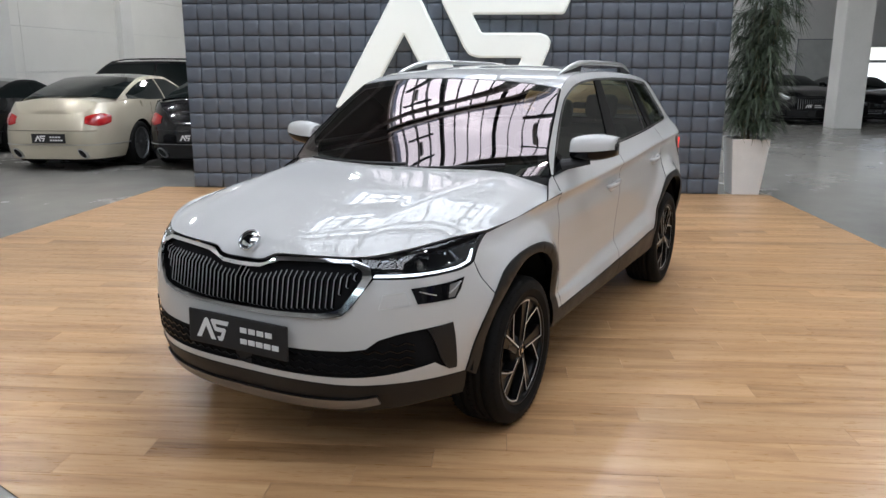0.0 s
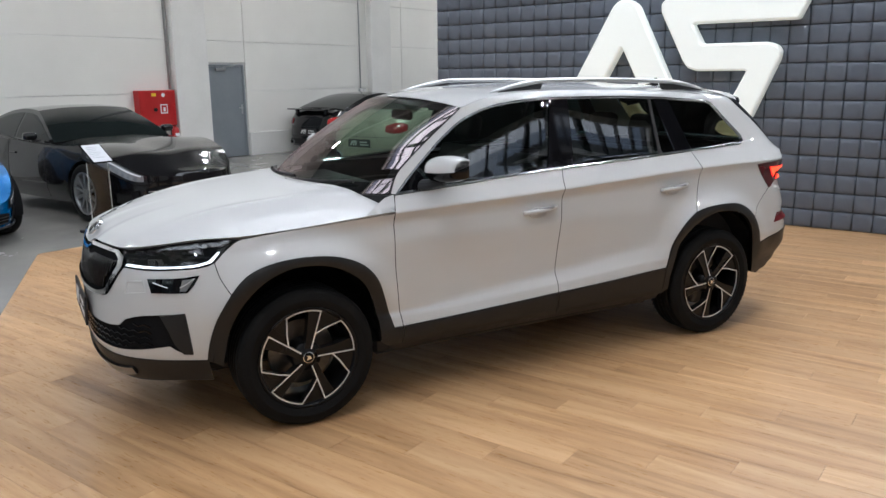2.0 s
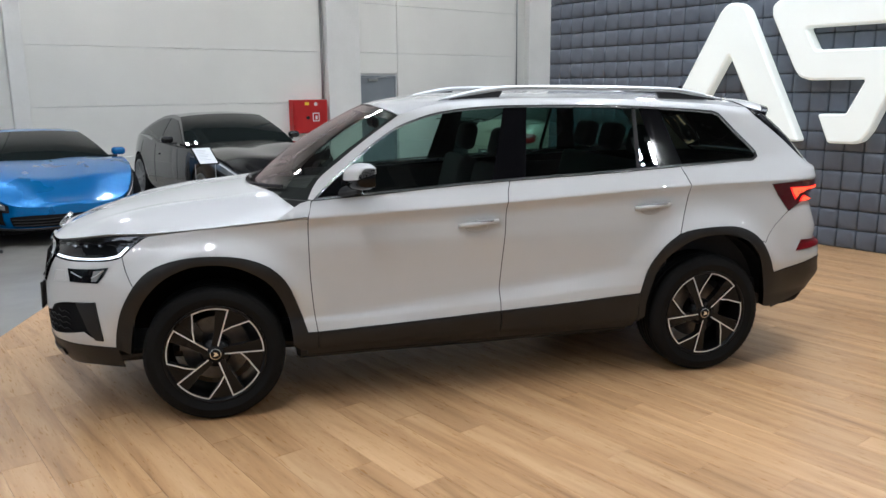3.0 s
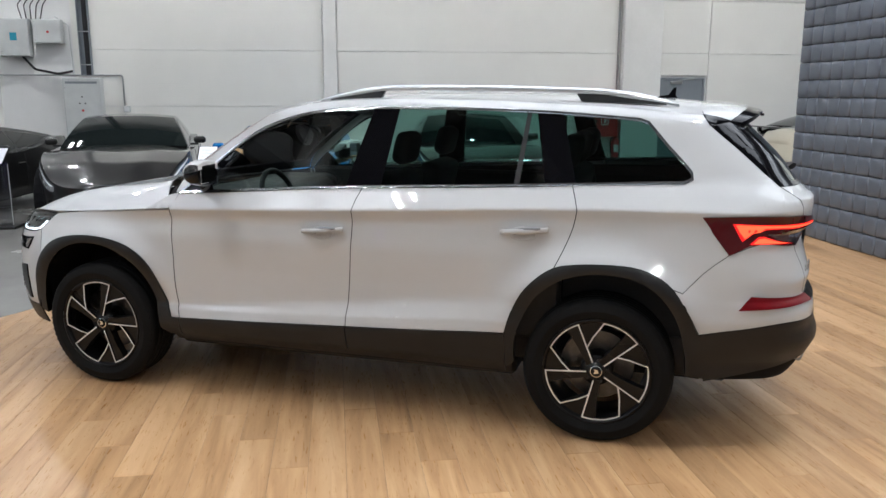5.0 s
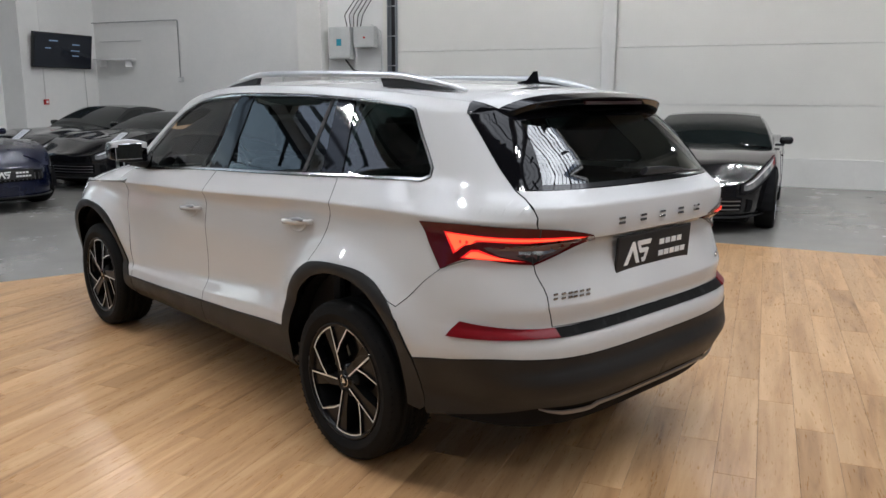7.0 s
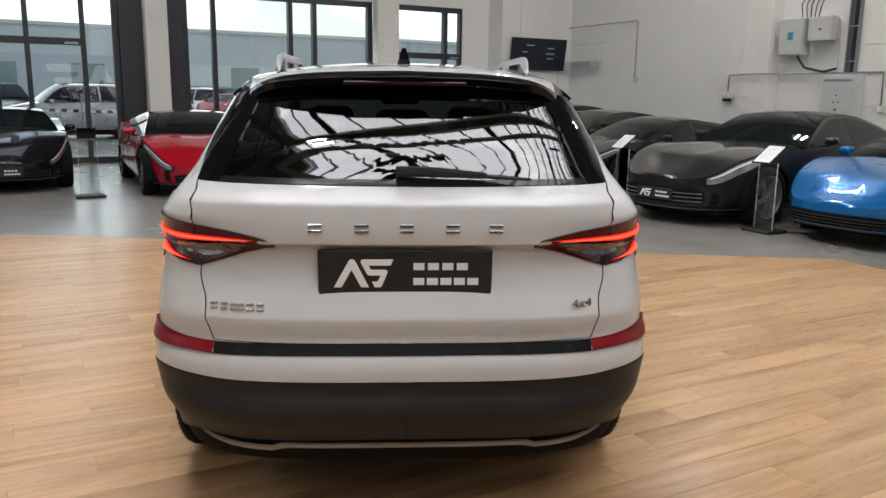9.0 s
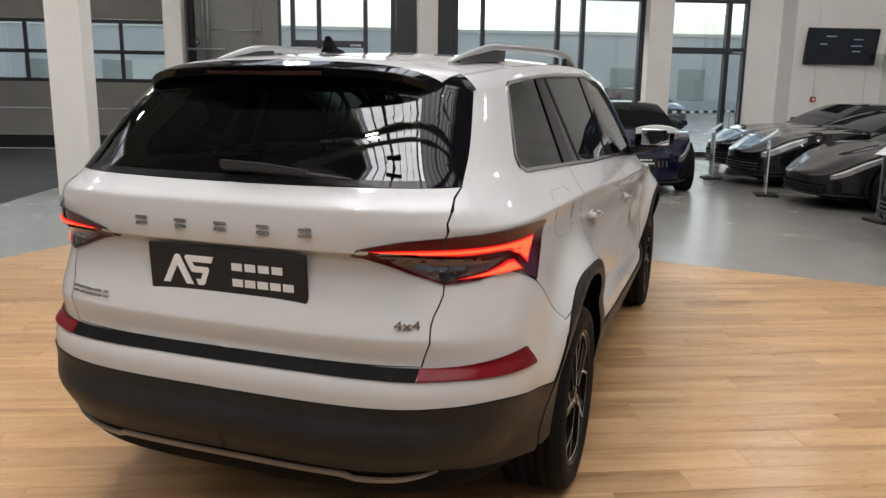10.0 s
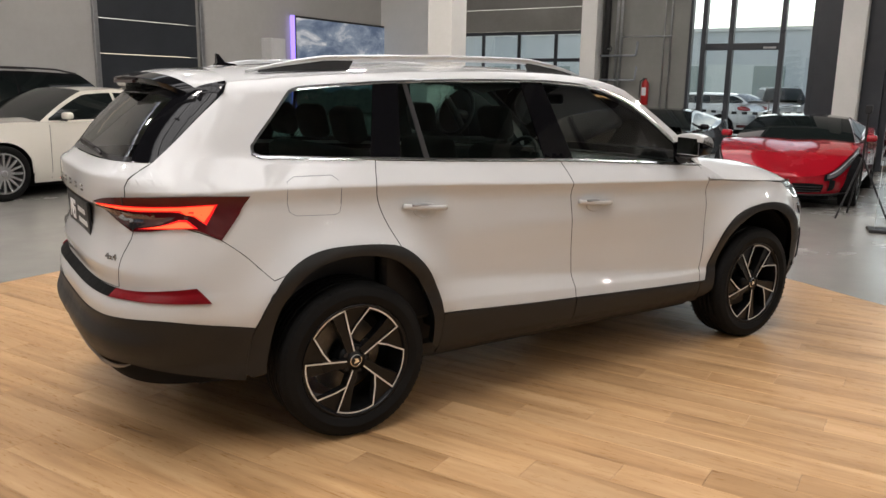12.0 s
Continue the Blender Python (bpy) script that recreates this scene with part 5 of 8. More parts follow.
        part("handle_cap", bm, DARK_SATIN, CAR, "dark inset along the top of the handle", smooth=True)
        # dished grip: a lipped oval with a sunken floor
        oval = lambda r, d: [(hx + 0.008 + 0.066 * r * math.cos(q * math.pi / 12), hz - 0.02 + 0.034 * r * math.sin(q * math.pi / 12), d) for q in range(24)]
        bm = bmesh.new()
        rings = [[bm.verts.new((x, sgn * (half_width(x, z) + d), z)) for x, z, d in oval(r, d)] for r, d in ((1.0, 0.0), (0.95, 0.0045), (0.88, 0.005), (0.7, 0.0015), (0.45, 0.0006))]
        for r, q in zip(rings, rings[1:]):
            for j in range(24):
                bm.faces.new((r[j], r[(j + 1) % 24], q[(j + 1) % 24], q[j]))
        bm.faces.new(rings[-1])
        bmesh.ops.recalc_face_normals(bm, faces=bm.faces[:])
        part("handle_recess", bm, WHITE, CAR, "dished grip behind the handle", smooth=True)
        # black bar laid in the dish as the shade behind the handle
        bm = bmesh.new()
        tube(bm, [(x, sgn * (half_width(x, z) + 0.002), z) for x, z in ((hx + 0.05 - 0.01 * k, hz - 0.02 - 0.002 + 0.0016 * k) for k in range(10))], 0.0045, 6, flat=0.4)
        part("grip_gap", bm, BLACK_PLASTIC, CAR)
    # mirrors: white cap over a black shell, flat glass towards the rear
    def shell(a0, a1, grow, name, material, text, parent):
        bm = bmesh.new()
        rings = []
        for k in range(13):
            u = k / 12
            y = 0.845 + 0.225 * u
            q = math.sin(math.pi * (0.24 + 0.6 * u)) ** 0.55
            cz, cx = 1.228 + 0.016 * u, 0.645 - 0.035 * u
            ring = []
            for j in range(15):
                t = radians(a0 + (a1 - a0) * j / 14)
                c, s_ = math.cos(t), math.sin(t)
                ex = (abs(c) ** 0.8) * 0.08 * q * (1.0 if s_ < 0 else 1 - 0.25 * s_) + grow if c > 0 else -0.032 * min(1, -c * 3) - grow
                ez = math.copysign(abs(s_) ** 0.62, s_) * (0.068 * q + grow)
                ring.append(bm.verts.new((cx + ex, sgn * y, cz + ez)))
            rings.append(ring)
        for r, q in zip(rings, rings[1:]):
            for j in range(14):
                bm.faces.new((r[j], r[j + 1], q[j + 1], q[j]))
        bm.faces.new(rings[0][::-1])
        bm.faces.new(rings[-1])
        bmesh.ops.recalc_face_normals(bm, faces=bm.faces[:])
        return part(name, bm, material, parent, text, smooth=True)
    mirror = shell(-175, 175, 0.0, "door_mirror", GLOSS_BLACK, "door mirror with white cap and black shell", CAR)
    shell(-4, 168, 0.003, "mirror_cap", WHITE, "white mirror cap", mirror)
    gl = part("mirror_glass", a_box(-0.002, 0.004, -0.083, 0.083, -0.046, 0.046, bevel=0.003), MIRROR, mirror, "mirror glass")
    gl.location, gl.rotation_euler = (0.5915, sgn * 0.962, 1.236), (0, 0, sgn * 0.12)
    part("mirror_foot", a_tube([(0.72, sgn * 0.79, 1.145), (0.68, sgn * 0.86, 1.155), (0.64, sgn * 0.93, 1.172)], [0.035, 0.03, 0.028], 10, flat=0.5), BLACK_PLASTIC, mirror, "black mirror foot")


# radiator grille: chrome surround, dark bed, upright slats
GRILLE_OUT = [[MID_F(0.868), FY(0.095, 0.871), FY(0.125, 0.878), FY(0.165, 0.9), FY(0.34, 0.908), FY(0.5, 0.906)], [FY(0.5, 0.906), FY(0.555, 0.885), FY(0.572, 0.848)],
              [FY(0.572, 0.848), FY(0.54, 0.785), FY(0.5, 0.725), FY(0.475, 0.703)], [FY(0.475, 0.703), FY(0.4, 0.688), FY(0.22, 0.679), MID_F(0.675)]]
GRILLE_IN = [[MID_F(0.853), FY(0.1, 0.857), FY(0.14, 0.873), FY(0.19, 0.888), FY(0.34, 0.896), FY(0.485, 0.894)], [FY(0.485, 0.894), FY(0.53, 0.874), FY(0.54, 0.846)],
             [FY(0.54, 0.846), FY(0.505, 0.778), FY(0.475, 0.732)], [FY(0.475, 0.732), FY(0.4, 0.708), FY(0.2, 0.697), MID_F(0.692)]]
panel("grille_surround", loop(*GRILLE_OUT, [MID_F(0.675), MID_F(0.692)], *[g[::-1] for g in GRILLE_IN[::-1]], [MID_F(0.853), MID_F(0.868)]), CHROME, CAR, lift=0.012, flange=0.03, sides="joined", step=0.05, label="bright chrome grille surround")
panel("grille_bed", loop(*GRILLE_IN, [MID_F(0.692), MID_F(0.853)]), LAMP_BLACK, CAR, lift=-0.05, flange=0, sides="joined", label="black grille bed")
for k in range(-21, 22):
    y = k * 0.0243
    a = abs(y)
    zt = 0.85 if a < 0.1 else (0.85 + (a - 0.1) * 0.3 if a < 0.2 else 0.882)
    zb = 0.698 + max(0, a - 0.2) * 0.1
    if a > 0.44:
        zb, zt = 0.75 + (a - 0.44) * 1.2, 0.872
    bm = bmesh.new()
    rows = []
    for z, d in ((zb, -0.012), (zb + 0.01, 0.004), (zb + (zt - zb) * 0.72, 0.004), (zt - 0.006, -0.022), (zt, -0.03)):
        p = skin(*FY(max(a, 0.003), z))
        rows.append([bm.verts.new((p.x + d - q, (p.y if y >= 0 else -p.y) + o, z)) for q, o in ((0.0, -0.0022), (0.0, 0.0022), (0.045, 0.004), (0.045, -0.004))])
    for r, s_ in zip(rows, rows[1:]):
        for j in range(4):
            f = bm.faces.new((r[j], r[(j + 1) % 4], s_[(j + 1) % 4], s_[j]))
            f.material_index = 1 if j == 0 else 0
    bm.faces.new(rows[0][::-1])
    bm.faces.new(rows[-1])
    bmesh.ops.recalc_face_normals(bm, faces=bm.faces[:])
    part("slat", bm, [GLOSS_BLACK, SATIN], CAR, "upright grille slat with bright edge" if k == -21 else "")

# emblems: plain round badges
def badge(parent, m, r, label):
    bm = bmesh.new()
    lathe(bm, [(0.0001, 0.012), (r * 0.78, 0.0105), (r * 0.8, 0.007), (r * 0.86, 0.007), (r * 0.92, 0.012), (r, 0.006), (r, -0.008)], 28, "x")
    b = part("badge", bm, CHROME, parent, label, smooth=True)
    b.matrix_local = m
    bm = bmesh.new()
    prism(bm, [(-0.55 * r, -0.1 * r), (0.5 * r, -0.5 * r), (0.1 * r, 0.1 * r), (0.45 * r, 0.5 * r), (-0.2 * r, 0.35 * r)], 0.011, 0.0145, "x")
    c = part("badge_relief", bm, GLOSS_BLACK, b)
    return b


p = hood_point(0.045, 0.5)
badge(CAR, Matrix.Translation((2.218, 0, 0.948)) @ Euler((0, radians(-42), 0)).to_matrix().to_4x4(), 0.05, "round chrome and black bonnet badge")

# headlamps
HL = [[FY(0.578, 0.846), FY(0.53, 0.885), FY(0.515, 0.914)], [FY(0.515, 0.914), FY(0.652, 0.936), X(1.85, 0.961), X(1.685, 0.967)], [X(1.685, 0.967), X(1.762, 0.914), X(1.81, 0.874)],
      [X(1.81, 0.874), X(1.87, 0.856), FY(0.785, 0.849), FY(0.7, 0.844), FY(0.578, 0.846)]]
panel("headlamp_lens", loop(*HL), LENS, CAR, lift=0.001, flange=0, label="clear headlamp lens")
panel("headlamp_bed", loop(*HL), LAMP_BLACK, CAR, lift=-0.035, flange=-0.034, label="black headlamp housing")
panel("running_lamp", loop([FY(0.575, 0.851), FY(0.7, 0.85), FY(0.785, 0.855), X(1.87, 0.862), X(1.82, 0.875)], [X(1.82, 0.875), X(1.775, 0.918)], [X(1.775, 0.918), X(1.784, 0.919)], [X(1.784, 0.919), X(1.833, 0.879), X(1.883, 0.868)],
                           [X(1.883, 0.868), FY(0.775, 0.862), FY(0.7, 0.859), FY(0.58, 0.861)], [FY(0.58, 0.861), FY(0.575, 0.851)]), DAY_GLOW, CAR, lift=-0.006, flange=0.01, step=0.04, label="lit white running lamp strip")
for sgn in (1, -1):
    for y, z, r in ((0.6, 0.898, 0.024), (0.655, 0.903, 0.026), (0.71, 0.908, 0.026), (0.755, 0.915, 0.022)):
        q = skin(*FY(y, z))
        bm = bmesh.new()
        box(bm, -0.03, 0.0, -r, r, -r * 0.6, r * 0.6, bevel=0.006, mat=0)
        box(bm, -0.028, 0.003, -r * 0.72, r * 0.72, -r * 0.36, r * 0.36, bevel=0.003, mat=1)
        ob = part("projector", bm, [LAMP_BLACK, REFLECTOR], CAR, "silver headlamp projector")
        ob.location, ob.rotation_euler = (q.x - 0.012, sgn * (q.y - 0.008), z), (0, 0, sgn * radians(38))
panel("lower_lamp", loop([FY(0.7, 0.803), X(1.93, 0.812), X(1.872, 0.82)], [X(1.872, 0.82), X(1.9, 0.775), X(1.93, 0.742)], [X(1.93, 0.742), FY(0.725, 0.74)], [FY(0.725, 0.74), FY(0.7, 0.803)]), GLOSS_BLACK, CAR, lift=0.003, label="black lower lamp unit")
panel("lower_lamp_reflector", loop([X(1.945, 0.8), X(1.895, 0.806)], [X(1.895, 0.806), X(1.935, 0.75)], [X(1.935, 0.75), X(1.96, 0.75)], [X(1.96, 0.75), X(1.945, 0.8)]), DARK_SATIN, CAR, lift=0.006, flange=0.003, label="bright facet of the lower lamp")
for sgn in (1, -1):
    bm = bmesh.new()
    tube(bm, [(q.x + 0.005, sgn * (q.y + 0.004), q.z) for q in (skin(*FY(y, z)) for y, z in ((0.725, 0.79), (0.75, 0.778), (0.772, 0.768)))], 0.0022, 5)
    tube(bm, [(q.x + 0.004, sgn * (q.y + 0.005), q.z) for q in (skin(*X(x, z)) for x, z in ((1.955, 0.768), (1.925, 0.785), (1.893, 0.808)))], 0.003, 5)
    part("lower_lamp_strip", bm, SATIN, CAR, "bright strip in the lower lamp")
for (a, b) in (((0.615, 0.782), (0.687, 0.792)), ((0.687, 0.792), (0.703, 0.742)), ((0.703, 0.742), (0.606, 0.726)), ((0.606, 0.726), (0.615, 0.782))):
    for sgn in (1, -1):
        bm = bmesh.new()
        pts = []
        for k in range(5):
            y, z = a[0] + (b[0] - a[0]) * k / 4, a[1] + (b[1] - a[1]) * k / 4
            q = skin(*FY(y, z))
            pts.append((q.x, sgn * q.y, z))
        tube(bm, pts, 0.0016, 4)
        part("washer_joint", bm, CABINET_GREY, CAR)

# rear lamps
LAMP = [[X(-1.829, 1.098), X(-2.06, 1.108), RY(0.7, 1.103), RY(0.652, 1.099)], [RY(0.652, 1.099), RY(0.55, 1.088), RY(0.43, 1.062), RY(0.4, 1.043)], [RY(0.4, 1.043), RY(0.485, 1.016), RY(0.56, 0.99), RY(0.645, 0.961)],
        [RY(0.645, 0.961), RY(0.72, 0.968), X(-2.1, 0.982), X(-2.03, 0.972)], [X(-2.03, 0.972), X(-1.95, 0.932)], [X(-1.95, 0.932), X(-1.829, 1.098)]]
panel("rear_lamp", loop(*LAMP), RED_LENS, CAR, lift=0.007, flange=0.02, step=0.045, label="deep red rear lamp")
panel("lamp_light", loop([X(-1.955, 1.074), X(-2.09, 1.07), RY(0.69, 1.068), RY(0.56, 1.066), RY(0.455, 1.06)], [RY(0.455, 1.06), RY(0.56, 1.055), RY(0.68, 1.05), X(-2.09, 1.048), X(-2.04, 1.026), X(-2.0, 0.992)], [X(-2.0, 0.992), X(-1.955, 1.074)]),
      RED_GLOW, CAR, lift=0.0095, flange=0, step=0.04, label="lit red light band")
panel("lamp_light", loop([X(-2.03, 0.98), X(-2.065, 1.014), X(-2.09, 1.016)], [X(-2.09, 1.016), RY(0.74, 0.99), RY(0.67, 0.974)], [RY(0.67, 0.974), X(-2.11, 0.98), X(-2.03, 0.98)]), RED_GLOW, CAR, lift=0.0095, flange=0, step=0.04, label="lit red light band")
panel("lamp_clear", loop([X(-2.095, 1.03), RY(0.7, 1.043), RY(0.56, 1.05), RY(0.49, 1.05)], [RY(0.49, 1.05), RY(0.56, 1.0), RY(0.63, 0.974)], [RY(0.63, 0.974), RY(0.66, 0.978), RY(0.74, 0.996), X(-2.095, 1.03)]), PINK_LENS, CAR, lift=0.0092, flange=0, step=0.04,
      label="smoky clear part of the rear lamp")
panel("lamp_core", loop([X(-1.968, 1.07), X(-2.09, 1.067), RY(0.69, 1.064), RY(0.56, 1.0625), RY(0.47, 1.0595)], [RY(0.47, 1.0595), RY(0.56, 1.058), RY(0.68, 1.055), X(-2.09, 1.053), X(-2.045, 1.034), X(-2.008, 1.004)], [X(-2.008, 1.004), X(-1.968, 1.07)]),
      RED_CORE, CAR, lift=0.0135, flange=0, step=0.04, label="bright orange-red core of the light band")
panel("lamp_core", loop([X(-2.045, 0.984), X(-2.067, 1.006), X(-2.09, 1.008)], [X(-2.09, 1.008), RY(0.745, 0.989), RY(0.695, 0.9785)], [RY(0.695, 0.9785), X(-2.11, 0.983), X(-2.045, 0.984)]), RED_CORE, CAR, lift=0.0135, flange=0, step=0.04,
      label="bright orange-red core of the light band")
panel("lamp_facet", loop([RY(0.69, 1.018), RY(0.62, 1.026), RY(0.53, 1.03)], [RY(0.53, 1.03), RY(0.575, 1.005), RY(0.62, 0.996)], [RY(0.62, 0.996), RY(0.69, 1.003), RY(0.69, 1.018)]), REFLECTOR, CAR, lift=0.0098, flange=0.002, step=0.03, label="silver reflector facets in the lamp")
panel("lamp_shade", loop([RY(0.6, 0.993), RY(0.655, 0.998), RY(0.7, 0.999)], [RY(0.7, 0.999), RY(0.66, 0.974), RY(0.648, 0.966)], [RY(0.648, 0.966), RY(0.6, 0.993)]), LAMP_BLACK, CAR, lift=0.0098, flange=0, step=0.03, label="black lower corner of the lamp")
for sgn in (1, -1):
    bm = bmesh.new()
    tube(bm, [tuple(Vector((q.x - 0.0, sgn * q.y, q.z)) + Vector((-0.006, sgn * 0.007, 0))) for q in (skin(*RY(0.648, z)) for z in (1.1, 1.06, 1.02, 0.99, 0.962))], 0.0022, 4)
    part("lamp_joint", bm, BLACK_PLASTIC, CAR)

# rear glass with black edge, spoiler, wiper
GLASS = [[RY(0.662, 1.228), RY(0.45, 1.229), RY(0.2, 1.226), MID_R(1.225)], MR(1.225, 1.525), [MID_R(1.525), RY(0.3, 1.522), RY(0.5, 1.5), X(-1.86, 1.49)], [X(-1.86, 1.49), X(-1.958, 1.402), X(-2.084, 1.29), RY(0.662, 1.228)]]
panel("rear_glass", loop(*GLASS), REAR_PANE, tailgate, lift=-0.001, flange=0, sides="joined", step=0.05, label="dark heated rear window")
panel("rear_glass_edge", loop([RY(0.664, 1.226), RY(0.585, 1.228)], [RY(0.585, 1.228), RY(0.55, 1.3), RY(0.52, 1.38), RY(0.49, 1.47)], [RY(0.49, 1.47), RY(0.3, 1.485), MID_R(1.488)], MR(1.488, 1.535),
                                 [MID_R(1.535), RY(0.3, 1.532), RY(0.5, 1.51), X(-1.85, 1.492)], [X(-1.85, 1.492), X(-1.957, 1.4), X(-2.083, 1.288), RY(0.664, 1.226)]), GLOSS_BLACK, tailgate, lift=0.002, flange=0.01, sides="joined", step=0.05,
      label="gloss black fin and edge of the rear window")
panel("rear_glass_low", loop([RY(0.6, 1.226), RY(0.3, 1.225), MID_R(1.222)], MR(1.222, 1.24), [MID_R(1.24), RY(0.3, 1.242), RY(0.585, 1.244)], [RY(0.585, 1.244), RY(0.6, 1.226)]), LAMP_BLACK, tailgate, lift=0.0005, flange=0, sides="joined")

sp_front = flowing([Vector(p) for p in ((-1.846, 0.606, 1.494), (-1.82, 0.56, 1.535), (-1.806, 0.47, 1.565), (-1.803, 0.3, 1.588), (-1.803, 0.0, 1.6))], 0.03)
sp_tip = flowing([Vector(p) for p in ((-1.9, 0.548, 1.46), (-1.985, 0.515, 1.502), (-2.055, 0.43, 1.536), (-2.1, 0.25, 1.552), (-2.115, 0.0, 1.558))], 0.03)
sp_low = flowing([Vector(p) for p in ((-1.9, 0.55, 1.45), (-1.97, 0.5, 1.462), (-2.0, 0.42, 1.492), (-2.02, 0.25, 1.508), (-2.03, 0.0, 1.512))], 0.03)


def spoiler_point(u, v):
    t = 2 * v - 1
    a, b, c = along(sp_front, 1 - abs(t)), along(sp_tip, 1 - abs(t)), along(sp_low, 1 - abs(t))
    if u < 0.6:
        k = u / 0.6
        p = a.lerp(b, k) + Vector((0, 0, 0.014 * math.sin(math.pi * k) * (1 - abs(t) ** 4)))
    elif u < 0.72:
        k = (u - 0.6) / 0.12
        p = b.lerp(b.lerp(c, 0.3) + Vector((-0.004, 0, -0.012)), k)
    else:
        k = (u - 0.72) / 0.28
        p = (b.lerp(c, 0.3) + Vector((-0.004, 0, -0.012))).lerp(c, k)
    return Vector((p.x, math.copysign(p.y, t) if t else 0, p.z))


patch("spoiler_base", lambda u, v: spoiler_point(0.45 * u, 0.07 + 0.86 * v), 8, 36, WHITE, tailgate, "white leading part of the spoiler")
for a in (0.0, 0.93):
    patch("spoiler_cheek", lambda u, v, a=a: spoiler_point(0.45 * u, a + 0.07 * v), 8, 6, GLOSS_BLACK, tailgate, "gloss black cheek of the spoiler")
patch("spoiler", lambda u, v: spoiler_point(0.45 + 0.55 * u, v), 20, 36, GLOSS_BLACK, tailgate, "gloss black roof spoiler")
bm = bmesh.new()
box(bm, -2.11, -2.095, -0.2, 0.2, 1.529, 1.542, bevel=0.003)
part("brake_lamp", bm, DARK_RED, tailgate, "dark red high brake lamp")
bm = bmesh.new()
w0, w1 = skin(*RY(0.0, 1.262)), skin(*RY(0.36, 1.24))
tube(bm, [(w0.x - 0.03, 0.03, 1.268), (w0.x - 0.035, -0.1, 1.266), (w0.x - 0.03, -0.25, 1.256)], [0.022, 0.02, 0.013], 8, flat=0.6)
tube(bm, [(w0.x - 0.03, -0.22, 1.256), (w1.x - 0.028, -0.39, 1.246)], [0.009, 0.005], 6)
part("rear_wiper", bm, BLACK_PLASTIC, tailgate, "black rear wiper")
bm = bmesh.new()
fin = [(-1.575, 0), (-1.6, 0.01), (-1.642, 0.016), (-1.668, 0.054), (-1.682, 0.056), (-1.68, 0.014), (-1.69, 0.0)]
za = roof_point(0.9, 0.5).z - 0.004
lo, hi = [], []
for x, h in fin:
    wd = 0.024 * (1 - h / 0.08)
    lo.append(bm.verts.new((x, -wd, za + h)))
    hi.append(bm.verts.new((x, wd, za + h)))
n = len(fin)
for i in range(n):
    bm.faces.new((lo[i], lo[(i + 1) % n], hi[(i + 1) % n], hi[i]))
bm.faces.new(lo[::-1])
bm.faces.new(hi)
part("aerial_fin", bm, GLOSS_BLACK, CAR, "black shark-fin aerial")

# chrome lettering reduced to plain bars, the drive mark as letters
def bars(name, x_of, ys, z, w, h, label):
    for i, y in enumerate(ys):
        q = x_of(y)
        bm = bmesh.new()
        for c in (-0.32, 0.32):
            box(bm, q - 0.006, q - 0.001, y - w / 2, y + w / 2, z + h * (c - 0.16), z + h * (c + 0.16), bevel=0.0015)
        part(name, bm, MARK_CHROME, tailgate, label if i == 0 else "")


bars("chrome_mark", lambda y: skin(*RY(max(abs(y), 0.003), 1.1)).x, (0.275, 0.134, -0.003, -0.144, -0.277), 1.1, 0.042, 0.028, "bright chrome mark on the tailgate")
bars("chrome_mark", lambda y: skin(*RY(abs(y), 0.845)).x, (0.596, 0.563, 0.533, 0.51, 0.48, 0.448), 0.848, 0.024, 0.026, "small chrome mark on the tailgate")
q = skin(*RY(0.565, 0.853))
letters("4x4", 0.037, 0.003, MARK_CHROME, tailgate, "drive_mark", Matrix.Translation((q.x - 0.005, -0.565, 0.853)) @ Euler((radians(90), 0, radians(-68))).to_matrix().to_4x4(), "chrome drive mark", width=1.35)


def advert_plate(parent, m, label, w=0.54, h=0.145):
    """A black plate with a white two-part sign and two rows of bars."""
    bm = bmesh.new()
    box(bm, -0.012, 0.0, -w / 2, w / 2, -h / 2, h / 2, bevel=0.006, segments=2)
    pl = part("plate", bm, BLACK_PLASTIC, parent, label)
    pl.matrix_local = m
    bm = bmesh.new()
    k = 0.06
    sign_shapes(bm, k, -0.24 * w, 0.0, 0.0, 0.0022)
    part("plate_sign", bm, WHITE_PAINT, pl, "white sign on the plate")
    bm = bmesh.new()
    for row, (n, z) in enumerate(((4, 0.022), (5, -0.026))):
        for i in range(n):
            y0 = 0.045 * w + i * 0.083 * w * (1.0 if n == 4 else 0.94)
            box(bm, 0.0, 0.0022, y0, y0 + 0.034, z - 0.011, z + 0.011)
    tagged(part("plate_writing", bm, WHITE_PAINT, pl, "white bars in place of writing"), kind="stuff")
    return pl


SIGN_A = [(-2.05, 1.09), (-1.65, 1.09), (-1.135, 2.02), (-0.65, 1.09), (-0.25, 1.09), (-0.95, 2.5), (-1.05, 2.575), (-1.19, 2.575), (-1.27, 2.5)]
SIGN_S = [(0.87, 2.255), (-0.27, 2.255), (-0.15, 2.03), (0.58, 2.03), (0.67, 1.995), (0.715, 1.93), (0.7, 1.84), (0.45, 1.22), (0.38, 1.12), (0.31, 1.09), (0.04, 1.09), (-0.085, 1.385), (0.2, 1.39), (0.36, 1.725), (-0.2, 1.725),
          (-0.31, 1.76), (-0.37, 1.84), (-0.655, 2.4), (-0.66, 2.5), (-0.6, 2.56), (-0.52, 2.575), (1.01, 2.575)]


def sign_shapes(bm, k, cy, cz, x0, x1):
    """The two strokes of the wall sign at a scale k, standing in the y-z plane from x0 to x1."""
    for shape in (SIGN_A, SIGN_S):
        prism(bm, [(cy + (y + 0.52) * k, cz + (z - 1.83) * k) for y, z in shape], x0, x1, "x")


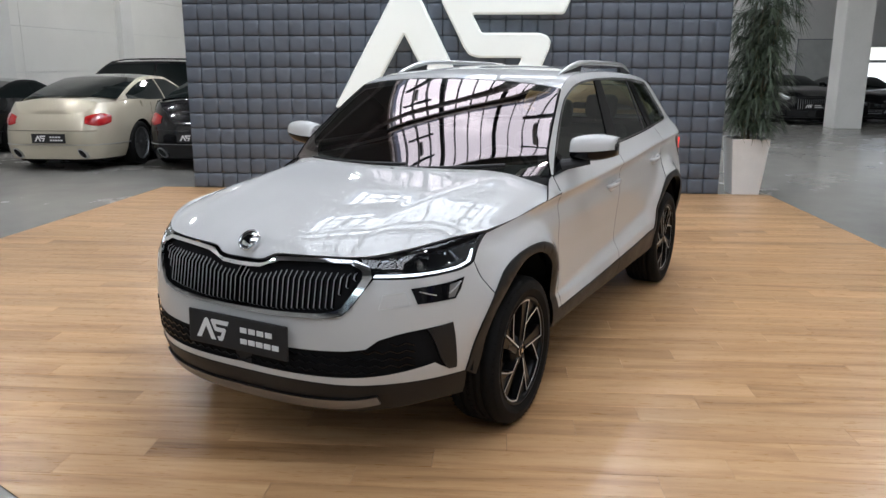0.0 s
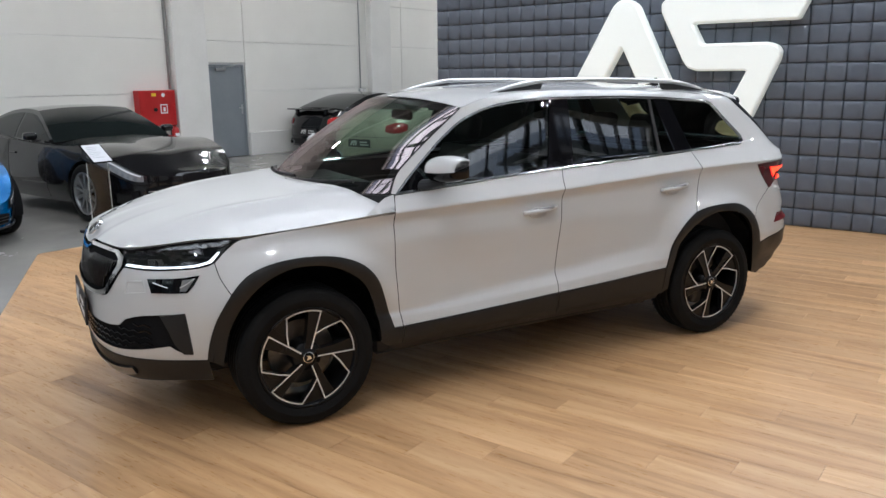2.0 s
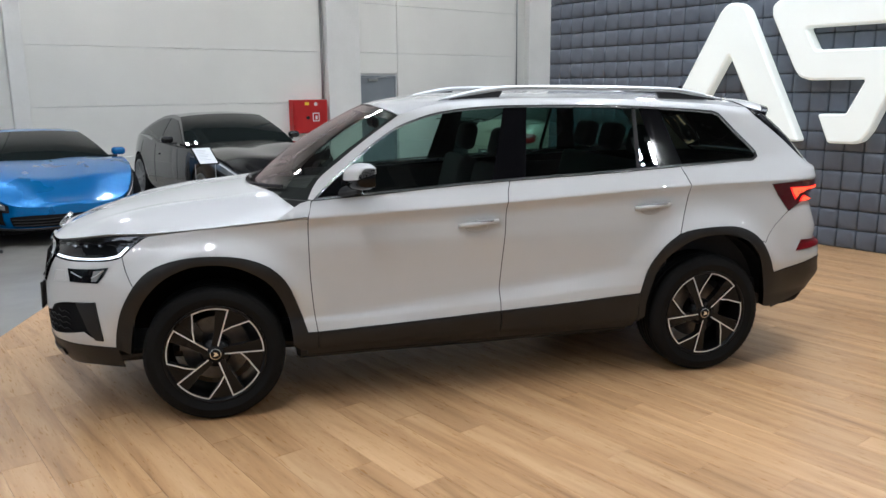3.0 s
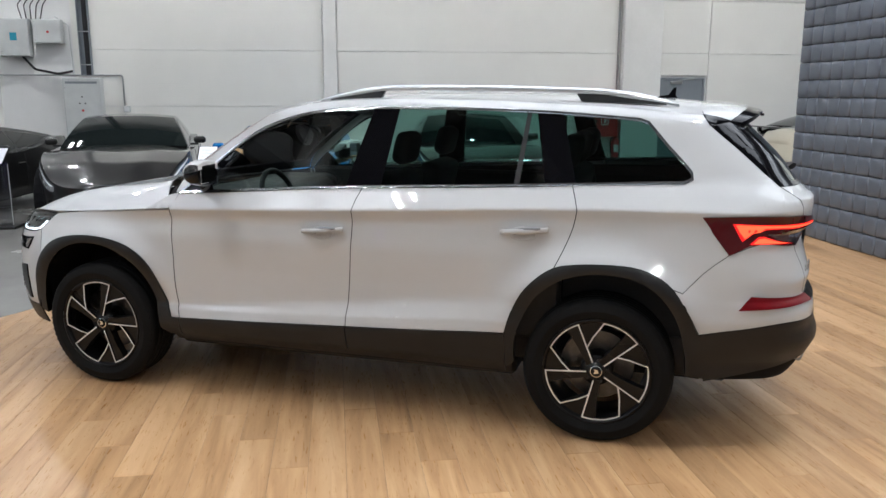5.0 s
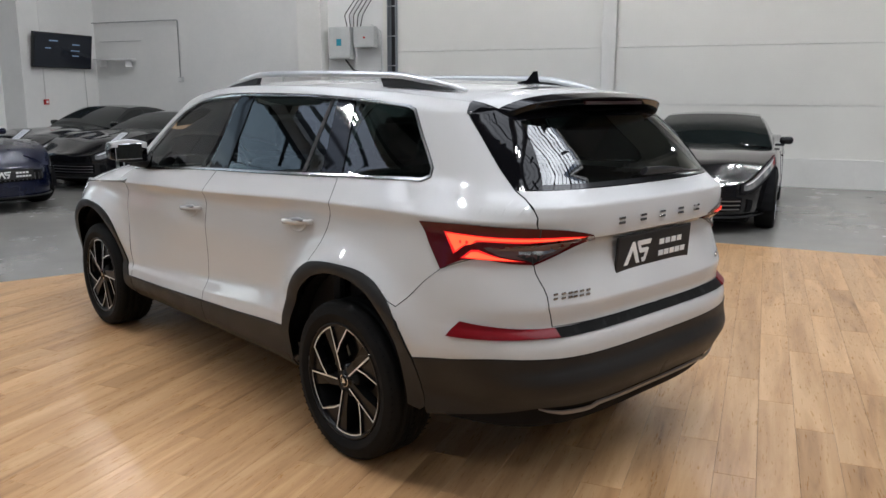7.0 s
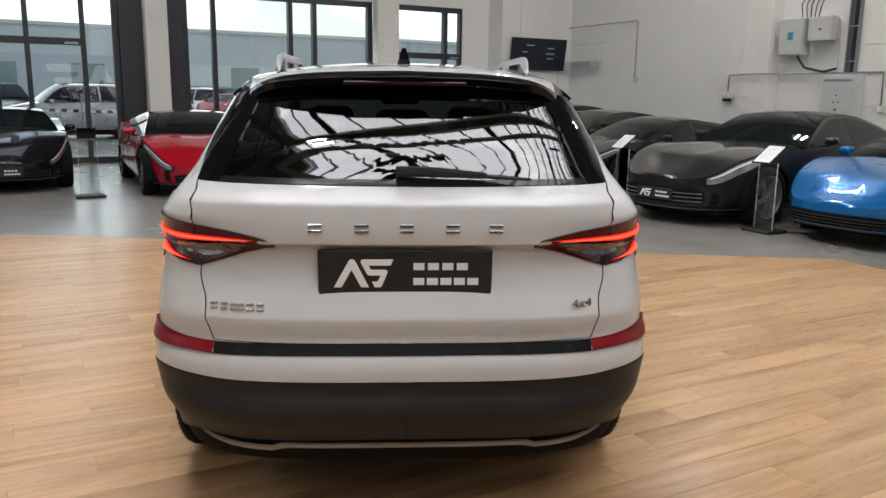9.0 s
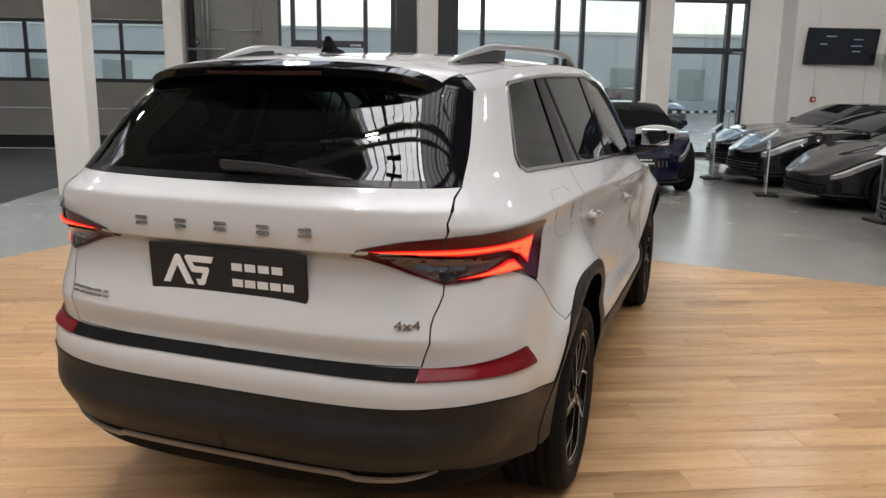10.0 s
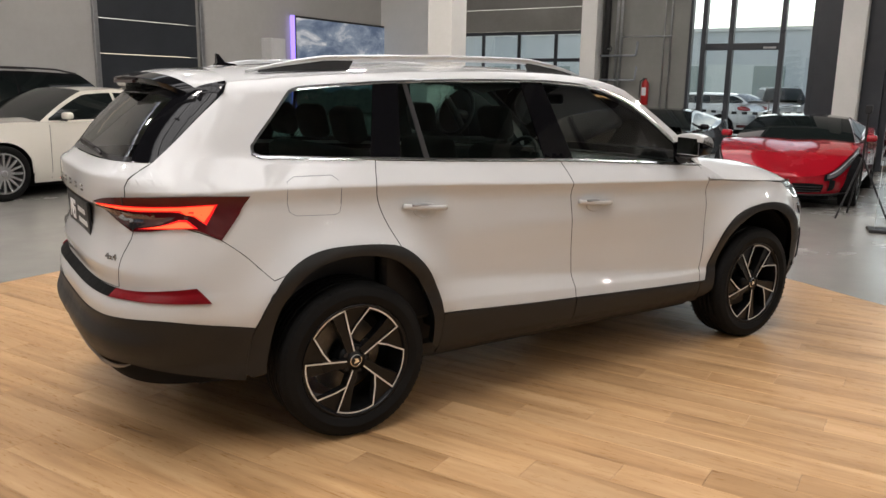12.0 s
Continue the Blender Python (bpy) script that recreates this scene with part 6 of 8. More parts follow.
advert_plate(CAR, Matrix.Translation((2.33, 0, 0.572)) @ Euler((0, radians(-2), 0)).to_matrix().to_4x4(), "black advertising plate in the plate holder", 0.54, 0.148)
advert_plate(tailgate, Matrix.Translation((-2.336, 0, 0.957)) @ Euler((0, radians(3), radians(180))).to_matrix().to_4x4(), "black advertising plate in the plate holder", 0.54, 0.15)

# fuel flap joint on the right
bm = bmesh.new()
flap = [(-1.674, 1.115), (-1.668, 1.145), (-1.634, 1.163), (-1.47, 1.163), (-1.446, 1.145), (-1.44, 1.11), (-1.438, 1.04), (-1.446, 1.01), (-1.47, 1.0), (-1.64, 1.006), (-1.668, 1.024), (-1.674, 1.06)]
tube(bm, [(x, -half_width(x, z) + 0.0006, z) for x, z in flap], 0.0017, 5, closed=True)
part("fuel_flap_joint", bm, DOOR_GREY, CAR, "fine joint of the fuel flap")

# underside, wheel houses, exhaust
bm = bmesh.new()
box(bm, -2.0, 2.05, -0.55, 0.55, 0.24, 0.3, bevel=0.02)
box(bm, -0.98, 0.98, -0.74, 0.74, 0.235, 0.33, bevel=0.02)
part("underbody", bm, BLACK_PLASTIC, CAR, "dark underbody")
for hx in (HUB_X, -HUB_X):
    for sgn in (1, -1):
        bm = bmesh.new()
        pr = []
        for k in range(21):
            t = math.pi * (0.03 + 0.94 * k / 20)
            pr.append((hx + 0.455 * math.cos(t), HUB_Z + 0.01 + 0.475 * math.sin(t)))
        lo = [bm.verts.new((x, sgn * 0.5, z)) for x, z in pr]
        hi = [bm.verts.new((x, sgn * 0.86, z)) for x, z in pr]
        for i in range(20):
            bm.faces.new((lo[i], lo[i + 1], hi[i + 1], hi[i]))
        bm.faces.new(lo)
        part("wheel_house", bm, BACKING, CAR, "black felt wheel house")


# wheels
def wheel(m, turn):
    w = part("wheel", a_tube([(0, -0.1, 0), (0, 0.06, 0)], 0.07, 20), RIM_BLACK, CAR, "two-tone five-blade alloy wheel")
    w.matrix_local = m
    bm = bmesh.new()
    R, rr = TYRE_R, 0.247
    prof = [(rr, -0.1), (0.262, -0.112), (0.295, -0.12), (0.325, -0.119), (0.341, -0.108), (R - 0.001, -0.088)]
    for y in (-0.055, -0.018, 0.018, 0.055):
        prof += [(R, y - 0.006), (R - 0.007, y - 0.004), (R - 0.007, y + 0.004), (R, y + 0.006)]
    prof += [(R - 0.001, 0.088), (0.341, 0.108), (0.325, 0.119), (0.3, 0.1205), (0.296, 0.1225), (0.292, 0.1205), (0.268, 0.115), (0.262, 0.112), (rr, 0.1)]
    lathe(bm, prof, 72)
    bmesh.ops.recalc_face_normals(bm, faces=bm.faces[:])
    ty = part("tyre", bm, RUBBER, w, "black road tyre", smooth=True)
    bm = bmesh.new()
    for k in range(64):
        for y, sg in ((0.1, 1), (-0.1, -1), (0.0, 1)):
            a = 2 * math.pi * (k + (0.5 if y == 0 else 0)) / 64
            half = 0.016 if y else 0.012
            r0 = R - (0.006 if y else 0.0) - (0.004 if y else 0)
            vs = []
            for da, yy, r in ((-0.012, y - half, r0), (0.012, y - half, r0), (0.03, y + half, r0 - (0.006 if y else 0)), (0.006, y + half, r0 - (0.006 if y else 0))):
                vs.append(bm.verts.new(((r + 0.002) * math.cos(a + da), yy, (r + 0.002) * math.sin(a + da))))
            bm.faces.new(vs)
    tagged(part("tread", bm, BACKING, ty), kind="stuff")
    bm = bmesh.new()
    lathe(bm, [(0.252, 0.104), (0.2565, 0.108), (0.2565, 0.113), (0.248, 0.114), (0.243, 0.104), (0.236, 0.09), (0.225, 0.02), (0.222, -0.09), (0.236, -0.1), (0.25, -0.1)], 64)
    bmesh.ops.recalc_face_normals(bm, faces=bm.faces[:])
    part("rim", bm, RIM_BLACK, w, "dark alloy rim barrel", smooth=True)
    pol = lambda r, a: (-r * math.cos(radians(a)), r * math.sin(radians(a)))

    def arc(r, a0, a1, n=6):
        return [(r, a0 + (a1 - a0) * i / n) for i in range(n + 1)]

    def plate_of(outline, y0, y1):
        bm = bmesh.new()
        fs = prism(bm, [pol(r, a) for r, a in outline], y0, y1, "y")
        return bm
    for k in range(5):
        o = 72 * k + turn
        part("spoke", plate_of([(0.045, o - 6), (0.242, o)] + arc(0.242, o + 2, o + 15, 3) + [(0.14, o + 17), (0.05, o + 38)], 0.05, 0.097), RIM_BLACK, w, "dark spoke with bright machined edges" if k == 0 else "")
        part("blade", plate_of([(0.12, o + 71)] + arc(0.242, o + 43, o + 71, 5), 0.066, 0.094), RIM_BLACK, w)
        bm = bmesh.new()
        line = [(0.046, o)] + [(0.046 + 0.193 * i / 3, o) for i in (1, 2, 3)] + arc(0.239, o, o + 43, 8)[1:] + [(0.204, o + 48), (0.166, o + 57), (0.124, o + 71)]
        P = [Vector(pol(r, a)) for r, a in line]
        half = 0.0034
        rows = []
        for i, p in enumerate(P):
            d = (P[min(i + 1, len(P) - 1)] - P[max(i - 1, 0)]).normalized()
            if 0 < i < len(P) - 1:
                d1, d2 = (p - P[i - 1]).normalized(), (P[i + 1] - p).normalized()
                d = (d1 + d2).normalized()
                h = half / max(0.45, d.dot(d1))
            else:
                h = half
            nrm = Vector((-d.y, d.x)) * h
            rows.append([bm.verts.new((q.x, y, q.y)) for q, y in ((p - nrm, 0.07), (p - nrm, 0.1045), (p + nrm, 0.1045), (p + nrm, 0.07))])
        for r_, q_ in zip(rows, rows[1:]):
            for j in range(3):
                bm.faces.new((r_[j], r_[j + 1], q_[j + 1], q_[j])).material_index = 0 if j == 1 else 1
        for end in (rows[0], rows[-1][::-1]):
            bm.faces.new(end).material_index = 1
        bmesh.ops.recalc_face_normals(bm, faces=bm.faces[:])
        part("machined_edge", bm, [MACHINED, RIM_BLACK], w, "bright machined edge" if k == 0 else "")
    bm = bmesh.new()
    lathe(bm, [(0.0001, 0.1), (0.03, 0.1), (0.034, 0.096), (0.07, 0.088), (0.078, 0.07), (0.08, -0.05)], 32)
    bmesh.ops.recalc_face_normals(bm, faces=bm.faces[:])
    part("hub", bm, RIM_BLACK, w, smooth=True)
    bm = bmesh.new()
    lathe(bm, [(0.0001, 0.105), (0.021, 0.104), (0.026, 0.101), (0.028, 0.097)], 24)
    bmesh.ops.recalc_face_normals(bm, faces=bm.faces[:])
    part("hub_cap", bm, GLOSS_BLACK, w, "black hub cap", smooth=True)
    bm = bmesh.new()
    lathe(bm, [(0.0265, 0.1005), (0.0285, 0.1025), (0.0255, 0.1035)], 24)
    prism(bm, [(-0.014, -0.006), (0.012, -0.012), (0.004, 0.003), (0.012, 0.012), (-0.006, 0.009)], 0.1045, 0.1065, "y")
    part("cap_relief", bm, CHROME, w, "bright ring and relief of the cap")
    for k in range(5):
        a = radians(72 * k + 30)
        part("lug_bolt", a_tube([(0.054 * math.cos(a), 0.07, 0.054 * math.sin(a)), (0.054 * math.cos(a), 0.094, 0.054 * math.sin(a))], 0.0095, 6), BLACK_PLASTIC, w)
    bm = bmesh.new()
    lathe(bm, [(0.07, -0.01), (0.168, -0.01), (0.17, -0.014), (0.17, -0.034), (0.07, -0.034)], 40)
    bmesh.ops.recalc_face_normals(bm, faces=bm.faces[:])
    part("brake_disc", bm, IRON, w, "bare iron brake disc")
    bm = bmesh.new()
    a0 = 150
    pts = arc(0.18, a0 - 28, a0 + 28, 8) + arc(0.105, a0 + 24, a0 - 24, 8)
    prism(bm, [pol(r, a) for r, a in pts], -0.05, 0.02, "y")
    bmesh.ops.recalc_face_normals(bm, faces=bm.faces[:])
    part("brake_caliper", bm, IRON, w, "grey brake caliper")
    return w


wheel(Matrix.Translation((HUB_X, 0.787, HUB_Z)), 0)
wheel(Matrix.Translation((-HUB_X, 0.787, HUB_Z)), 40)
wheel(pose(HUB_X, -0.787, HUB_Z, 0, 0, 180), 51)
wheel(pose(-HUB_X, -0.787, HUB_Z, 0, 0, 180), 31)


# cabin
def seat(x, y, w, tall=True):
    bm = bmesh.new()
    box(bm, x - 0.26, x + 0.26, y - w / 2, y + w / 2, 0.58, 0.76, bevel=0.06, segments=3)
    s_ = part("seat", bm, FABRIC, CAR, "black fabric seat", smooth=True)
    bm = bmesh.new()
    box(bm, -0.07, 0.07, -w / 2, w / 2, 0.0, 0.56, bevel=0.05, segments=3)
    b = part("backrest", bm, FABRIC, s_, smooth=True)
    b.matrix_local = pose(x - 0.24, y, 0.68, 0, -14, 0)
    for hy in ((0,) if w < 0.7 else (-w * 0.33, 0, w * 0.33)):
        bm = bmesh.new()
        box(bm, -0.05, 0.05, -0.12, 0.12, 0.6, 0.78, bevel=0.045, segments=3)
        h = part("headrest", bm, FABRIC, s_, smooth=True)
        h.matrix_local = pose(x - 0.24, y + hy, 0.68, 0, -14, 0)
    return s_


seat(0.12, 0.38, 0.5)
seat(0.12, -0.38, 0.5)
seat(-0.78, 0.0, 1.24)
bm = bmesh.new()
box(bm, 0.62, 1.08, -0.74, 0.74, 0.8, 1.085, bevel=0.07, segments=3)
part("dashboard", bm, BLACK_PLASTIC, CAR, "black dashboard", smooth=True)
bm = bmesh.new()
ringp = [(0.5 + 0.06 * math.cos(t), 0.38 + 0.18 * math.sin(t), 1.03 + 0.17 * math.cos(t)) for t in (2 * math.pi * k / 28 for k in range(28))]
tube(bm, ringp, 0.016, 8, closed=True)
tube(bm, [(0.5, 0.21, 1.03), (0.52, 0.38, 1.02), (0.5, 0.55, 1.03)], 0.016, 6)
tube(bm, [(0.52, 0.38, 1.02), (0.7, 0.38, 0.96)], 0.03, 8)
part("steering_wheel", bm, BLACK_PLASTIC, CAR, "black steering wheel", smooth=True)
bm = bmesh.new()
box(bm, 0.4, 0.44, -0.12, 0.12, 1.44, 1.5, bevel=0.012)
part("cabin_mirror", bm, BLACK_PLASTIC, CAR, "black interior mirror")
bm = bmesh.new()
box(bm, -1.9, 0.9, -0.72, 0.72, 0.33, 0.5)
box(bm, -1.85, -1.2, -0.7, 0.7, 0.5, 1.0)
part("cabin_floor", bm, FABRIC, CAR, "black cabin floor and boot")
for sgn in (1, -1):
    bm = bmesh.new()
    box(bm, -1.2, 0.82, min(sgn * 0.72, sgn * 0.78), max(sgn * 0.72, sgn * 0.78), 0.45, 1.13, bevel=0.02)
    part("door_lining", bm, BLACK_PLASTIC, CAR, "black door lining")
patch("headlining", lambda u, v: roof_point(u, v) * 1.0 - Vector((0.0, 0, 0.035)), 12, 12, LINER, CAR, "grey headlining")

CAR.matrix_world = pose(0, 0, 0, 0, 0, -24.5)


# ---- things along the walls ----
def bent(points, r=0.05, steps=4):
    """A line of points with its corners eased."""
    P = [Vector(p) for p in points]
    out = [P[0]]
    for a, p, b in zip(P, P[1:], P[2:]):
        u, w = (a - p), (b - p)
        k = min(r, u.length * 0.45, w.length * 0.45)
        p0, p1 = p + u.normalized() * k, p + w.normalized() * k
        for i in range(steps + 1):
            t = i / steps
            out.append((1 - t) ** 2 * p0 + 2 * t * (1 - t) * p + t * t * p1)
    out.append(P[-1])
    return out


S = SOUTH + 0.037
# grey door with frame, handle and closer
door = tagged(thing("door_1", "closed grey steel door with lever handle and closer", "door", m=pose(DX0, S - 0.06, 0)), kind="structure")
part("leaf", a_box(0.045, 0.935, 0.0, 0.05, 0.005, 1.945, bevel=0.004), DOOR_GREY, door)
for a, b in ((0.0, 0.043), (0.937, 0.98)):
    part("jamb", a_box(a, b, -0.04, 0.07, 0, 1.985, bevel=0.004), DOOR_GREY, door)
part("lintel", a_box(0.043, 0.937, -0.04, 0.07, 1.948, 1.985, bevel=0.004), DOOR_GREY, door)
part("closer", a_box(0.5, 0.76, 0.05, 0.1, 1.86, 1.92, bevel=0.008), STEEL, door, "silver door closer")
part("closer_arm", a_tube([(0.6, 0.09, 1.925), (0.4, 0.14, 1.96), (0.25, 0.08, 1.97)], 0.009, 6), STEEL, door)
bm = a_box(0.075, 0.115, 0.05, 0.058, 0.93, 1.13, bevel=0.003)
tube(bm, bent([(0.095, 0.05, 1.06), (0.095, 0.105, 1.06), (0.215, 0.105, 1.06)], 0.02), 0.011, 8)
part("door_handle", bm, STEEL, door, "steel lever handle on a plate")

# fire-hose box
hose = thing("fire_hose_box", "red steel fire-hose box with stickers on the wall", "fire-hose box", m=pose(-5.09, S, 0.79))
part("body", a_box(-0.405, 0.405, 0, 0.19, 0, 0.69, bevel=0.006), RED_PAINT, hose)
part("door", a_box(-0.385, 0.385, 0.19, 0.202, 0.02, 0.67, bevel=0.005), RED_PAINT, hose)
part("knob", a_tube([(0.08, 0.2, 0.32), (0.08, 0.235, 0.32)], 0.035, 16), BLACK_PLASTIC, hose)
part("sticker", a_box(0.04, 0.14, 0.202, 0.204, 0.58, 0.64), YELLOW, hose, "yellow sticker")
part("sticker", a_box(-0.2, -0.04, 0.202, 0.204, 0.24, 0.42), PAPER, hose, "white pictogram sticker")
part("sticker_sign", a_box(-0.18, -0.06, 0.2045, 0.206, 0.26, 0.4), RED_PAINT, hose)
part("sticker_flame", a_box(-0.15, -0.1, 0.2065, 0.208, 0.28, 0.36), PAPER, hose)
part("round_sticker", a_tube([(-0.12, 0.202, 0.6), (-0.12, 0.2045, 0.6)], 0.04, 16), PAPER, hose)


def extinguisher(x, y, z, yaw, h=0.5):
    e = thing("fire_extinguisher", "red fire extinguisher with black hose on the wall", "fire extinguisher", "fire extinguishers", pose(x, y, z, 0, 0, yaw))
    bm = bmesh.new()
    lathe(bm, [(0.0001, 0), (0.07, 0.0), (0.08, 0.02), (0.08, h * 0.78), (0.065, h * 0.87), (0.03, h * 0.92), (0.025, h * 0.96), (0.0001, h * 0.96)], 24, "z")
    bmesh.ops.recalc_face_normals(bm, faces=bm.faces[:])
    part("cylinder", bm, RED_PAINT, e, smooth=True)
    bm = a_box(-0.015, 0.015, -0.07, 0.06, h * 0.95, h, bevel=0.005)
    tube(bm, [(0, 0.02, h * 0.96), (0.05, 0.03, h)], 0.012, 8)
    part("valve", bm, BLACK_PLASTIC, e, "black valve and lever")
    part("hose", a_tube(bent([(0.03, 0, h * 0.96), (0.11, 0.02, h * 0.9), (0.11, 0.04, 0.15)], 0.06), 0.013, 8), BLACK_PLASTIC, e)
    part("label", a_box(-0.05, 0.05, 0.07, 0.083, h * 0.35, h * 0.65, bevel=0.004), PAPER, e, "pale printed label")
    part("bracket", a_box(-0.05, 0.05, -0.12, -0.075, h * 0.3, h * 0.6), STEEL, e)
    return e


extinguisher(-5.47, S + 0.13, 0.3, 0)
extinguisher(13.66, 3.55, 1.2, 90, 0.6)


def pipe(points, r, label, material=None, name="conduit", group="conduits"):
    return tagged(part(name, a_tube(bent(points), r, 8), material or STEEL, smooth=True), label, "conduit", group)


pipe([(-5.5, S + 0.02, 1.5), (-5.5, S + 0.02, CEIL - 0.1)], 0.022, "grey upright conduit beside the column")
pipe([(-11.2, S + 0.02, 1.4), (-11.2, S + 0.02, 5.2)], 0.016, "grey upright conduit above the sockets")
pipe([(7.6, S + 0.02, 1.66), (7.6, S + 0.02, 2.0), (7.1, S + 0.02, 2.0), (7.08, S + 0.31, 2.0), (6.42, S + 0.31, 2.0), (6.4, S + 0.02, 2.0), (4.24, S + 0.02, 2.0), (4.24, S + 0.02, 1.42)], 0.014, "thin grey conduit bent along the wall")
pipe([(13.1, S + 0.05, 3.3), (10.45, S + 0.05, 3.3), (10.45, S + 0.05, 1.95)], 0.014, "thin grey conduit bent down the wall")
pipe([(12.9, S + 0.02, 2.85), (11.6, S + 0.02, 2.85)], 0.006, "thin grey cable along the wall")
pipe([(5.1, S + 0.1, 2.07), (5.35, S + 0.11, 2.02), (5.75, S + 0.12, 2.1), (5.95, S + 0.1, 2.33)], 0.022, "thick black cable looping under the switch box", BLACK_PLASTIC, "cable", "cables")
pipe([(5.1, S + 0.06, 2.0), (5.12, S + 0.06, 2.9), (5.35, S + 0.06, 3.05)], 0.009, "grey cable beside the switch box", CABINET_GREY, "cable", "cables")
for k in range(5):
    x = 5.6 + 0.08 * k
    pipe([(x, S + 0.06, 3.0), (x + 0.03 * (k - 2), S + 0.06, 3.25), (x - 0.3 + 0.02 * k, S + 0.05, 3.6), (x - 0.3, S + 0.05, 5.2)], 0.01, "dark cable rising from the switch box", BLACK_PLASTIC, "cable", "cables")

# trunking up the wall
trunk = thing("cable_trunking", "dark open cable trunking rising up the wall", "cable trunking", m=pose(4.86, S, 2.0))
part("tray", a_box(-0.09, 0.09, 0, 0.02, 0, 5.5), DOOR_GREY, trunk)
for x in (-0.1, 0.085):
    part("side_rail", a_box(x, x + 0.015, 0, 0.09, 0, 5.5), DOOR_GREY, trunk)
part("cable_bundle", a_tube([(-0.03, 0.05, 0), (-0.03, 0.05, 5.5)], 0.045, 8), BLACK_PLASTIC, trunk)
clip = None
for k in range(9):
    if clip is None:
        clip = part("clip", a_box(-0.1, 0.1, 0.09, 0.1, 0.18, 0.2), STEEL, trunk)
    else:
        again(clip, 0, 0, 0.6 * k)


def switch_box(x0, x1, z0, z1, d, label, lamp_at=None):
    b = thing("switch_box", label, "switch box", "switch boxes", pose((x0 + x1) / 2, S, z0))
    w, h = (x1 - x0) / 2, z1 - z0
    part("body", a_box(-w, w, 0, d, 0, h, bevel=0.008, segments=2), CABINET_GREY, b)
    part("lid", a_box(-w + 0.012, w - 0.012, d, d + 0.012, 0.012, h - 0.012, bevel=0.005), CABINET_GREY, b)
    for z in (0.12 * h, 0.88 * h):
        part("screw", a_tube([(w - 0.04, d + 0.01, z), (w - 0.04, d + 0.016, z)], 0.012, 8), STEEL, b)
    if lamp_at:
        part("switch_knob", a_tube([(lamp_at[0], d + 0.01, lamp_at[1]), (lamp_at[0], d + 0.03, lamp_at[1])], 0.022, 12), RED_PAINT, b)
    return b


BLUE_MARK = shader("blue_green_mark", (0.03, 0.3, 0.42), 0.4)
b1 = switch_box(5.79, 6.3, 2.33, 3.0, 0.2, "large light grey switch box with a sticker")
part("sticker", a_box(-0.06, 0.06, 0.212, 0.214, 0.28, 0.42), BLUE_MARK, b1, "blue-green sticker")
switch_box(5.23, 5.72, 2.57, 3.0, 0.16, "small light grey switch box with red switch", (-0.02, 0.2))
cab = switch_box(4.6, 5.26, 0.4, 1.95, 0.24, "tall light grey control cabinet with lamps and knob", (0.0, 0.95))
for x, z in ((-0.05, 1.08), (0.05, 1.08), (0, 1.2)):
    part("signal_lamp", a_tube([(x, 0.25, z), (x, 0.262, z)], 0.014, 10), BLACK_PLASTIC, cab)
part("vent_strip", a_box(-0.28, 0.28, 0.252, 0.256, 1.44, 1.48), DOOR_GREY, cab)


def socket(x, z, n=1):
    k = thing("socket", "light grey surface-mounted socket on the wall", "socket", "wall sockets", pose(x, S, z))
    w = 0.06 * n
    part("body", a_box(-w, w, 0, 0.06, -0.06, 0.06, bevel=0.008), CABINET_GREY, k)
    for i in range(n):
        cx = (i - (n - 1) / 2) * 0.12
        part("cover", a_box(cx - 0.045, cx + 0.045, 0.06, 0.075, -0.045, 0.04, bevel=0.006), WHITE_PAINT, k)
    return k


socket(4.2, 1.37)
hang = socket(7.6, 1.58, 2)
for i in (-0.09, -0.03, 0.03, 0.09):
    part("plug", a_tube([(i, 0.03, -0.06), (i, 0.04, -0.12)], 0.024, 8), BLACK_PLASTIC, hang)
hang = socket(-11.25, 1.35, 2)
for i in (-0.06, 0.06):
    part("plug", a_tube([(i, 0.03, -0.06), (i, 0.05, -0.12)], 0.03, 8), BLACK_PLASTIC, hang)
socket(10.45, 1.93)

ledge = thing("wall_shelf", "small white shelf on the wall", "shelf", m=pose(12.35, S, 2.4))
part("board", a_box(-0.55, 0.55, 0, 0.3, 0, 0.03, bevel=0.004), WHITE_PAINT, ledge)
for x in (-0.4, 0.4):
    part("bracket", a_box(x - 0.01, x + 0.01, 0, 0.22, -0.16, -0.001), WHITE_PAINT, ledge)

# monitor
SCREEN_BLACK = shader("dark_screen", (0.008, 0.012, 0.022), 0.12)
DIM_BLUE = glowing("dim_screen_mark", (0.2, 0.3, 0.45), 0.12)
tv = thing("monitor", "black monitor on a tilted wall mount, dark screen", "monitor", m=pose(13.12, -9.98, 2.6, 0, -8, 0))
part("casing", a_box(-0.16, -0.08, -0.84, 0.84, -0.4, 0.4, bevel=0.012, segments=2), BLACK_PLASTIC, tv)
part("screen", a_box(-0.164, -0.161, -0.82, 0.82, -0.37, 0.38), SCREEN_BLACK, tv, "dark glossy screen")
for y, z, w in ((0.3, 0.22, 0.12), (-0.35, 0.16, 0.11), (-0.33, 0.02, 0.13), (-0.34, -0.1, 0.1), (0.45, 0.05, 0.08)):
    part("screen_bar", a_box(-0.166, -0.1645, y - w, y + w, z - 0.012, z + 0.012), DIM_BLUE, tv)
part("wall_mount", a_box(-0.08, 0.02, -0.2, 0.2, -0.15, 0.15, bevel=0.01), BLACK_PLASTIC, tv)
pipe([(13.13, -10.7, 2.25), (13.13, -10.72, 1.2)], 0.006, "thin cable hanging below the monitor", CABINET_GREY, "cable", "cables")
alarm = thing("alarm_box", "small red alarm box on the wall", "alarm box", m=pose(13.14, -9.5, 1.4))
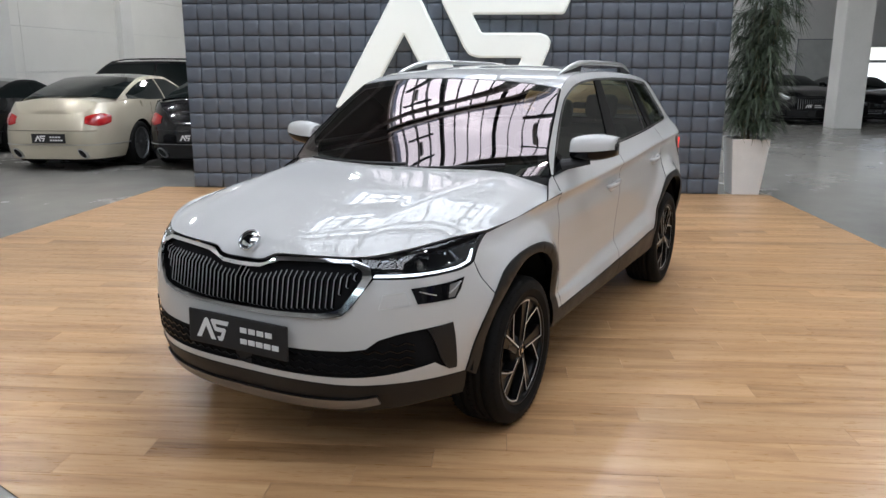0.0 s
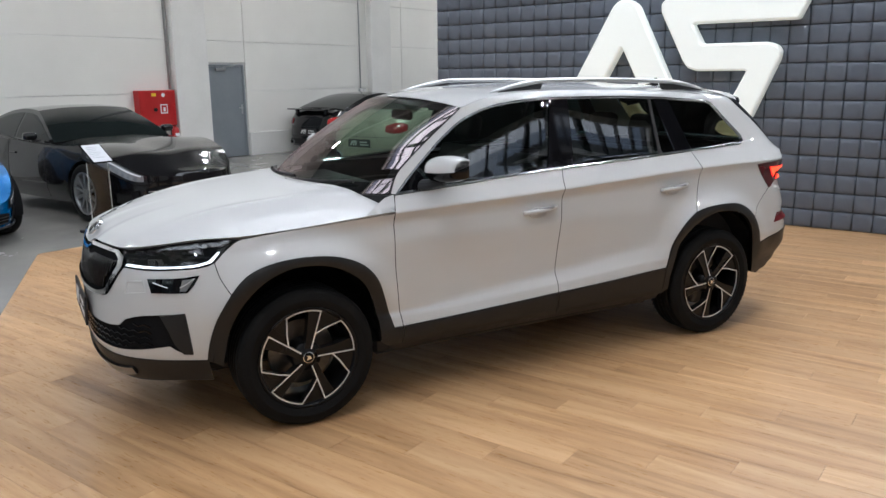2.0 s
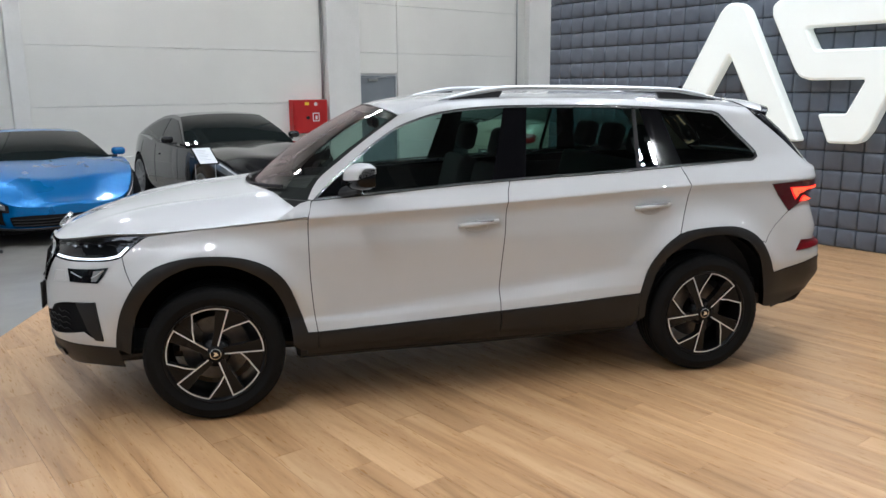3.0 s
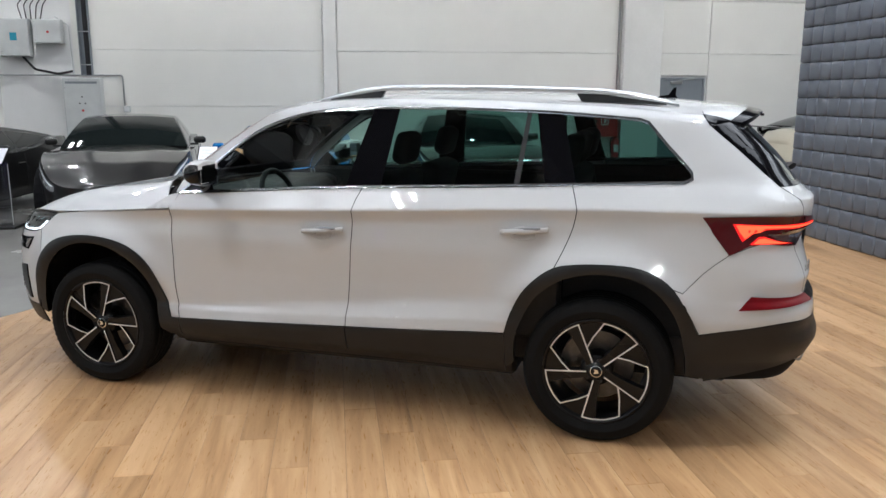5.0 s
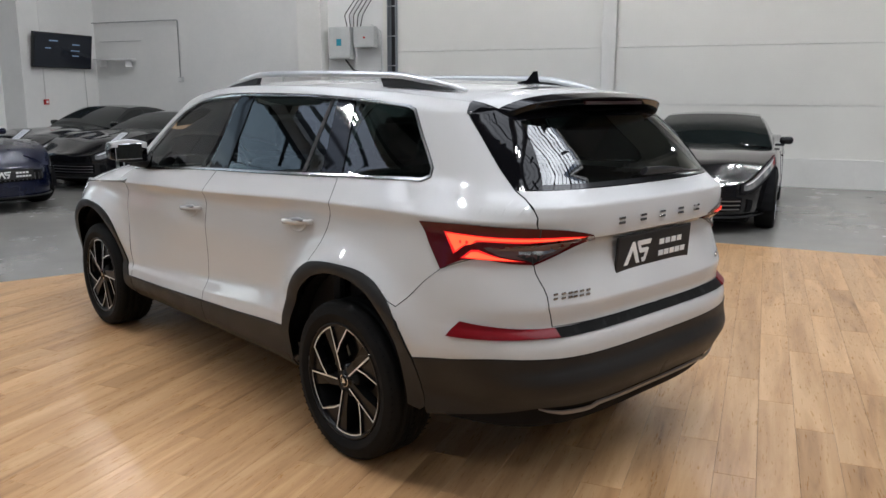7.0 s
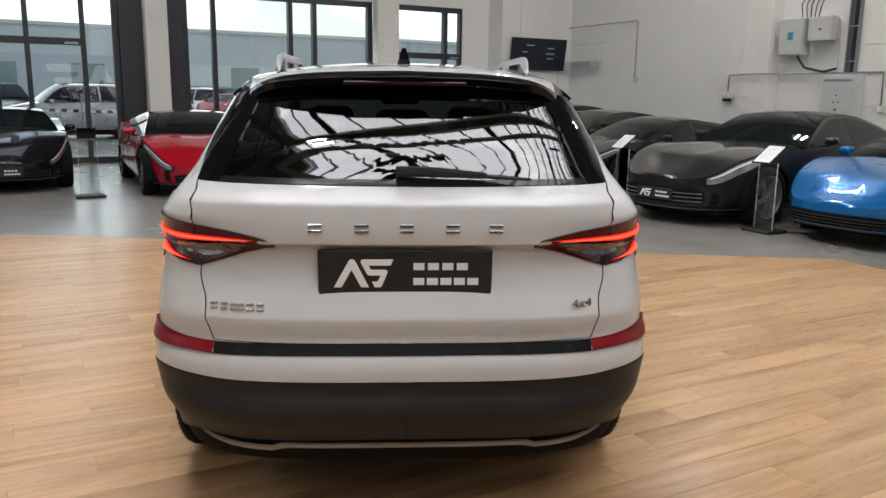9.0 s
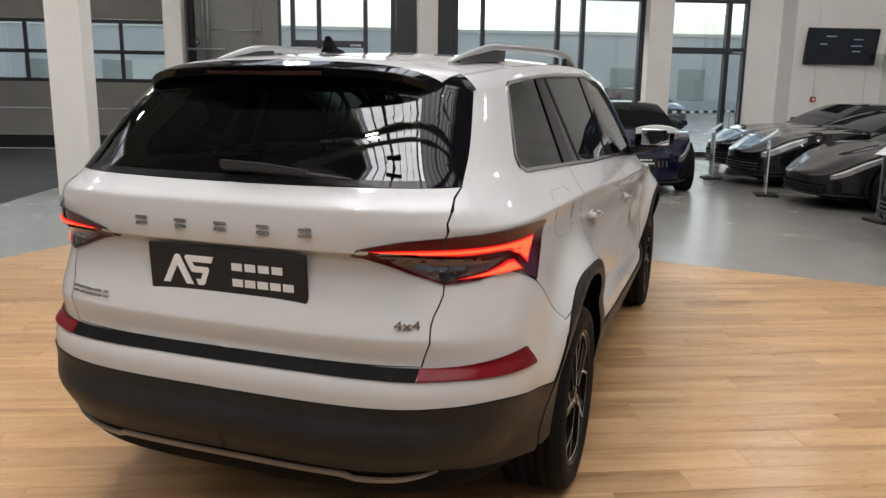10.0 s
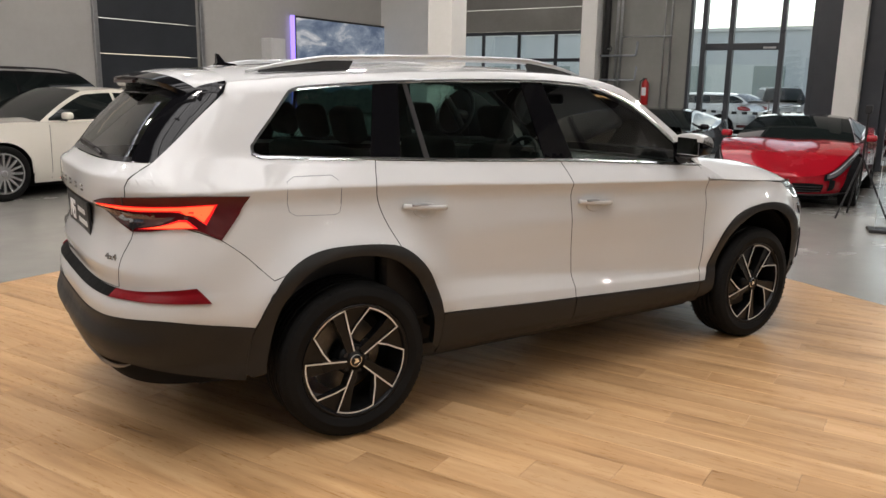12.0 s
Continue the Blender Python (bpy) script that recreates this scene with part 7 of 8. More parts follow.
part("body", a_box(-0.05, 0, -0.06, 0.06, -0.06, 0.06, bevel=0.006), RED_PAINT, alarm)
part("button", a_box(-0.056, -0.05, -0.03, 0.03, -0.03, 0.03), PAPER, alarm)
pipe([(13.13, -9.5, 1.46), (13.13, -9.5, 4.6)], 0.009, "thin white conduit above the alarm box", WHITE_PAINT)

# service pipes beside the entrance
for y, r, m, text in ((4.55, 0.085, BLACK_PLASTIC, "thick black lagged service pipe rising along the wall"), (4.3, 0.032, STEEL, "grey service pipe rising along the wall"),
                      (4.2, 0.032, STEEL, "grey service pipe rising along the wall"), (3.2, 0.014, STEEL, "thin grey service pipe rising along the wall"), (3.05, 0.018, STEEL, "thin grey service pipe rising along the wall")):
    pipe([(13.7, y, 0.02), (13.7, y, 7.2)], r, text, m, "service_pipe", "service pipes")
pipe([(13.66, 4.15, 2.72), (13.66, 3.0, 2.72)], 0.014, "thin grey service pipe crossing the wall", STEEL, "service_pipe", "service pipes")
for z, x in ((1.75, 0.2), (2.3, 0.3)):
    pipe([(13.62, 4.65, z), (13.62, 3.8, z), (13.55, 3.75, z + 0.3)], 0.024, "dark branch pipe with bends", DOOR_GREY, "service_pipe", "service pipes")
valve = thing("valve_wheel", "dark valve wheel on a service pipe", "valve", m=pose(13.5, 4.42, 2.45))
part("ring", a_tube([(0, 0.08 * math.cos(a), 0.08 * math.sin(a)) for a in (2 * math.pi * k / 16 for k in range(16))], 0.012, 6, closed=True), BLACK_PLASTIC, valve)
part("spindle", a_tube([(-0.02, 0, 0), (0.2, 0, 0)], 0.014, 6), STEEL, valve)

# large lit picture wall on the north side
def cloud_picture():
    m = shader("landscape_picture", (0.1, 0.1, 0.1), 0.25)
    v = coords(m, (0.5, 1, 1.1))
    n = noisy(m, v, 1.5, 7, 0.6, 0.4)
    sep = node(m, "ShaderNodeSeparateXYZ")
    wire(m, coords(m), sep.inputs[0])
    sky_c = ramp(m, n, [(0.42, (0.055, 0.08, 0.13)), (0.55, (0.13, 0.17, 0.23)), (0.68, (0.42, 0.44, 0.46))])
    land = ramp(m, noisy(m, v, 9, 6), [(0.35, (0.012, 0.014, 0.018)), (0.7, (0.06, 0.055, 0.05))])
    lift = node(m, "ShaderNodeMath")
    lift.operation = "MULTIPLY_ADD"
    lift.inputs[1].default_value = 0.5
    wire(m, noisy(m, v, 2.2, 4), lift.inputs[0])
    wire(m, sep.outputs["Z"], lift.inputs[2])
    mask = ramp(m, lift.outputs[0], [(0.93, (0, 0, 0)), (0.97, (1, 1, 1))])
    mix = node(m, "ShaderNodeMixRGB")
    wire(m, mask, mix.inputs[0])
    wire(m, land, mix.inputs[1])
    wire(m, sky_c, mix.inputs[2])
    wire(m, mix.outputs[0], main(m).inputs["Base Color"])
    wire(m, mix.outputs[0], main(m).inputs["Emission Color"])
    main(m).inputs["Emission Strength"].default_value = 0.9
    return m


led = thing("picture_screen", "wide lit screen with clouds over dark hills, violet edge light", "screen", m=pose(13.4, NORTH, 0.72))
part("casing", a_box(-2.05, 2.05, -0.12, 0.0, 0, 2.55, bevel=0.01), BLACK_PLASTIC, led)
part("picture", a_box(-2.0, 2.05, -0.126, -0.1215, 0.04, 2.5), cloud_picture(), led, "picture of clouds over dark hills")
part("edge_light", a_box(-2.11, -2.052, -0.12, -0.02, 0.0, 2.55), glowing("violet_light", (0.28, 0.2, 0.9), 1.6), led, "violet edge light")
boiler = thing("wall_boiler", "white boxed wall boiler with pipes", "boiler", m=pose(10.5, NORTH, 1.9))
part("casing", a_box(-0.25, 0.25, -0.35, 0.0, 0, 0.75, bevel=0.02, segments=2), WHITE_PAINT, boiler)
part("front_panel", a_box(-0.2, 0.2, -0.358, -0.351, 0.08, 0.2, bevel=0.003), CABINET_GREY, boiler)
for x in (-0.1, 0.0, 0.1):
    part("pipe", a_tube([(x, -0.12, 0.0), (x, -0.12, -0.9)], 0.014, 8), STEEL, boiler)


# information stands
def stand(x, y, yaw, label="clear acrylic information stand with printed sheet, black foot"):
    s_ = thing("information_stand", label, "information stand", "information stands", pose(x, y, -0.008, 0, 0, yaw))
    part("foot", a_box(-0.2, 0.2, -0.16, 0.16, 0, 0.035, bevel=0.008), BLACK_PLASTIC, s_)
    part("upright", a_box(-0.125, 0.125, -0.02, -0.01, 0.034, 0.82), CLEAR_ACRYLIC, s_, "clear acrylic upright")
    for x_ in (-0.128, 0.125):
        part("edge", a_box(x_, x_ + 0.003, -0.022, -0.006, 0.034, 0.8), CABINET_GREY, s_)
    tray = part("tray", a_box(-0.125, 0.125, -0.165, 0.165, -0.008, 0.0), CLEAR_ACRYLIC, s_)
    tray.matrix_local = pose(0, -0.02, 0.9, 35, 0, 0)
    part("sheet", a_box(-0.11, 0.11, -0.15, 0.15, 0.001, 0.003), PAPER, tray, "white printed sheet")
    bm = bmesh.new()
    for k in range(7):
        box(bm, -0.08, 0.05 - 0.02 * (k % 3), 0.1 - k * 0.03, 0.104 - k * 0.03, 0.003, 0.0034)
    part("print_bars", bm, DOOR_GREY, tray, "grey bars in place of writing")
    return s_


for x, y, yaw in ((-0.6, -5.45, 180), (1.9, -5.55, 180), (4.45, -5.6, 180), (6.9, -5.35, 160), (9.2, -5.5, 170), (8.0, 1.2, 90), (7.7, -2.5, 90), (5.9, -1.9, 100)):
    stand(x, y, yaw)
tri = thing("tripod", "black tripod standing beside the red sports car", "tripod", m=pose(6.9, -1.5, -0.008))
part("column_tube", a_tube([(0, 0, 0.4), (0, 0, 1.3)], 0.014, 8), BLACK_PLASTIC, tri)
for k in range(3):
    a = 2 * math.pi * k / 3 + 0.4
    part("leg", a_tube([(0, 0, 0.75), (0.35 * math.cos(a), 0.35 * math.sin(a), 0.0)], 0.012, 6), BLACK_PLASTIC, tri)
part("head", a_box(-0.04, 0.04, -0.04, 0.04, 1.3, 1.4, bevel=0.01), BLACK_PLASTIC, tri)

# potted plant beside the padded wall
rng = random.Random(5)
LEAF = varied("dark_leaf", (0.028, 0.045, 0.024), (0.07, 0.095, 0.055), 5, (0.38, 0.5))
BARK = varied("pale_cane", (0.12, 0.1, 0.06), (0.2, 0.17, 0.1), 12, (0.6, 0.8))
SOIL = varied("dark_soil", (0.02, 0.015, 0.01), (0.05, 0.035, 0.025), 30, (0.8, 0.9))
plant = thing("potted_plant", "tall leafy cane plant in a tapered white planter", "plant", m=pose(-5.36, 3.3, -0.008))
bm = bmesh.new()
rows = []
for h, w in ((0, 0.165), (0.012, 0.17), (0.71, 0.235), (0.73, 0.237), (0.73, 0.215), (0.66, 0.21)):
    rows.append([bm.verts.new((w * a, w * b, h)) for a, b in ((-1, -1), (1, -1), (1, 1), (-1, 1))])
for r, q in zip(rows, rows[1:]):
    for k in range(4):
        bm.faces.new((r[k], r[(k + 1) % 4], q[(k + 1) % 4], q[k]))
bm.faces.new(rows[0][::-1])
part("planter", bm, WHITE_PAINT, plant, "white tapered planter")
part("soil", a_box(-0.209, 0.209, -0.209, 0.209, 0.6, 0.67), SOIL, plant)
bm = bmesh.new()


def leaf(bm, p, d, ln, w):
    """One arching blade from p along d."""
    d = d.normalized()
    side = d.cross(Vector((0, 0, 1)))
    side = side.normalized() if side.length > 0.05 else Vector((1, 0, 0))
    prev = None
    for k in range(5):
        t = k / 4
        c = p + d * ln * t + Vector((0, 0, -0.55 * ln * t * t))
        h = w * (0.25 + 1.5 * t) * (1 - t) * 1.3 + 0.0006
        row = [bm.verts.new(c - side * h), bm.verts.new(c + Vector((0, 0, -h * 0.3))), bm.verts.new(c + side * h)]
        if prev:
            for j in (0, 1):
                bm.faces.new((prev[j], prev[j + 1], row[j + 1], row[j]))
        prev = row


for k in range(9):
    a = 2 * math.pi * k / 9 + rng.uniform(-0.3, 0.3)
    b = Vector((0.1 * math.cos(a), 0.1 * math.sin(a), 0.66))
    top = Vector((rng.uniform(-0.42, 0.36), rng.uniform(-0.14, 0.52), rng.uniform(2.1, 3.3)))
    line = [b.lerp(top, t) + Vector((0.03 * math.sin(5 * t + k), 0.03 * math.cos(4 * t + k), 0)) for t in (i / 10 for i in range(11))]
    part("cane", a_tube(line, [0.012 - 0.0007 * i for i in range(11)], 6), BARK, plant)
    for i in range(1, 11):
        for _ in range(4 if i < 3 else 6):
            az = rng.uniform(0, 2 * math.pi)
            twig = line[i] + Vector((math.cos(az), math.sin(az), 0.35)) * rng.uniform(0.05, 0.26)
            tube(bm, [line[i], twig], 0.003, 3)
            for _ in range(rng.randint(8, 12)):
                a2 = az + rng.uniform(-1.2, 1.2)
                leaf(bm, twig, Vector((math.cos(a2), math.sin(a2), rng.uniform(-0.8, 0.55))), rng.uniform(0.14, 0.27), rng.uniform(0.007, 0.012))
crown = part("foliage", bm, LEAF, plant, "many narrow dark green leaves", smooth=True)


# ---- the other cars ----
def sheet(name, point, nu, nv, material, parent, label="", mirror=True, thick=0.0):
    """A smooth surface point(u, v); mirrored in y as part of the same mesh, or as a second part when mirror is 'pair'."""
    def grid(bm, sy):
        rows = []
        for i in range(nu + 1):
            rows.append([bm.verts.new(Vector((p.x, p.y * sy, p.z))) for p in (point(i / nu, j / nv) for j in range(nv + 1))])
        for r, q in zip(rows, rows[1:]):
            for j in range(nv):
                quad = (r[j], q[j], q[j + 1], r[j + 1])
                bm.faces.new(quad if sy > 0 else quad[::-1])

    def finish(bm):
        bmesh.ops.remove_doubles(bm, verts=bm.verts[:], dist=0.0004)
        bmesh.ops.recalc_face_normals(bm, faces=bm.faces[:])
        return part(name, bm, material, parent, label, smooth=True)
    bm = bmesh.new()
    grid(bm, 1)
    if mirror is True:
        grid(bm, -1)
    out = [finish(bm)]
    if mirror == "pair":
        bm = bmesh.new()
        grid(bm, -1)
        out.append(finish(bm))
    return out


RIM_MESHES = {}


def plain_wheel(parent, m, r, material, spokes):
    key = (r, material.name, spokes)
    w = part("wheel", a_tube([(0, -0.08, 0), (0, 0.05, 0)], 0.06, 12), RIM_BLACK, parent)
    w.matrix_local = m
    if key in RIM_MESHES:
        for name, data in RIM_MESHES[key]:
            o = new(name, data)
            o.parent = w
        return w
    made = []
    bm = bmesh.new()
    k = r * 0.72
    lathe(bm, [(k, -0.1), (r * 0.85, -0.115), (r * 0.95, -0.11), (r, -0.085), (r, 0.085), (r * 0.96, 0.108), (r * 0.85, 0.116), (k * 1.03, 0.108), (k, 0.1)], 40)
    bmesh.ops.recalc_face_normals(bm, faces=bm.faces[:])
    made.append(part("tyre", bm, RUBBER, w, "black tyre", smooth=True))
    bm = bmesh.new()
    lathe(bm, [(k * 1.02, 0.1), (k * 1.02, 0.112), (k * 0.95, 0.112), (k * 0.9, 0.05), (k * 0.86, -0.09)], 40)
    for i in range(spokes):
        a = 2 * math.pi * i / spokes
        c, s_ = math.cos(a), math.sin(a)
        w0, w1 = 0.014 + 0.1 / spokes * 0.5, 0.008 + 0.1 / spokes
        line = [(0.03, -w0), (k * 0.97, -w1), (k * 0.97, w1), (0.03, w0)]
        prism(bm, [(x * c - y * s_, x * s_ + y * c) for x, y in line], 0.065, 0.098, "y")
    lathe(bm, [(0.0001, 0.108), (0.035, 0.106), (0.06, 0.09), (0.06, 0.05)], 16)
    bmesh.ops.recalc_face_normals(bm, faces=bm.faces[:])
    made.append(part("rim", bm, material, w, "spoked alloy rim"))
    bm = bmesh.new()
    lathe(bm, [(0.05, -0.02), (k * 0.74, -0.02), (k * 0.74, -0.045), (0.05, -0.045)], 28)
    made.append(part("brake_disc", bm, IRON, w))
    RIM_MESHES[key] = [(o.name.split(".")[0], o.data) for o in made]
    return w


def other_car(label, place, paint_m, L=4.5, W=1.9, H=1.3, base=2.65, r=0.34, nose=0.55, hood=0.8, belt=0.86, deck=0.95, tail=0.85, xc=0.75, xr1=0.1, xr2=-0.75, xd=-1.6,
              roof_m=None, n=4.6, sill=0.2, grille="mouth", lamp_z=(0.6, 0.68), tail_z=(0.68, 0.8), rim=None, spokes=10, trim=None, crown=0.06, kind="car", rails=False, plate=True, glass=None, shift=0.0, lamp_w=0.55,
              tail_x=0.3, roof_in=0.7, nf=3.3, front_plate=False, wing=False, peak=0.05, lamp_back=0.66):
    """A parked car from its main measures; x points ahead, the origin lies on the floor amid the wheels."""
    c = thing(kind, label, "car", "parked cars", pose(place[0], place[1], -0.008, 0, 0, place[2]))
    glass = glass or TINTED
    hx = [base / 2 + shift, -base / 2 + shift]
    top = [(-L / 2, tail), (-L / 2 + 0.12, deck), (xd, deck), (xr2, belt + 0.02), (0, belt), (xc, hood), (L / 2 - 0.55, (hood * 0.62 + nose * 0.38)), (L / 2 - 0.1, nose + 0.02), (L / 2, nose)]
    ridge_line = spline([p[0] for p in top], [p[1] for p in top])
    z_top = lambda x: ridge_line(max(-L / 2, min(L / 2, x)))
    wing_up = lambda x: peak * math.exp(-((x - hx[0]) / 0.55) ** 2) + 0.7 * peak * math.exp(-((x - hx[1]) / 0.6) ** 2)

    def plan(th, z, lift=0.0):
        """A point of the skin at an angle round the plan and a height."""
        cs, sn = math.cos(th), math.sin(th)
        q = (z - 0.52) / 0.62
        ky = 1 - 0.085 * q * q - (0.05 if z < sill + 0.12 else 0) * (sill + 0.12 - z) / 0.12
        qx = (z - 0.42) / 0.55
        kx = 1 - (0.035 if cs > 0 else 0.03 + 0.035 * max(0, qx)) * qx * qx
        e = 2 / (nf if cs > 0 else n)
        x = math.copysign(abs(cs) ** e, cs) * (L / 2 + lift) * kx
        flare = 0.025 * sum(math.exp(-((x - h) / 0.42) ** 2) for h in hx) * math.exp(-((z - 0.66) / 0.22) ** 2)
        y = abs(sn) ** e * ((W / 2 - 0.02) * ky + flare + lift)
        return Vector((x, y, z))

    def low(x):
        out = sill
        for h in hx:
            d = abs(x - h)
            a = r + 0.045
            if d < a:
                out = max(out, r - 0.0 + math.sqrt(a * a - d * d) * 0.98)
        return out

    def side(u, v):
        th = math.pi * u
        x = plan(th, 0.5).x
        a, b = low(x), z_top(x) + wing_up(x)
        b = max(b, a + 0.012)
        z = a + (b - a) * v
        return plan(th, z)

    def lid(u, v):
        e = side(u, 1)
        full = math.tanh(2.2 * abs(e.y) / (W / 2))
        rise = (crown - wing_up(e.x)) * full
        return Vector((e.x, e.y * (1 - v), e.z + rise * v * v * (3 - 2 * v) + 0.022 * full * math.sin(math.pi * v) ** 2))
    body = sheet("body", lambda u, v: side(u, v), 150, 9, paint_m, c)[0]
    sheet("upper_body", lid, 150, 7, paint_m, c, "bonnet, cowl and deck")
    # dark liner inside the arches and under the body
    bm = bmesh.new()
    box(bm, -L / 2 + 0.3, L / 2 - 0.3, -W / 2 + 0.3, W / 2 - 0.3, 0.13, 0.55, bevel=0.03)
    part("underbody", bm, BACKING, c, "dark underbody")
    # cabin
    def ridge(x):
        """Height of the cabin over the middle."""
        if x > xr1:
            t = (xc - x) / (xc - xr1)
            return z_top(xc) + crown + (H - 0.02 - z_top(xc) - crown) * (t * (1 + 0.32 * (1 - t)))
        if x < xr2:
            t = (x - xd) / (xr2 - xd)
            return z_top(xd) + crown * 0.6 + (H - 0.03 - z_top(xd) - crown * 0.6) * (t * (1 + 0.34 * (1 - t)))
        t = (x - xr2) / (xr1 - xr2)
        return H - 0.03 + 0.01 * t + 0.03 * math.sin(math.pi * t)
    zb = lambda x: z_top(x) - 0.01
    wb = lambda x: (W / 2 - 0.135) * (1 - 0.1 * (abs(x - 0.1) / 2.0) ** 2)

    def flank(x, v):
        t = ridge(x) - 0.035
        b = min(zb(x), t - 0.004)
        z = b + (t - b) * v
        f = (z - zb(x)) / (H - zb(x))
        return Vector((x, wb(x) * (1 - (1 - roof_in) * max(0, f) ** 1.25), z))

    def over(x, v):
        e = flank(x, 1)
        return Vector((x, e.y * (1 - v), e.z + 0.035 * (1 - (1 - v) ** 2.5)))
    span = lambda a, b: (lambda u: a + (b - a) * u)
    sheet("windscreen", lambda u, v: over(span(xr1, xc)(u), v), 14, 6, glass, c, "dark windscreen")
    sheet("roof", lambda u, v: over(span(xr2, xr1)(u), v), 12, 6, roof_m or paint_m, c)
    sheet("rear_window", lambda u, v: over(span(xd + 0.08, xr2)(u), v), 14, 6, glass, c, "dark rear window")
    sheet("pillar_frame", lambda u, v: flank(span(xd, xc)(u), v), 40, 5, paint_m, c, "cabin side frame", "pair")
    out = lambda p, d: Vector((p.x, p.y + d, p.z))
    mid = (xr1 + xr2) / 2 + 0.06

    def pane(a, b):
        def f(u, v):
            x = span(a, b)(u)
            h = ridge(x) - 0.035 - zb(x)
            lo, hi = min(0.04 / max(h, 0.05), 0.45), 1 - min(0.05 / max(h, 0.05), 0.4)
            return out(flank(x, lo + (hi - lo) * v), 0.004)
        return f
    fa, fb = xc - 0.12, xd + 0.28 * (xr2 - xd) + 0.06
    sheet("side_window", pane(mid + 0.02, fa), 16, 4, glass, c, "dark side window", "pair")
    sheet("side_window", pane(fb, mid - 0.03), 16, 4, glass, c, "dark side window", "pair")
    if trim:
        line = [out(flank(x, 0.02), 0.008) for x in (fb + (fa - fb) * k / 20 for k in range(21))]
        for sy in (1, -1):
            part("window_trim", a_tube([(p.x, p.y * sy, p.z) for p in line], 0.009, 5), trim, c, "bright window trim")
    if rails:
        for sy in (1, -1):
            pts = [(x, sy * (over(x, 0.12).y), over(x, 0.12).z + (0.0 if i in (0, 6) else 0.045)) for i, x in enumerate(xr2 + (xr1 - xr2) * k / 6 for k in range(7))]
            part("roof_rail", a_tube(pts, 0.016, 6), BLACK_PLASTIC, c)
    # joints of the doors
    for x in (xc - 0.06, mid, xr2 - 0.25):
        for sy in (1, -1):
            pts = [plan(math.acos(max(-1, min(1, math.copysign(abs(x / (L / 2 * 0.985)) ** ((nf if x > 0 else n) / 2), x)))), z, 0.0012) for z in [max(low(x) + 0.02, sill + 0.05) + (z_top(x) - 0.02 - max(low(x) + 0.02, sill + 0.05)) * k / 6 for k in range(7)]]
            part("door_joint", a_tube([(p.x, p.y * sy, p.z) for p in pts], 0.003, 4), BLACK_PLASTIC, c)
    for sy in (1, -1):
        p = plan(math.pi / 2, z_top(mid) - 0.16, 0.004)
        part("door_handle", a_box(mid + 0.06, mid + 0.24, sy * p.y - 0.012, sy * p.y + 0.012, p.z - 0.012, p.z + 0.012, bevel=0.006), trim or paint_m, c)
    # mirrors
    for sy in (1, -1):
        p = flank(xc - 0.28, 0.0)
        bm = bmesh.new()
        box(bm, xc - 0.35, xc - 0.24, -0.085, 0.085, -0.045, 0.055, bevel=0.04, segments=3)
        mi = part("mirror", bm, paint_m, c, smooth=True)
        mi.location = (0, sy * (p.y + 0.15), p.z + 0.1)
        part("mirror_arm", a_box(xc - 0.31, xc - 0.27, -0.12, 0.0, -0.07, -0.04, bevel=0.008), BLACK_PLASTIC, mi).location = (0, -0.02 * sy + (0 if sy > 0 else 0.12), 0)
    # wheels
    for h in hx:
        for sy in (1, -1):
            plain_wheel(c, pose(h, sy * (W / 2 - 0.145), r, 0, 13 * h, 0 if sy > 0 else 180), r, rim or STEEL, spokes)
            bm = bmesh.new()
            pts = [(h + (r + 0.05) * math.cos(a), r + (r + 0.05) * math.sin(a)) for a in (math.pi * (k / 14 * 1.16 - 0.08) for k in range(15))]
            lo_ = [bm.verts.new((x, sy * (W / 2 - 0.4), z)) for x, z in pts]
            hi_ = [bm.verts.new((x, sy * (W / 2 - 0.06), z)) for x, z in pts]
            for a, b, c2, d in zip(lo_, lo_[1:], hi_[1:], hi_):
                bm.faces.new((a, b, c2, d))
            bm.faces.new(lo_)
            part("wheel_house", bm, BACKING, c)
    # lamps and grille, laid on the skin
    th_y = lambda y, k=nf: math.asin(min(1, (y / (W / 2)) ** (k / 2)))
    th_x = lambda x: math.acos(min(1, (abs(x) / (L / 2)) ** ((nf if x > 0 else n) / 2)))

    def inlay(name, y0, x1, z0, z1, z2, z3, rear, material, lift, text="", pair="pair"):
        a, b = th_y(y0, n if rear else nf), (th_x(x1) if x1 else th_y(W / 2 * 0.9, n if rear else nf))
        return sheet(name, lambda u, v: plan((lambda t: math.pi - t if rear else t)(a + (b - a) * u), (z0 + (z2 - z0) * u) + ((z1 - z0) + ((z3 - z2) - (z1 - z0)) * u) * v, lift), 14, 3, material, c, text, pair)
    a, b = lamp_z
    def swept(name, y0, x1, lo, hi, material, lift, text):
        ta, tb = th_y(y0), th_x(x1)

        def f(u, v):
            th = ta + (tb - ta) * u
            top_z = z_top(plan(th, 0.5).x) + wing_up(plan(th, 0.5).x)
            fat = math.sin(math.pi * (0.14 + 0.72 * u)) ** 0.7
            return plan(th, top_z - 0.014 - (b - a) * 1.15 * fat * (lo + (hi - lo) * v), lift)
        return sheet(name, f, 16, 3, material, c, text, "pair")
    swept("headlamp_housing", W / 2 * lamp_w, L / 2 - lamp_back, 0.0, 1.0, LAMP_BLACK, 0.008, "black headlamp housing")
    swept("headlamp", W / 2 * lamp_w + 0.03, L / 2 - lamp_back + 0.1, 0.1, 0.8, LAMP_CLEAR, 0.012, "clear headlamp")
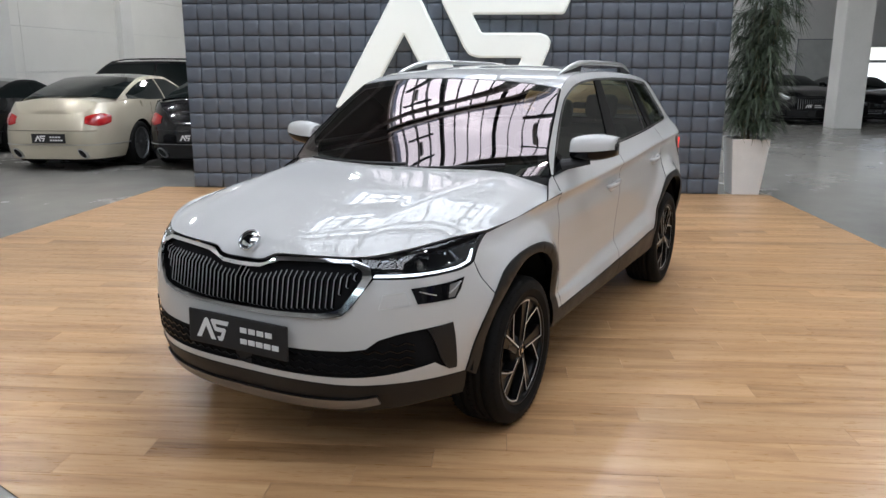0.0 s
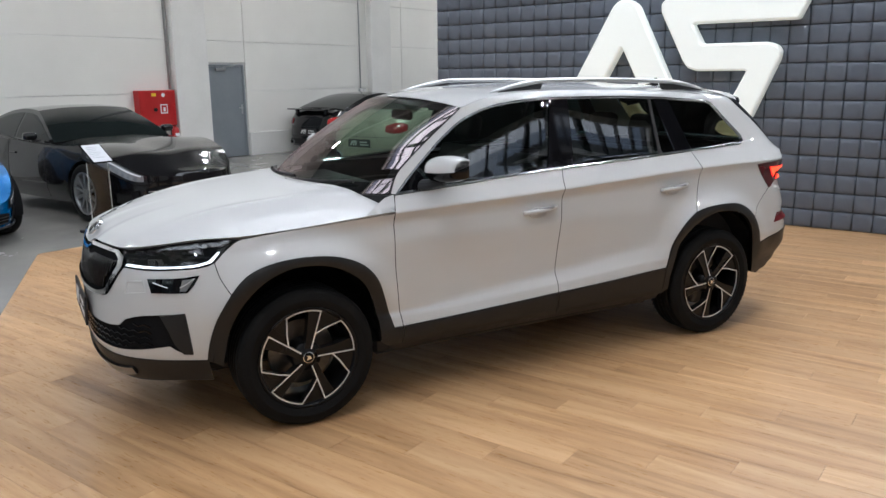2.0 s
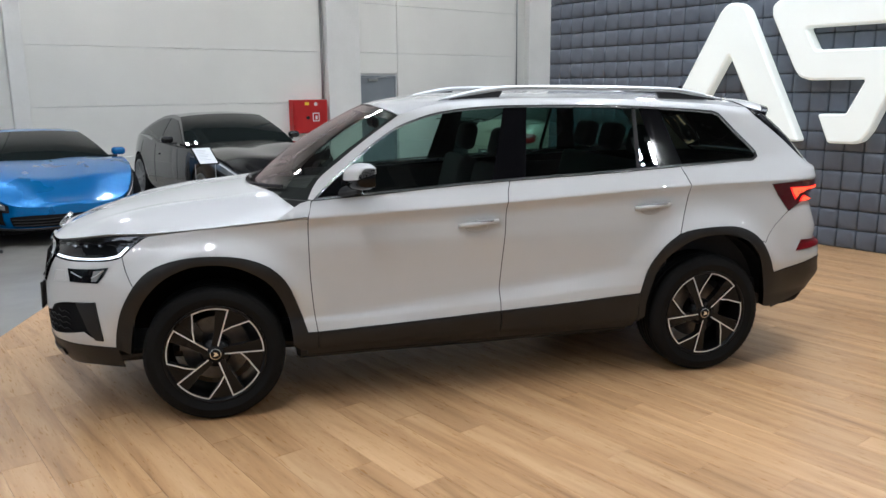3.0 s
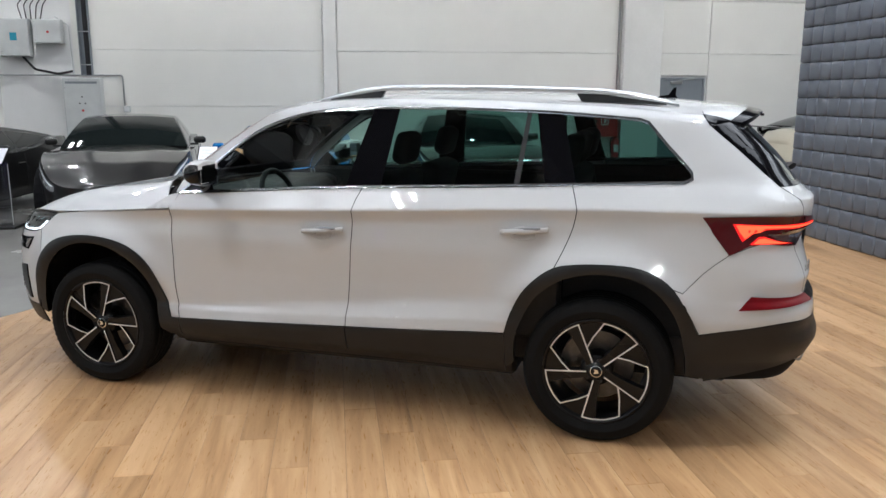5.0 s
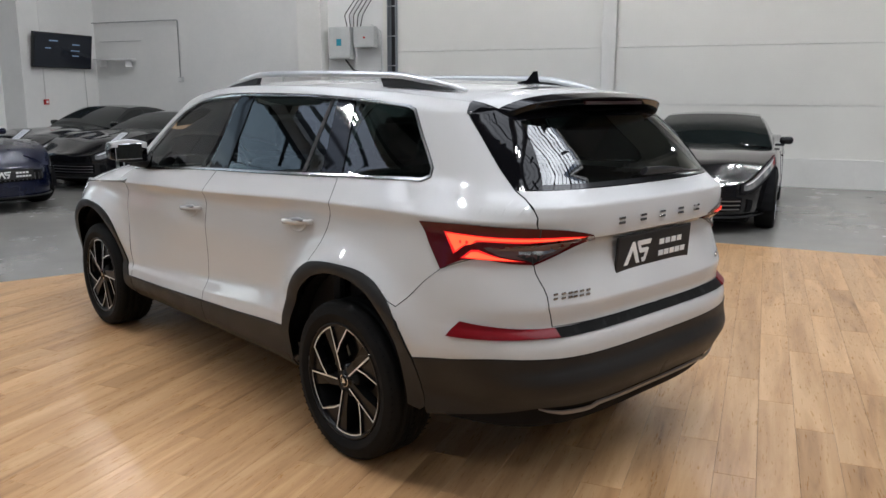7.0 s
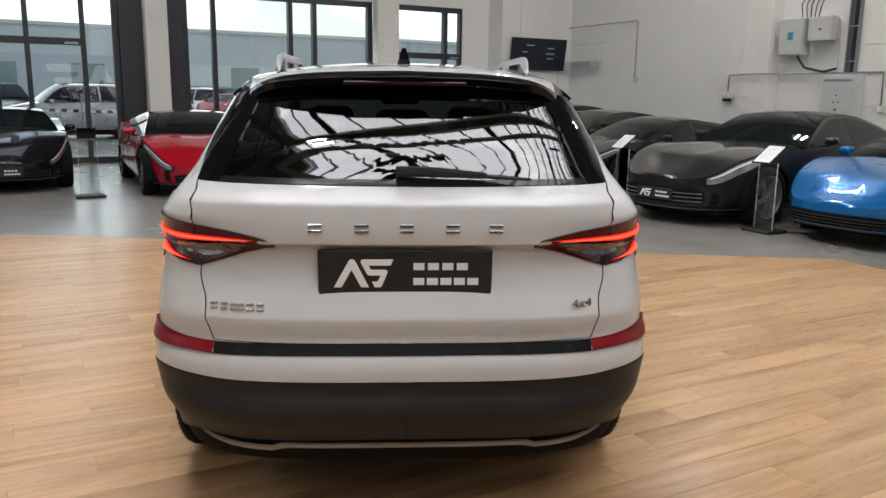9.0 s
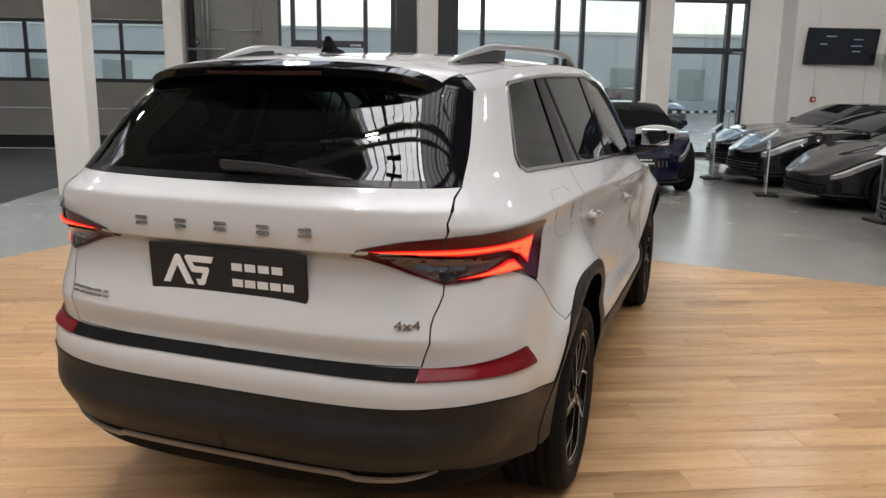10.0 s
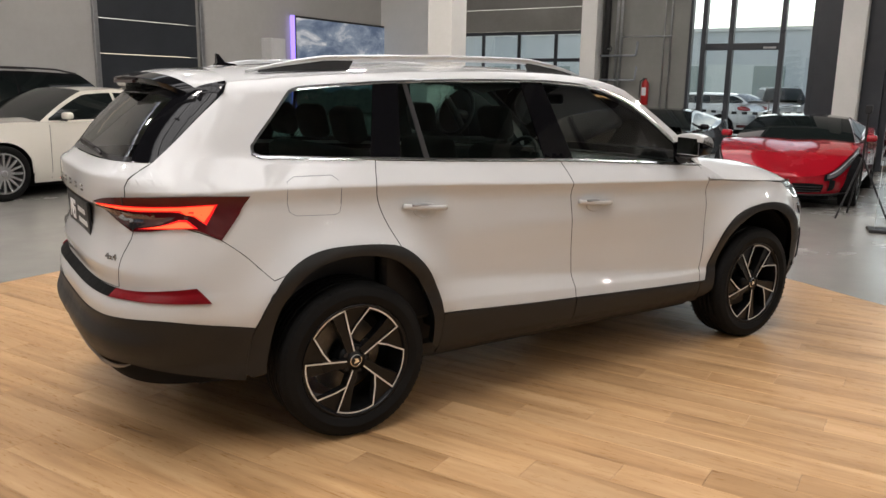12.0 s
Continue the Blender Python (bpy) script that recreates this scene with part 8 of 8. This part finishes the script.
    swept("lamp_line", W / 2 * lamp_w + 0.05, L / 2 - lamp_back + 0.16, 0.2, 0.34, LAMP_WHITE, 0.014, "white lamp strip")
    a, b = tail_z
    ta, tb = th_y(W / 2 * 0.56, n), th_x(-L / 2 + tail_x)

    def tail_lamp(u, v):
        fat = math.sin(math.pi * (0.1 + 0.8 * u)) ** 0.55
        return plan(math.pi - (ta + (tb - ta) * u), (a + b) / 2 + 0.012 * u + (b - a) * fat * (v - 0.5), 0.004 + 0.016 * fat * math.sin(math.pi * v) ** 0.5)
    sheet("tail_lamp", tail_lamp, 16, 8, TAIL_RED, c, "red tail lamp", "pair")
    if not trim:
        inlay("rear_vent", 0.0001, None, sill + 0.04, sill + 0.16, sill + 0.06, sill + 0.15, True, BLACK_PLASTIC, 0.012, "dark lower rear bumper", True)
    g0, g1 = {"mouth": (sill + 0.04, nose - 0.13), "bars": (0.27, nose - 0.1), "wide": (sill + 0.03, nose - 0.08), "upright": (0.42, nose + 0.0)}[grille]
    gy = W / 2 * (0.62 if grille != "upright" else 0.45)
    sheet("grille", lambda u, v: plan(th_y(gy) * u, g0 + (g1 - g0) * v * (1 - 0.25 * u ** 3) + 0.02 * u, 0.011), 16, 3, BACKING, c, "black grille opening")
    if grille in ("bars", "mouth", "wide"):
        for k in range(3 if grille != "mouth" else 2):
            z = g0 + (g1 - g0) * (k + 0.8) / 4
            pts = [plan(th_y(gy * 0.97) * abs(u), z, 0.018) for u in (i / 10 for i in range(-10, 11))]
            part("grille_bar", a_tube([(p.x, p.y * (1 if i >= 10 else -1), p.z) for i, p in enumerate(pts)], 0.006, 5), STEEL if grille == "bars" else BLACK_PLASTIC, c)
    else:
        for k in range(-7, 8):
            y = abs(k) * gy * 0.95 / 7
            p0, p1 = plan(th_y(y), g0 + 0.02, 0.018), plan(th_y(y), g1 - 0.03, 0.018)
            sg = 1 if k >= 0 else -1
            part("grille_bar", a_tube([(p0.x, sg * p0.y, p0.z), (p1.x, sg * p1.y, p1.z)], 0.006, 5), STEEL, c)
    inlay("side_intake", W / 2 * 0.68, L / 2 - 0.3, sill + 0.06, sill + 0.22, sill + 0.07, sill + 0.2, False, BACKING, 0.011, "dark bumper intake")
    pts = [plan(th_y(W / 2 * 0.93) * abs(i) / 12, sill + 0.015, 0.03) for i in range(-12, 13)]
    part("front_lip", a_tube([(p.x, p.y * (1 if i >= 12 else -1), p.z) for i, p in enumerate(pts)], 0.016, 6, flat=0.6), BLACK_PLASTIC, c)
    if plate:
        p = plan(0, g0 + 0.06)
        if front_plate:
            advert_plate(c, Matrix.Translation((p.x + 0.034, 0, max(0.33, g0 + 0.1))), "black advertising plate")
        p = plan(math.pi, 0.6 if tail > 0.9 else 0.52)
        advert_plate(c, Matrix.Translation((p.x - 0.032, 0, p.z)) @ Matrix.Rotation(math.pi, 4, "Z"), "black advertising plate")
    for sy in (0.52, -0.52):
        wide, flat = (0.042, 2.3) if trim else (0.045, 1.0)
        pipe = part("tailpipe", a_tube([(-L / 2 + 0.3, sy, sill + 0.09), (-L / 2 - 0.022, sy, sill + 0.09)], wide, 18, flat=flat), STEEL, c)
        part("tailpipe_bore", a_tube([(-L / 2 - 0.02, sy, sill + 0.09), (-L / 2 - 0.025, sy, sill + 0.09)], wide * 0.82, 18, flat=flat), BACKING, pipe)

    def across(name, y, z, radius, material, lift=0.003):
        """A line round the tail at a height, out to a half width."""
        pts = [plan(math.pi - th_y(y, n) * abs(i) / 12, z, lift) for i in range(-12, 13)]
        part(name, a_tube([(p.x, p.y * (1 if i >= 12 else -1), p.z) for i, p in enumerate(pts)], radius, 5), material, c)
    across("boot_joint", W / 2 * 0.72, (0.6 if tail > 0.9 else 0.52) + 0.115, 0.0045, BLACK_PLASTIC)
    across("bumper_joint", W / 2 * 0.96, (0.6 if tail > 0.9 else 0.52) - 0.1, 0.006 if trim else 0.004, trim or BLACK_PLASTIC)
    if wing:
        bm = bmesh.new()
        box(bm, -L / 2 + 0.02, -L / 2 + 0.2, -W * 0.35, W * 0.35, deck + 0.03, deck + 0.055, bevel=0.01)
        for sy in (0.45, -0.45):
            box(bm, -L / 2 + 0.09, -L / 2 + 0.16, sy - 0.03, sy + 0.03, deck - 0.06, deck + 0.035)
        part("rear_wing", bm, paint_m, c, "low black rear wing")
    return c


BEIGE = paint("champagne_paint", (0.47, 0.43, 0.34), 0.25, 1.0, 0.32, 0.35)
BLACKP = paint("black_car_paint", (0.006, 0.006, 0.007), 0.0, 1.0, 0.2)
GREYP = paint("dark_grey_paint", (0.011, 0.0108, 0.0108), 0.3, 1.0, 0.35, 0.1)
BLUEP = paint("bright_blue_paint", (0.0, 0.125, 0.36), 0.25, 1.0, 0.3, 0.4)
NAVYP = paint("navy_paint", (0.004, 0.007, 0.028), 0.2, 1.0, 0.28, 0.3)
REDP = paint("bright_red_paint", (0.34, 0.005, 0.014), 0.1, 1.0, 0.25, 0.1)
CREAMP = paint("cream_white_paint", (0.72, 0.69, 0.62), 0.0, 1.0, 0.3)
SILVERP = paint("silver_paint", (0.42, 0.43, 0.44), 0.1, 1.0, 0.3, 0.4)
OUTP = paint("outdoor_white_paint", (0.75, 0.76, 0.77), 0.0, 1.0, 0.3)
for one in (BLACKP, GREYP, NAVYP, BLUEP):
    main(one).inputs["Coat IOR"].default_value = 1.4
TINTED = shader("tinted_car_glass", (0.008, 0.011, 0.011), 0.03, spec=0.32)
LAMP_CLEAR = varied("clear_lamp", (0.3, 0.32, 0.34), (0.6, 0.62, 0.64), 18, (0.08, 0.2), metal=0.6, coat=1.0)
LAMP_WHITE = shader("white_lamp_strip", (0.8, 0.82, 0.85), 0.15)
TAIL_RED = varied("red_tail_lamp", (0.25, 0.004, 0.008), (0.5, 0.02, 0.02), 14, (0.1, 0.2), coat=1.0)

SALOON = dict(L=5.25, W=1.98, H=1.46, base=3.1, r=0.36, nose=0.74, hood=0.98, belt=0.99, deck=1.05, tail=0.88, xc=0.95, xr1=0.2, xr2=-0.85, xd=-1.95, grille="upright", lamp_z=(0.66, 0.8), tail_z=(0.7, 0.89), tail_x=0.3, front_plate=True, trim=STEEL, lamp_w=0.6)
GT = dict(L=4.75, W=1.95, H=1.36, base=2.85, r=0.355, nose=0.56, hood=0.9, belt=0.92, deck=0.97, tail=0.82, xc=0.55, xr1=-0.2, xr2=-1.0, xd=-2.05, grille="bars", lamp_z=(0.56, 0.72), tail_z=(0.68, 0.8), peak=0.075, lamp_back=0.98, lamp_w=0.6)
MID = dict(L=4.5, W=1.98, H=1.21, base=2.65, r=0.345, nose=0.44, hood=0.8, belt=0.84, deck=0.94, tail=0.9, xc=0.95, xr1=0.2, xr2=-0.4, xd=-1.7, grille="wide", lamp_z=(0.56, 0.68), peak=0.085, lamp_back=0.9, lamp_w=0.62)
ESTATE = dict(L=4.9, W=1.98, H=1.72, base=2.95, r=0.38, nose=0.85, hood=1.08, belt=1.1, deck=1.15, tail=1.1, xc=1.15, xr1=0.45, xr2=-1.75, xd=-2.3, grille="upright", lamp_z=(0.75, 0.88), tail_z=(0.9, 1.05), sill=0.3, rails=True, tail_x=0.35)

# seen past the padded wall
other_car("champagne saloon with a black roof and red tail lamps", (-9.15, -6.85, 180), BEIGE, n=5.2, crown=0.08, roof_m=BLACKP, spokes=22, **{**SALOON, "W": 2.02})
other_car("black sports coupe seen from the tail, by the plinth", (-10.6, -9.95, 180), BLACKP, wing=True, **{**GT, "tail_z": (0.66, 0.84), "tail_x": 0.32})
other_car("black saloon with red lamps beside the champagne one", (-9.4, -4.65, 180), BLACKP, n=5.0, **SALOON)
other_car("black estate with roof rails behind the saloons", (-13.9, -7.45, 90), BLACKP, **ESTATE)
# along the south wall
other_car("black grand tourer with long bonnet, facing the platform", (-1.8, -7.55, 88), BLACKP, front_plate=True, **GT)
other_car("bright blue mid-engined sports car with low nose", (0.97, -7.65, 90), BLUEP, rim=RIM_BLACK, **MID)
other_car("dark grey sports coupe with silver five-spoke wheels", (3.25, -7.2, 97), GREYP, spokes=5, front_plate=True, **GT)
other_car("dark grey low sports car with wide black intake", (5.75, -7.5, 85), GREYP, **MID)
other_car("black roadster with clear lamps and a low roof", (8.3, -7.9, 88), BLACKP, **{**GT, "H": 1.27, "lamp_back": 0.85})
other_car("black coupe parked near the monitor", (10.4, -8.4, 90), BLACKP, **GT)
# by the glazed front
other_car("navy coupe with an upright slatted grille", (9.1, -3.75, 169), NAVYP, front_plate=True, grille="upright", **{k: v for k, v in GT.items() if k != "grille"})
other_car("bright red sports car with a black roof", (9.3, -0.45, 180), REDP, roof_m=BLACKP, rim=RIM_BLACK, **MID)
other_car("black low sports car by the entrance", (10.9, 2.3, 180), BLACKP, front_plate=True, rim=RIM_BLACK, **MID)
other_car("cream white saloon with bright window trim", (2.81, 8.75, 180), CREAMP, spokes=16, rim=STEEL, **SALOON)
other_car("black estate behind the white saloon", (2.4, 11.05, 180), BLACKP, **{**ESTATE, "W": 1.9})
# far end of the hall
other_car("black saloon parked at the far end, facing the hall", (-19.8, 8.6, 0), BLACKP, **{**SALOON, "H": 1.34, "W": 1.85})
other_car("dark grey saloon parked at the far end, facing the hall", (-20.0, 10.9, 0), BLACKP, front_plate=True, **{**GT, "H": 1.3})
other_car("dark grey coupe parked at the far end, facing the hall", (-20.0, 13.4, 0), GREYP, front_plate=True, **{**GT, "H": 1.3})
other_car("black saloon beside the dark grey coupe", (-20.0, 15.7, 0), BLACKP, **{**SALOON, "H": 1.34, "W": 1.85})
# outside, behind the glazing
other_car("white estate parked outside, tail to the windows", (26.0, -2.5, 0), OUTP, **ESTATE)
other_car("white estate parked further outside", (33.0, -5.2, 30), OUTP, **ESTATE)
other_car("red hatchback parked outside", (29.0, -6.0, 20), REDP, **{**ESTATE, "H": 1.5, "rails": False})
other_car("silver estate parked outside", (28.5, -10.6, 200), GREYP, **ESTATE)
other_car("white estate parked outside by the entrance", (27.5, 3.0, 15), OUTP, **ESTATE)

other_car("silver estate parked close to the shop windows", (23.6, 0.5, 100), SILVERP, **ESTATE)
other_car("white hatchback parked outside near the entrance", (24.6, 5.2, 75), OUTP, **{**ESTATE, "H": 1.5, "rails": False})

# buildings across the yard
FACADE = varied("grey_blue_facade", (0.45, 0.49, 0.51), (0.52, 0.55, 0.57), 0.3, (0.5, 0.6))
PALE = varied("pale_facade", (0.55, 0.6, 0.58), (0.62, 0.66, 0.64), 0.3, (0.5, 0.6))
hall_out = tagged(thing("yard_building", "long grey commercial building across the yard", "building", m=pose(58, 0, 0)), kind="structure")
part("wall", a_box(0, 14, -70, 60, -0.008, 5.9), FACADE, hall_out)
part("parapet", a_box(-0.15, 14.1, -70.1, 60.1, 5.9, 6.15), STEEL, hall_out)
YARD_GLASS = varied("pale_yard_glazing", (0.2, 0.26, 0.26), (0.26, 0.32, 0.31), 0.6, (0.1, 0.2))
win = None
for k in range(22):
    y = -64 + k * 5.6
    if win is None:
        win = part("window", a_box(-0.06, 0.0, -1.1, 1.1, 0.9, 3.4), YARD_GLASS, hall_out, "pale green window")
        win.location = (0, y, 0)
    else:
        again(win, 0, y, 0)
for a, b in ((-16, -9), (8, 20)):
    part("pale_panel", a_box(-0.05, 0.0, a, b, 0.0, 3.5), PALE, hall_out)
# barrier tape in front of the parked cars
tape = thing("barrier_tape", "black and white barrier tape strung between thin posts", "barrier tape", m=pose(20.6, 0, -0.008))
for k in range(9):
    part("post", a_tube([(0, -14 + 3 * k, 0), (0, -14 + 3 * k, 1.02)], 0.018, 8), STEEL, tape)
bands = [bmesh.new(), bmesh.new()]
for k in range(160):
    y0 = -14 + 0.15 * k
    sag = 0.05 * math.sin(math.pi * ((y0 + 14) % 3) / 3)
    box(bands[k % 2], -0.024, -0.02, y0, y0 + 0.15, 0.92 - sag, 1.0 - sag)
part("pale_dashes", bands[0], WHITE_PAINT, tape)
part("dark_dashes", bands[1], BLACK_PLASTIC, tape)

# ---- the padded wall, its sign and the wooden floor ----
display = tagged(part("display_wall", a_box(WALL_X - 0.3, WALL_X - 0.004, -4.05, 2.95, -0.008, 3.0), BACKING), "wall clad in padded slate-blue leatherette squares", "wall", kind="structure")
SQ = 0.2
from mathutils.geometry import tessellate_polygon


def pillow():
    """One padded square, soft at the rim."""
    verts, faces = [], []
    for h, x in ((0.0988, -0.004), (0.0975, 0.01), (0.0925, 0.022), (0.084, 0.029), (0.05, 0.034)):
        verts += [(x, -h, -h), (x, h, -h), (x, h, h), (x, -h, h)]
    for r in range(4):
        for k in range(4):
            faces.append((4 * r + k, 4 * r + (k + 1) % 4, 4 * r + 4 + (k + 1) % 4, 4 * r + 4 + k))
    faces.append((16, 17, 18, 19))
    data = bpy.data.meshes.new("tile")
    data.from_pydata(verts, [], faces)
    data.polygons.foreach_set("use_smooth", [True] * len(faces))
    data.materials.append(LEATHER)
    return data


TILE = pillow()
rest_v, rest_f = [], []
base_v = [v.co.copy() for v in TILE.vertices]
base_f = [list(p.vertices) for p in TILE.polygons]
for i in range(35):
    for j in range(15):
        c = Vector((WALL_X, -3.95 + SQ * i, 0.1 + SQ * j))
        if i >= 5 and j < 10:
            o = new("tile", TILE)
            o.parent = display
            o.location = c
        else:
            k = len(rest_v)
            rest_v += [v + c for v in base_v]
            rest_f += [[k + q for q in f] for f in base_f]
data = bpy.data.meshes.new("tiles_beyond")
data.from_pydata(rest_v, [], rest_f)
data.polygons.foreach_set("use_smooth", [True] * len(rest_f))
data.materials.append(LEATHER)
o = tagged(new("tiles_beyond", data), kind="stuff")
o.parent = display


def sign_letter(shape, radii, label):
    line = [Vector(p) for p in rounded(shape, radii, 4)]
    letter = thing("sign_letter", label, "sign letter", "wall sign", pose(WALL_X, 0, 0))
    n = len(line)

    def rims(bm, steps):
        rings = [[bm.verts.new((x, p.x, p.y)) for p in (shrunk(line, d) if d else line)] for x, d in steps]
        for r, q in zip(rings, rings[1:]):
            for k in range(n):
                bm.faces.new((r[k], r[(k + 1) % n], q[(k + 1) % n], q[k]))
        return rings
    bm = bmesh.new()
    rims(bm, ((0.03, 0.012), (0.05, 0.0), (0.15, 0.0)))
    bmesh.ops.recalc_face_normals(bm, faces=bm.faces[:])
    part("side", bm, OPAL, letter)
    bm = bmesh.new()
    last = rims(bm, ((0.15, 0.0), (0.172, 0.007), (0.185, 0.024)))[-1]
    for tri in tessellate_polygon([[Vector((v.co.y, v.co.z, 0)) for v in last]]):
        bm.faces.new([last[i] for i in tri])
    bmesh.ops.recalc_face_normals(bm, faces=bm.faces[:])
    part("face", bm, OPAL, letter, "softly lit opal face")
    return letter


sign_letter(SIGN_A, [0.05, 0.04, 0.03, 0.04, 0.05, 0.04, 0.06, 0.06, 0.04], "puffy opal acrylic sign stroke shaped like a roof")
sign_letter(SIGN_S, [0.03] * len(SIGN_S), "puffy opal acrylic sign stroke winding like an S")

# wooden floor of single planks
EDGE = [(-5.2, 3.6), (-5.2, -4.5), (0.45, -4.87), (5.1, 2.25), (2.6, 3.8)]
bm = bmesh.new()
prism(bm, EDGE, -0.0075, -0.003)
wood = tagged(part("wooden_floor", bm, BACKING), "oak plank floor laid as a low platform", "floor", kind="structure")


def clipped(poly):
    """A polygon cut to the outline of the floor."""
    n = len(EDGE)
    for i in range(n):
        a, b = Vector(EDGE[i]), Vector(EDGE[(i + 1) % n])
        d = b - a
        inside = lambda p: d.x * (p[1] - a.y) - d.y * (p[0] - a.x) >= -1e-7
        out = []
        for k in range(len(poly)):
            p, q = poly[k - 1], poly[k]
            if inside(p) != inside(q):
                fp, fq = (d.x * (r[1] - a.y) - d.y * (r[0] - a.x) for r in (p, q))
                t = fp / (fp - fq)
                out.append((p[0] + (q[0] - p[0]) * t, p[1] + (q[1] - p[1]) * t))
            if inside(q):
                out.append(q)
        poly = out
        if len(poly) < 3:
            return []
    return poly


def plank_mesh(poly, cx, cy):
    """Vertices and faces of a plank with eased upper edges."""
    n = len(poly)
    ctr = Vector((sum(p[0] for p in poly) / n, sum(p[1] for p in poly) / n))
    verts = [(p[0] - cx, p[1] - cy, -0.003) for p in poly] + [(p[0] - cx, p[1] - cy, -0.0009) for p in poly]
    line = shrunk([Vector(p) for p in poly], 0.0016) if n == 4 else [Vector(p).lerp(ctr, 0.006) for p in poly]
    verts += [(p.x - cx, p.y - cy, 0.0) for p in line]
    faces = [(r * n + k, r * n + (k + 1) % n, (r + 1) * n + (k + 1) % n, (r + 1) * n + k) for r in (0, 1) for k in range(n)]
    faces.append(tuple(2 * n + k for k in range(n)))
    return verts, faces


PW, PL = 0.168, 1.262
g = 0.0005
whole = None
joined_v, joined_f, count = [], [], 0
for i in range(-32, 31):
    x0 = 0.11 + PW * i
    y_s = 2.105 - 0.32 * i
    y_s -= PL * math.floor((y_s + 5.2) / PL)
    for k in range(-1, 9):
        y0 = -5.2 + (y_s + 5.2) + PL * (k - 1)
        rect = [(x0 + g, y0 + g), (x0 + PW - g, y0 + g), (x0 + PW - g, y0 + PL - g), (x0 + g, y0 + PL - g)]
        poly = clipped(rect)
        if not poly:
            continue
        area = abs(sum(poly[q - 1][0] * poly[q][1] - poly[q][0] * poly[q - 1][1] for q in range(len(poly)))) / 2
        if area < 0.0006:
            continue
        cx, cy = x0 + PW / 2, y0 + PL / 2
        if x0 > -4.1 and count < 300:
            full = area > PW * PL * 0.985
            if full and whole is not None:
                data = whole
            else:
                v, f = plank_mesh(poly, cx, cy)
                data = bpy.data.meshes.new("plank")
                data.from_pydata(v, [], f)
                data.materials.append(OAK)
                if full:
                    whole = data
            o = new("plank", data)
            o.parent = wood
            o.location = (cx, cy, 0)
            count += 1
        else:
            v, f = plank_mesh(poly, 0, 0)
            q = len(joined_v)
            joined_v += v
            joined_f += [[q + a for a in b] for b in f]
if joined_v:
    data = bpy.data.meshes.new("planks_beyond")
    data.from_pydata(joined_v, [], joined_f)
    data.materials.append(OAK)
    o = tagged(new("planks_beyond", data), kind="stuff")
    o.parent = wood
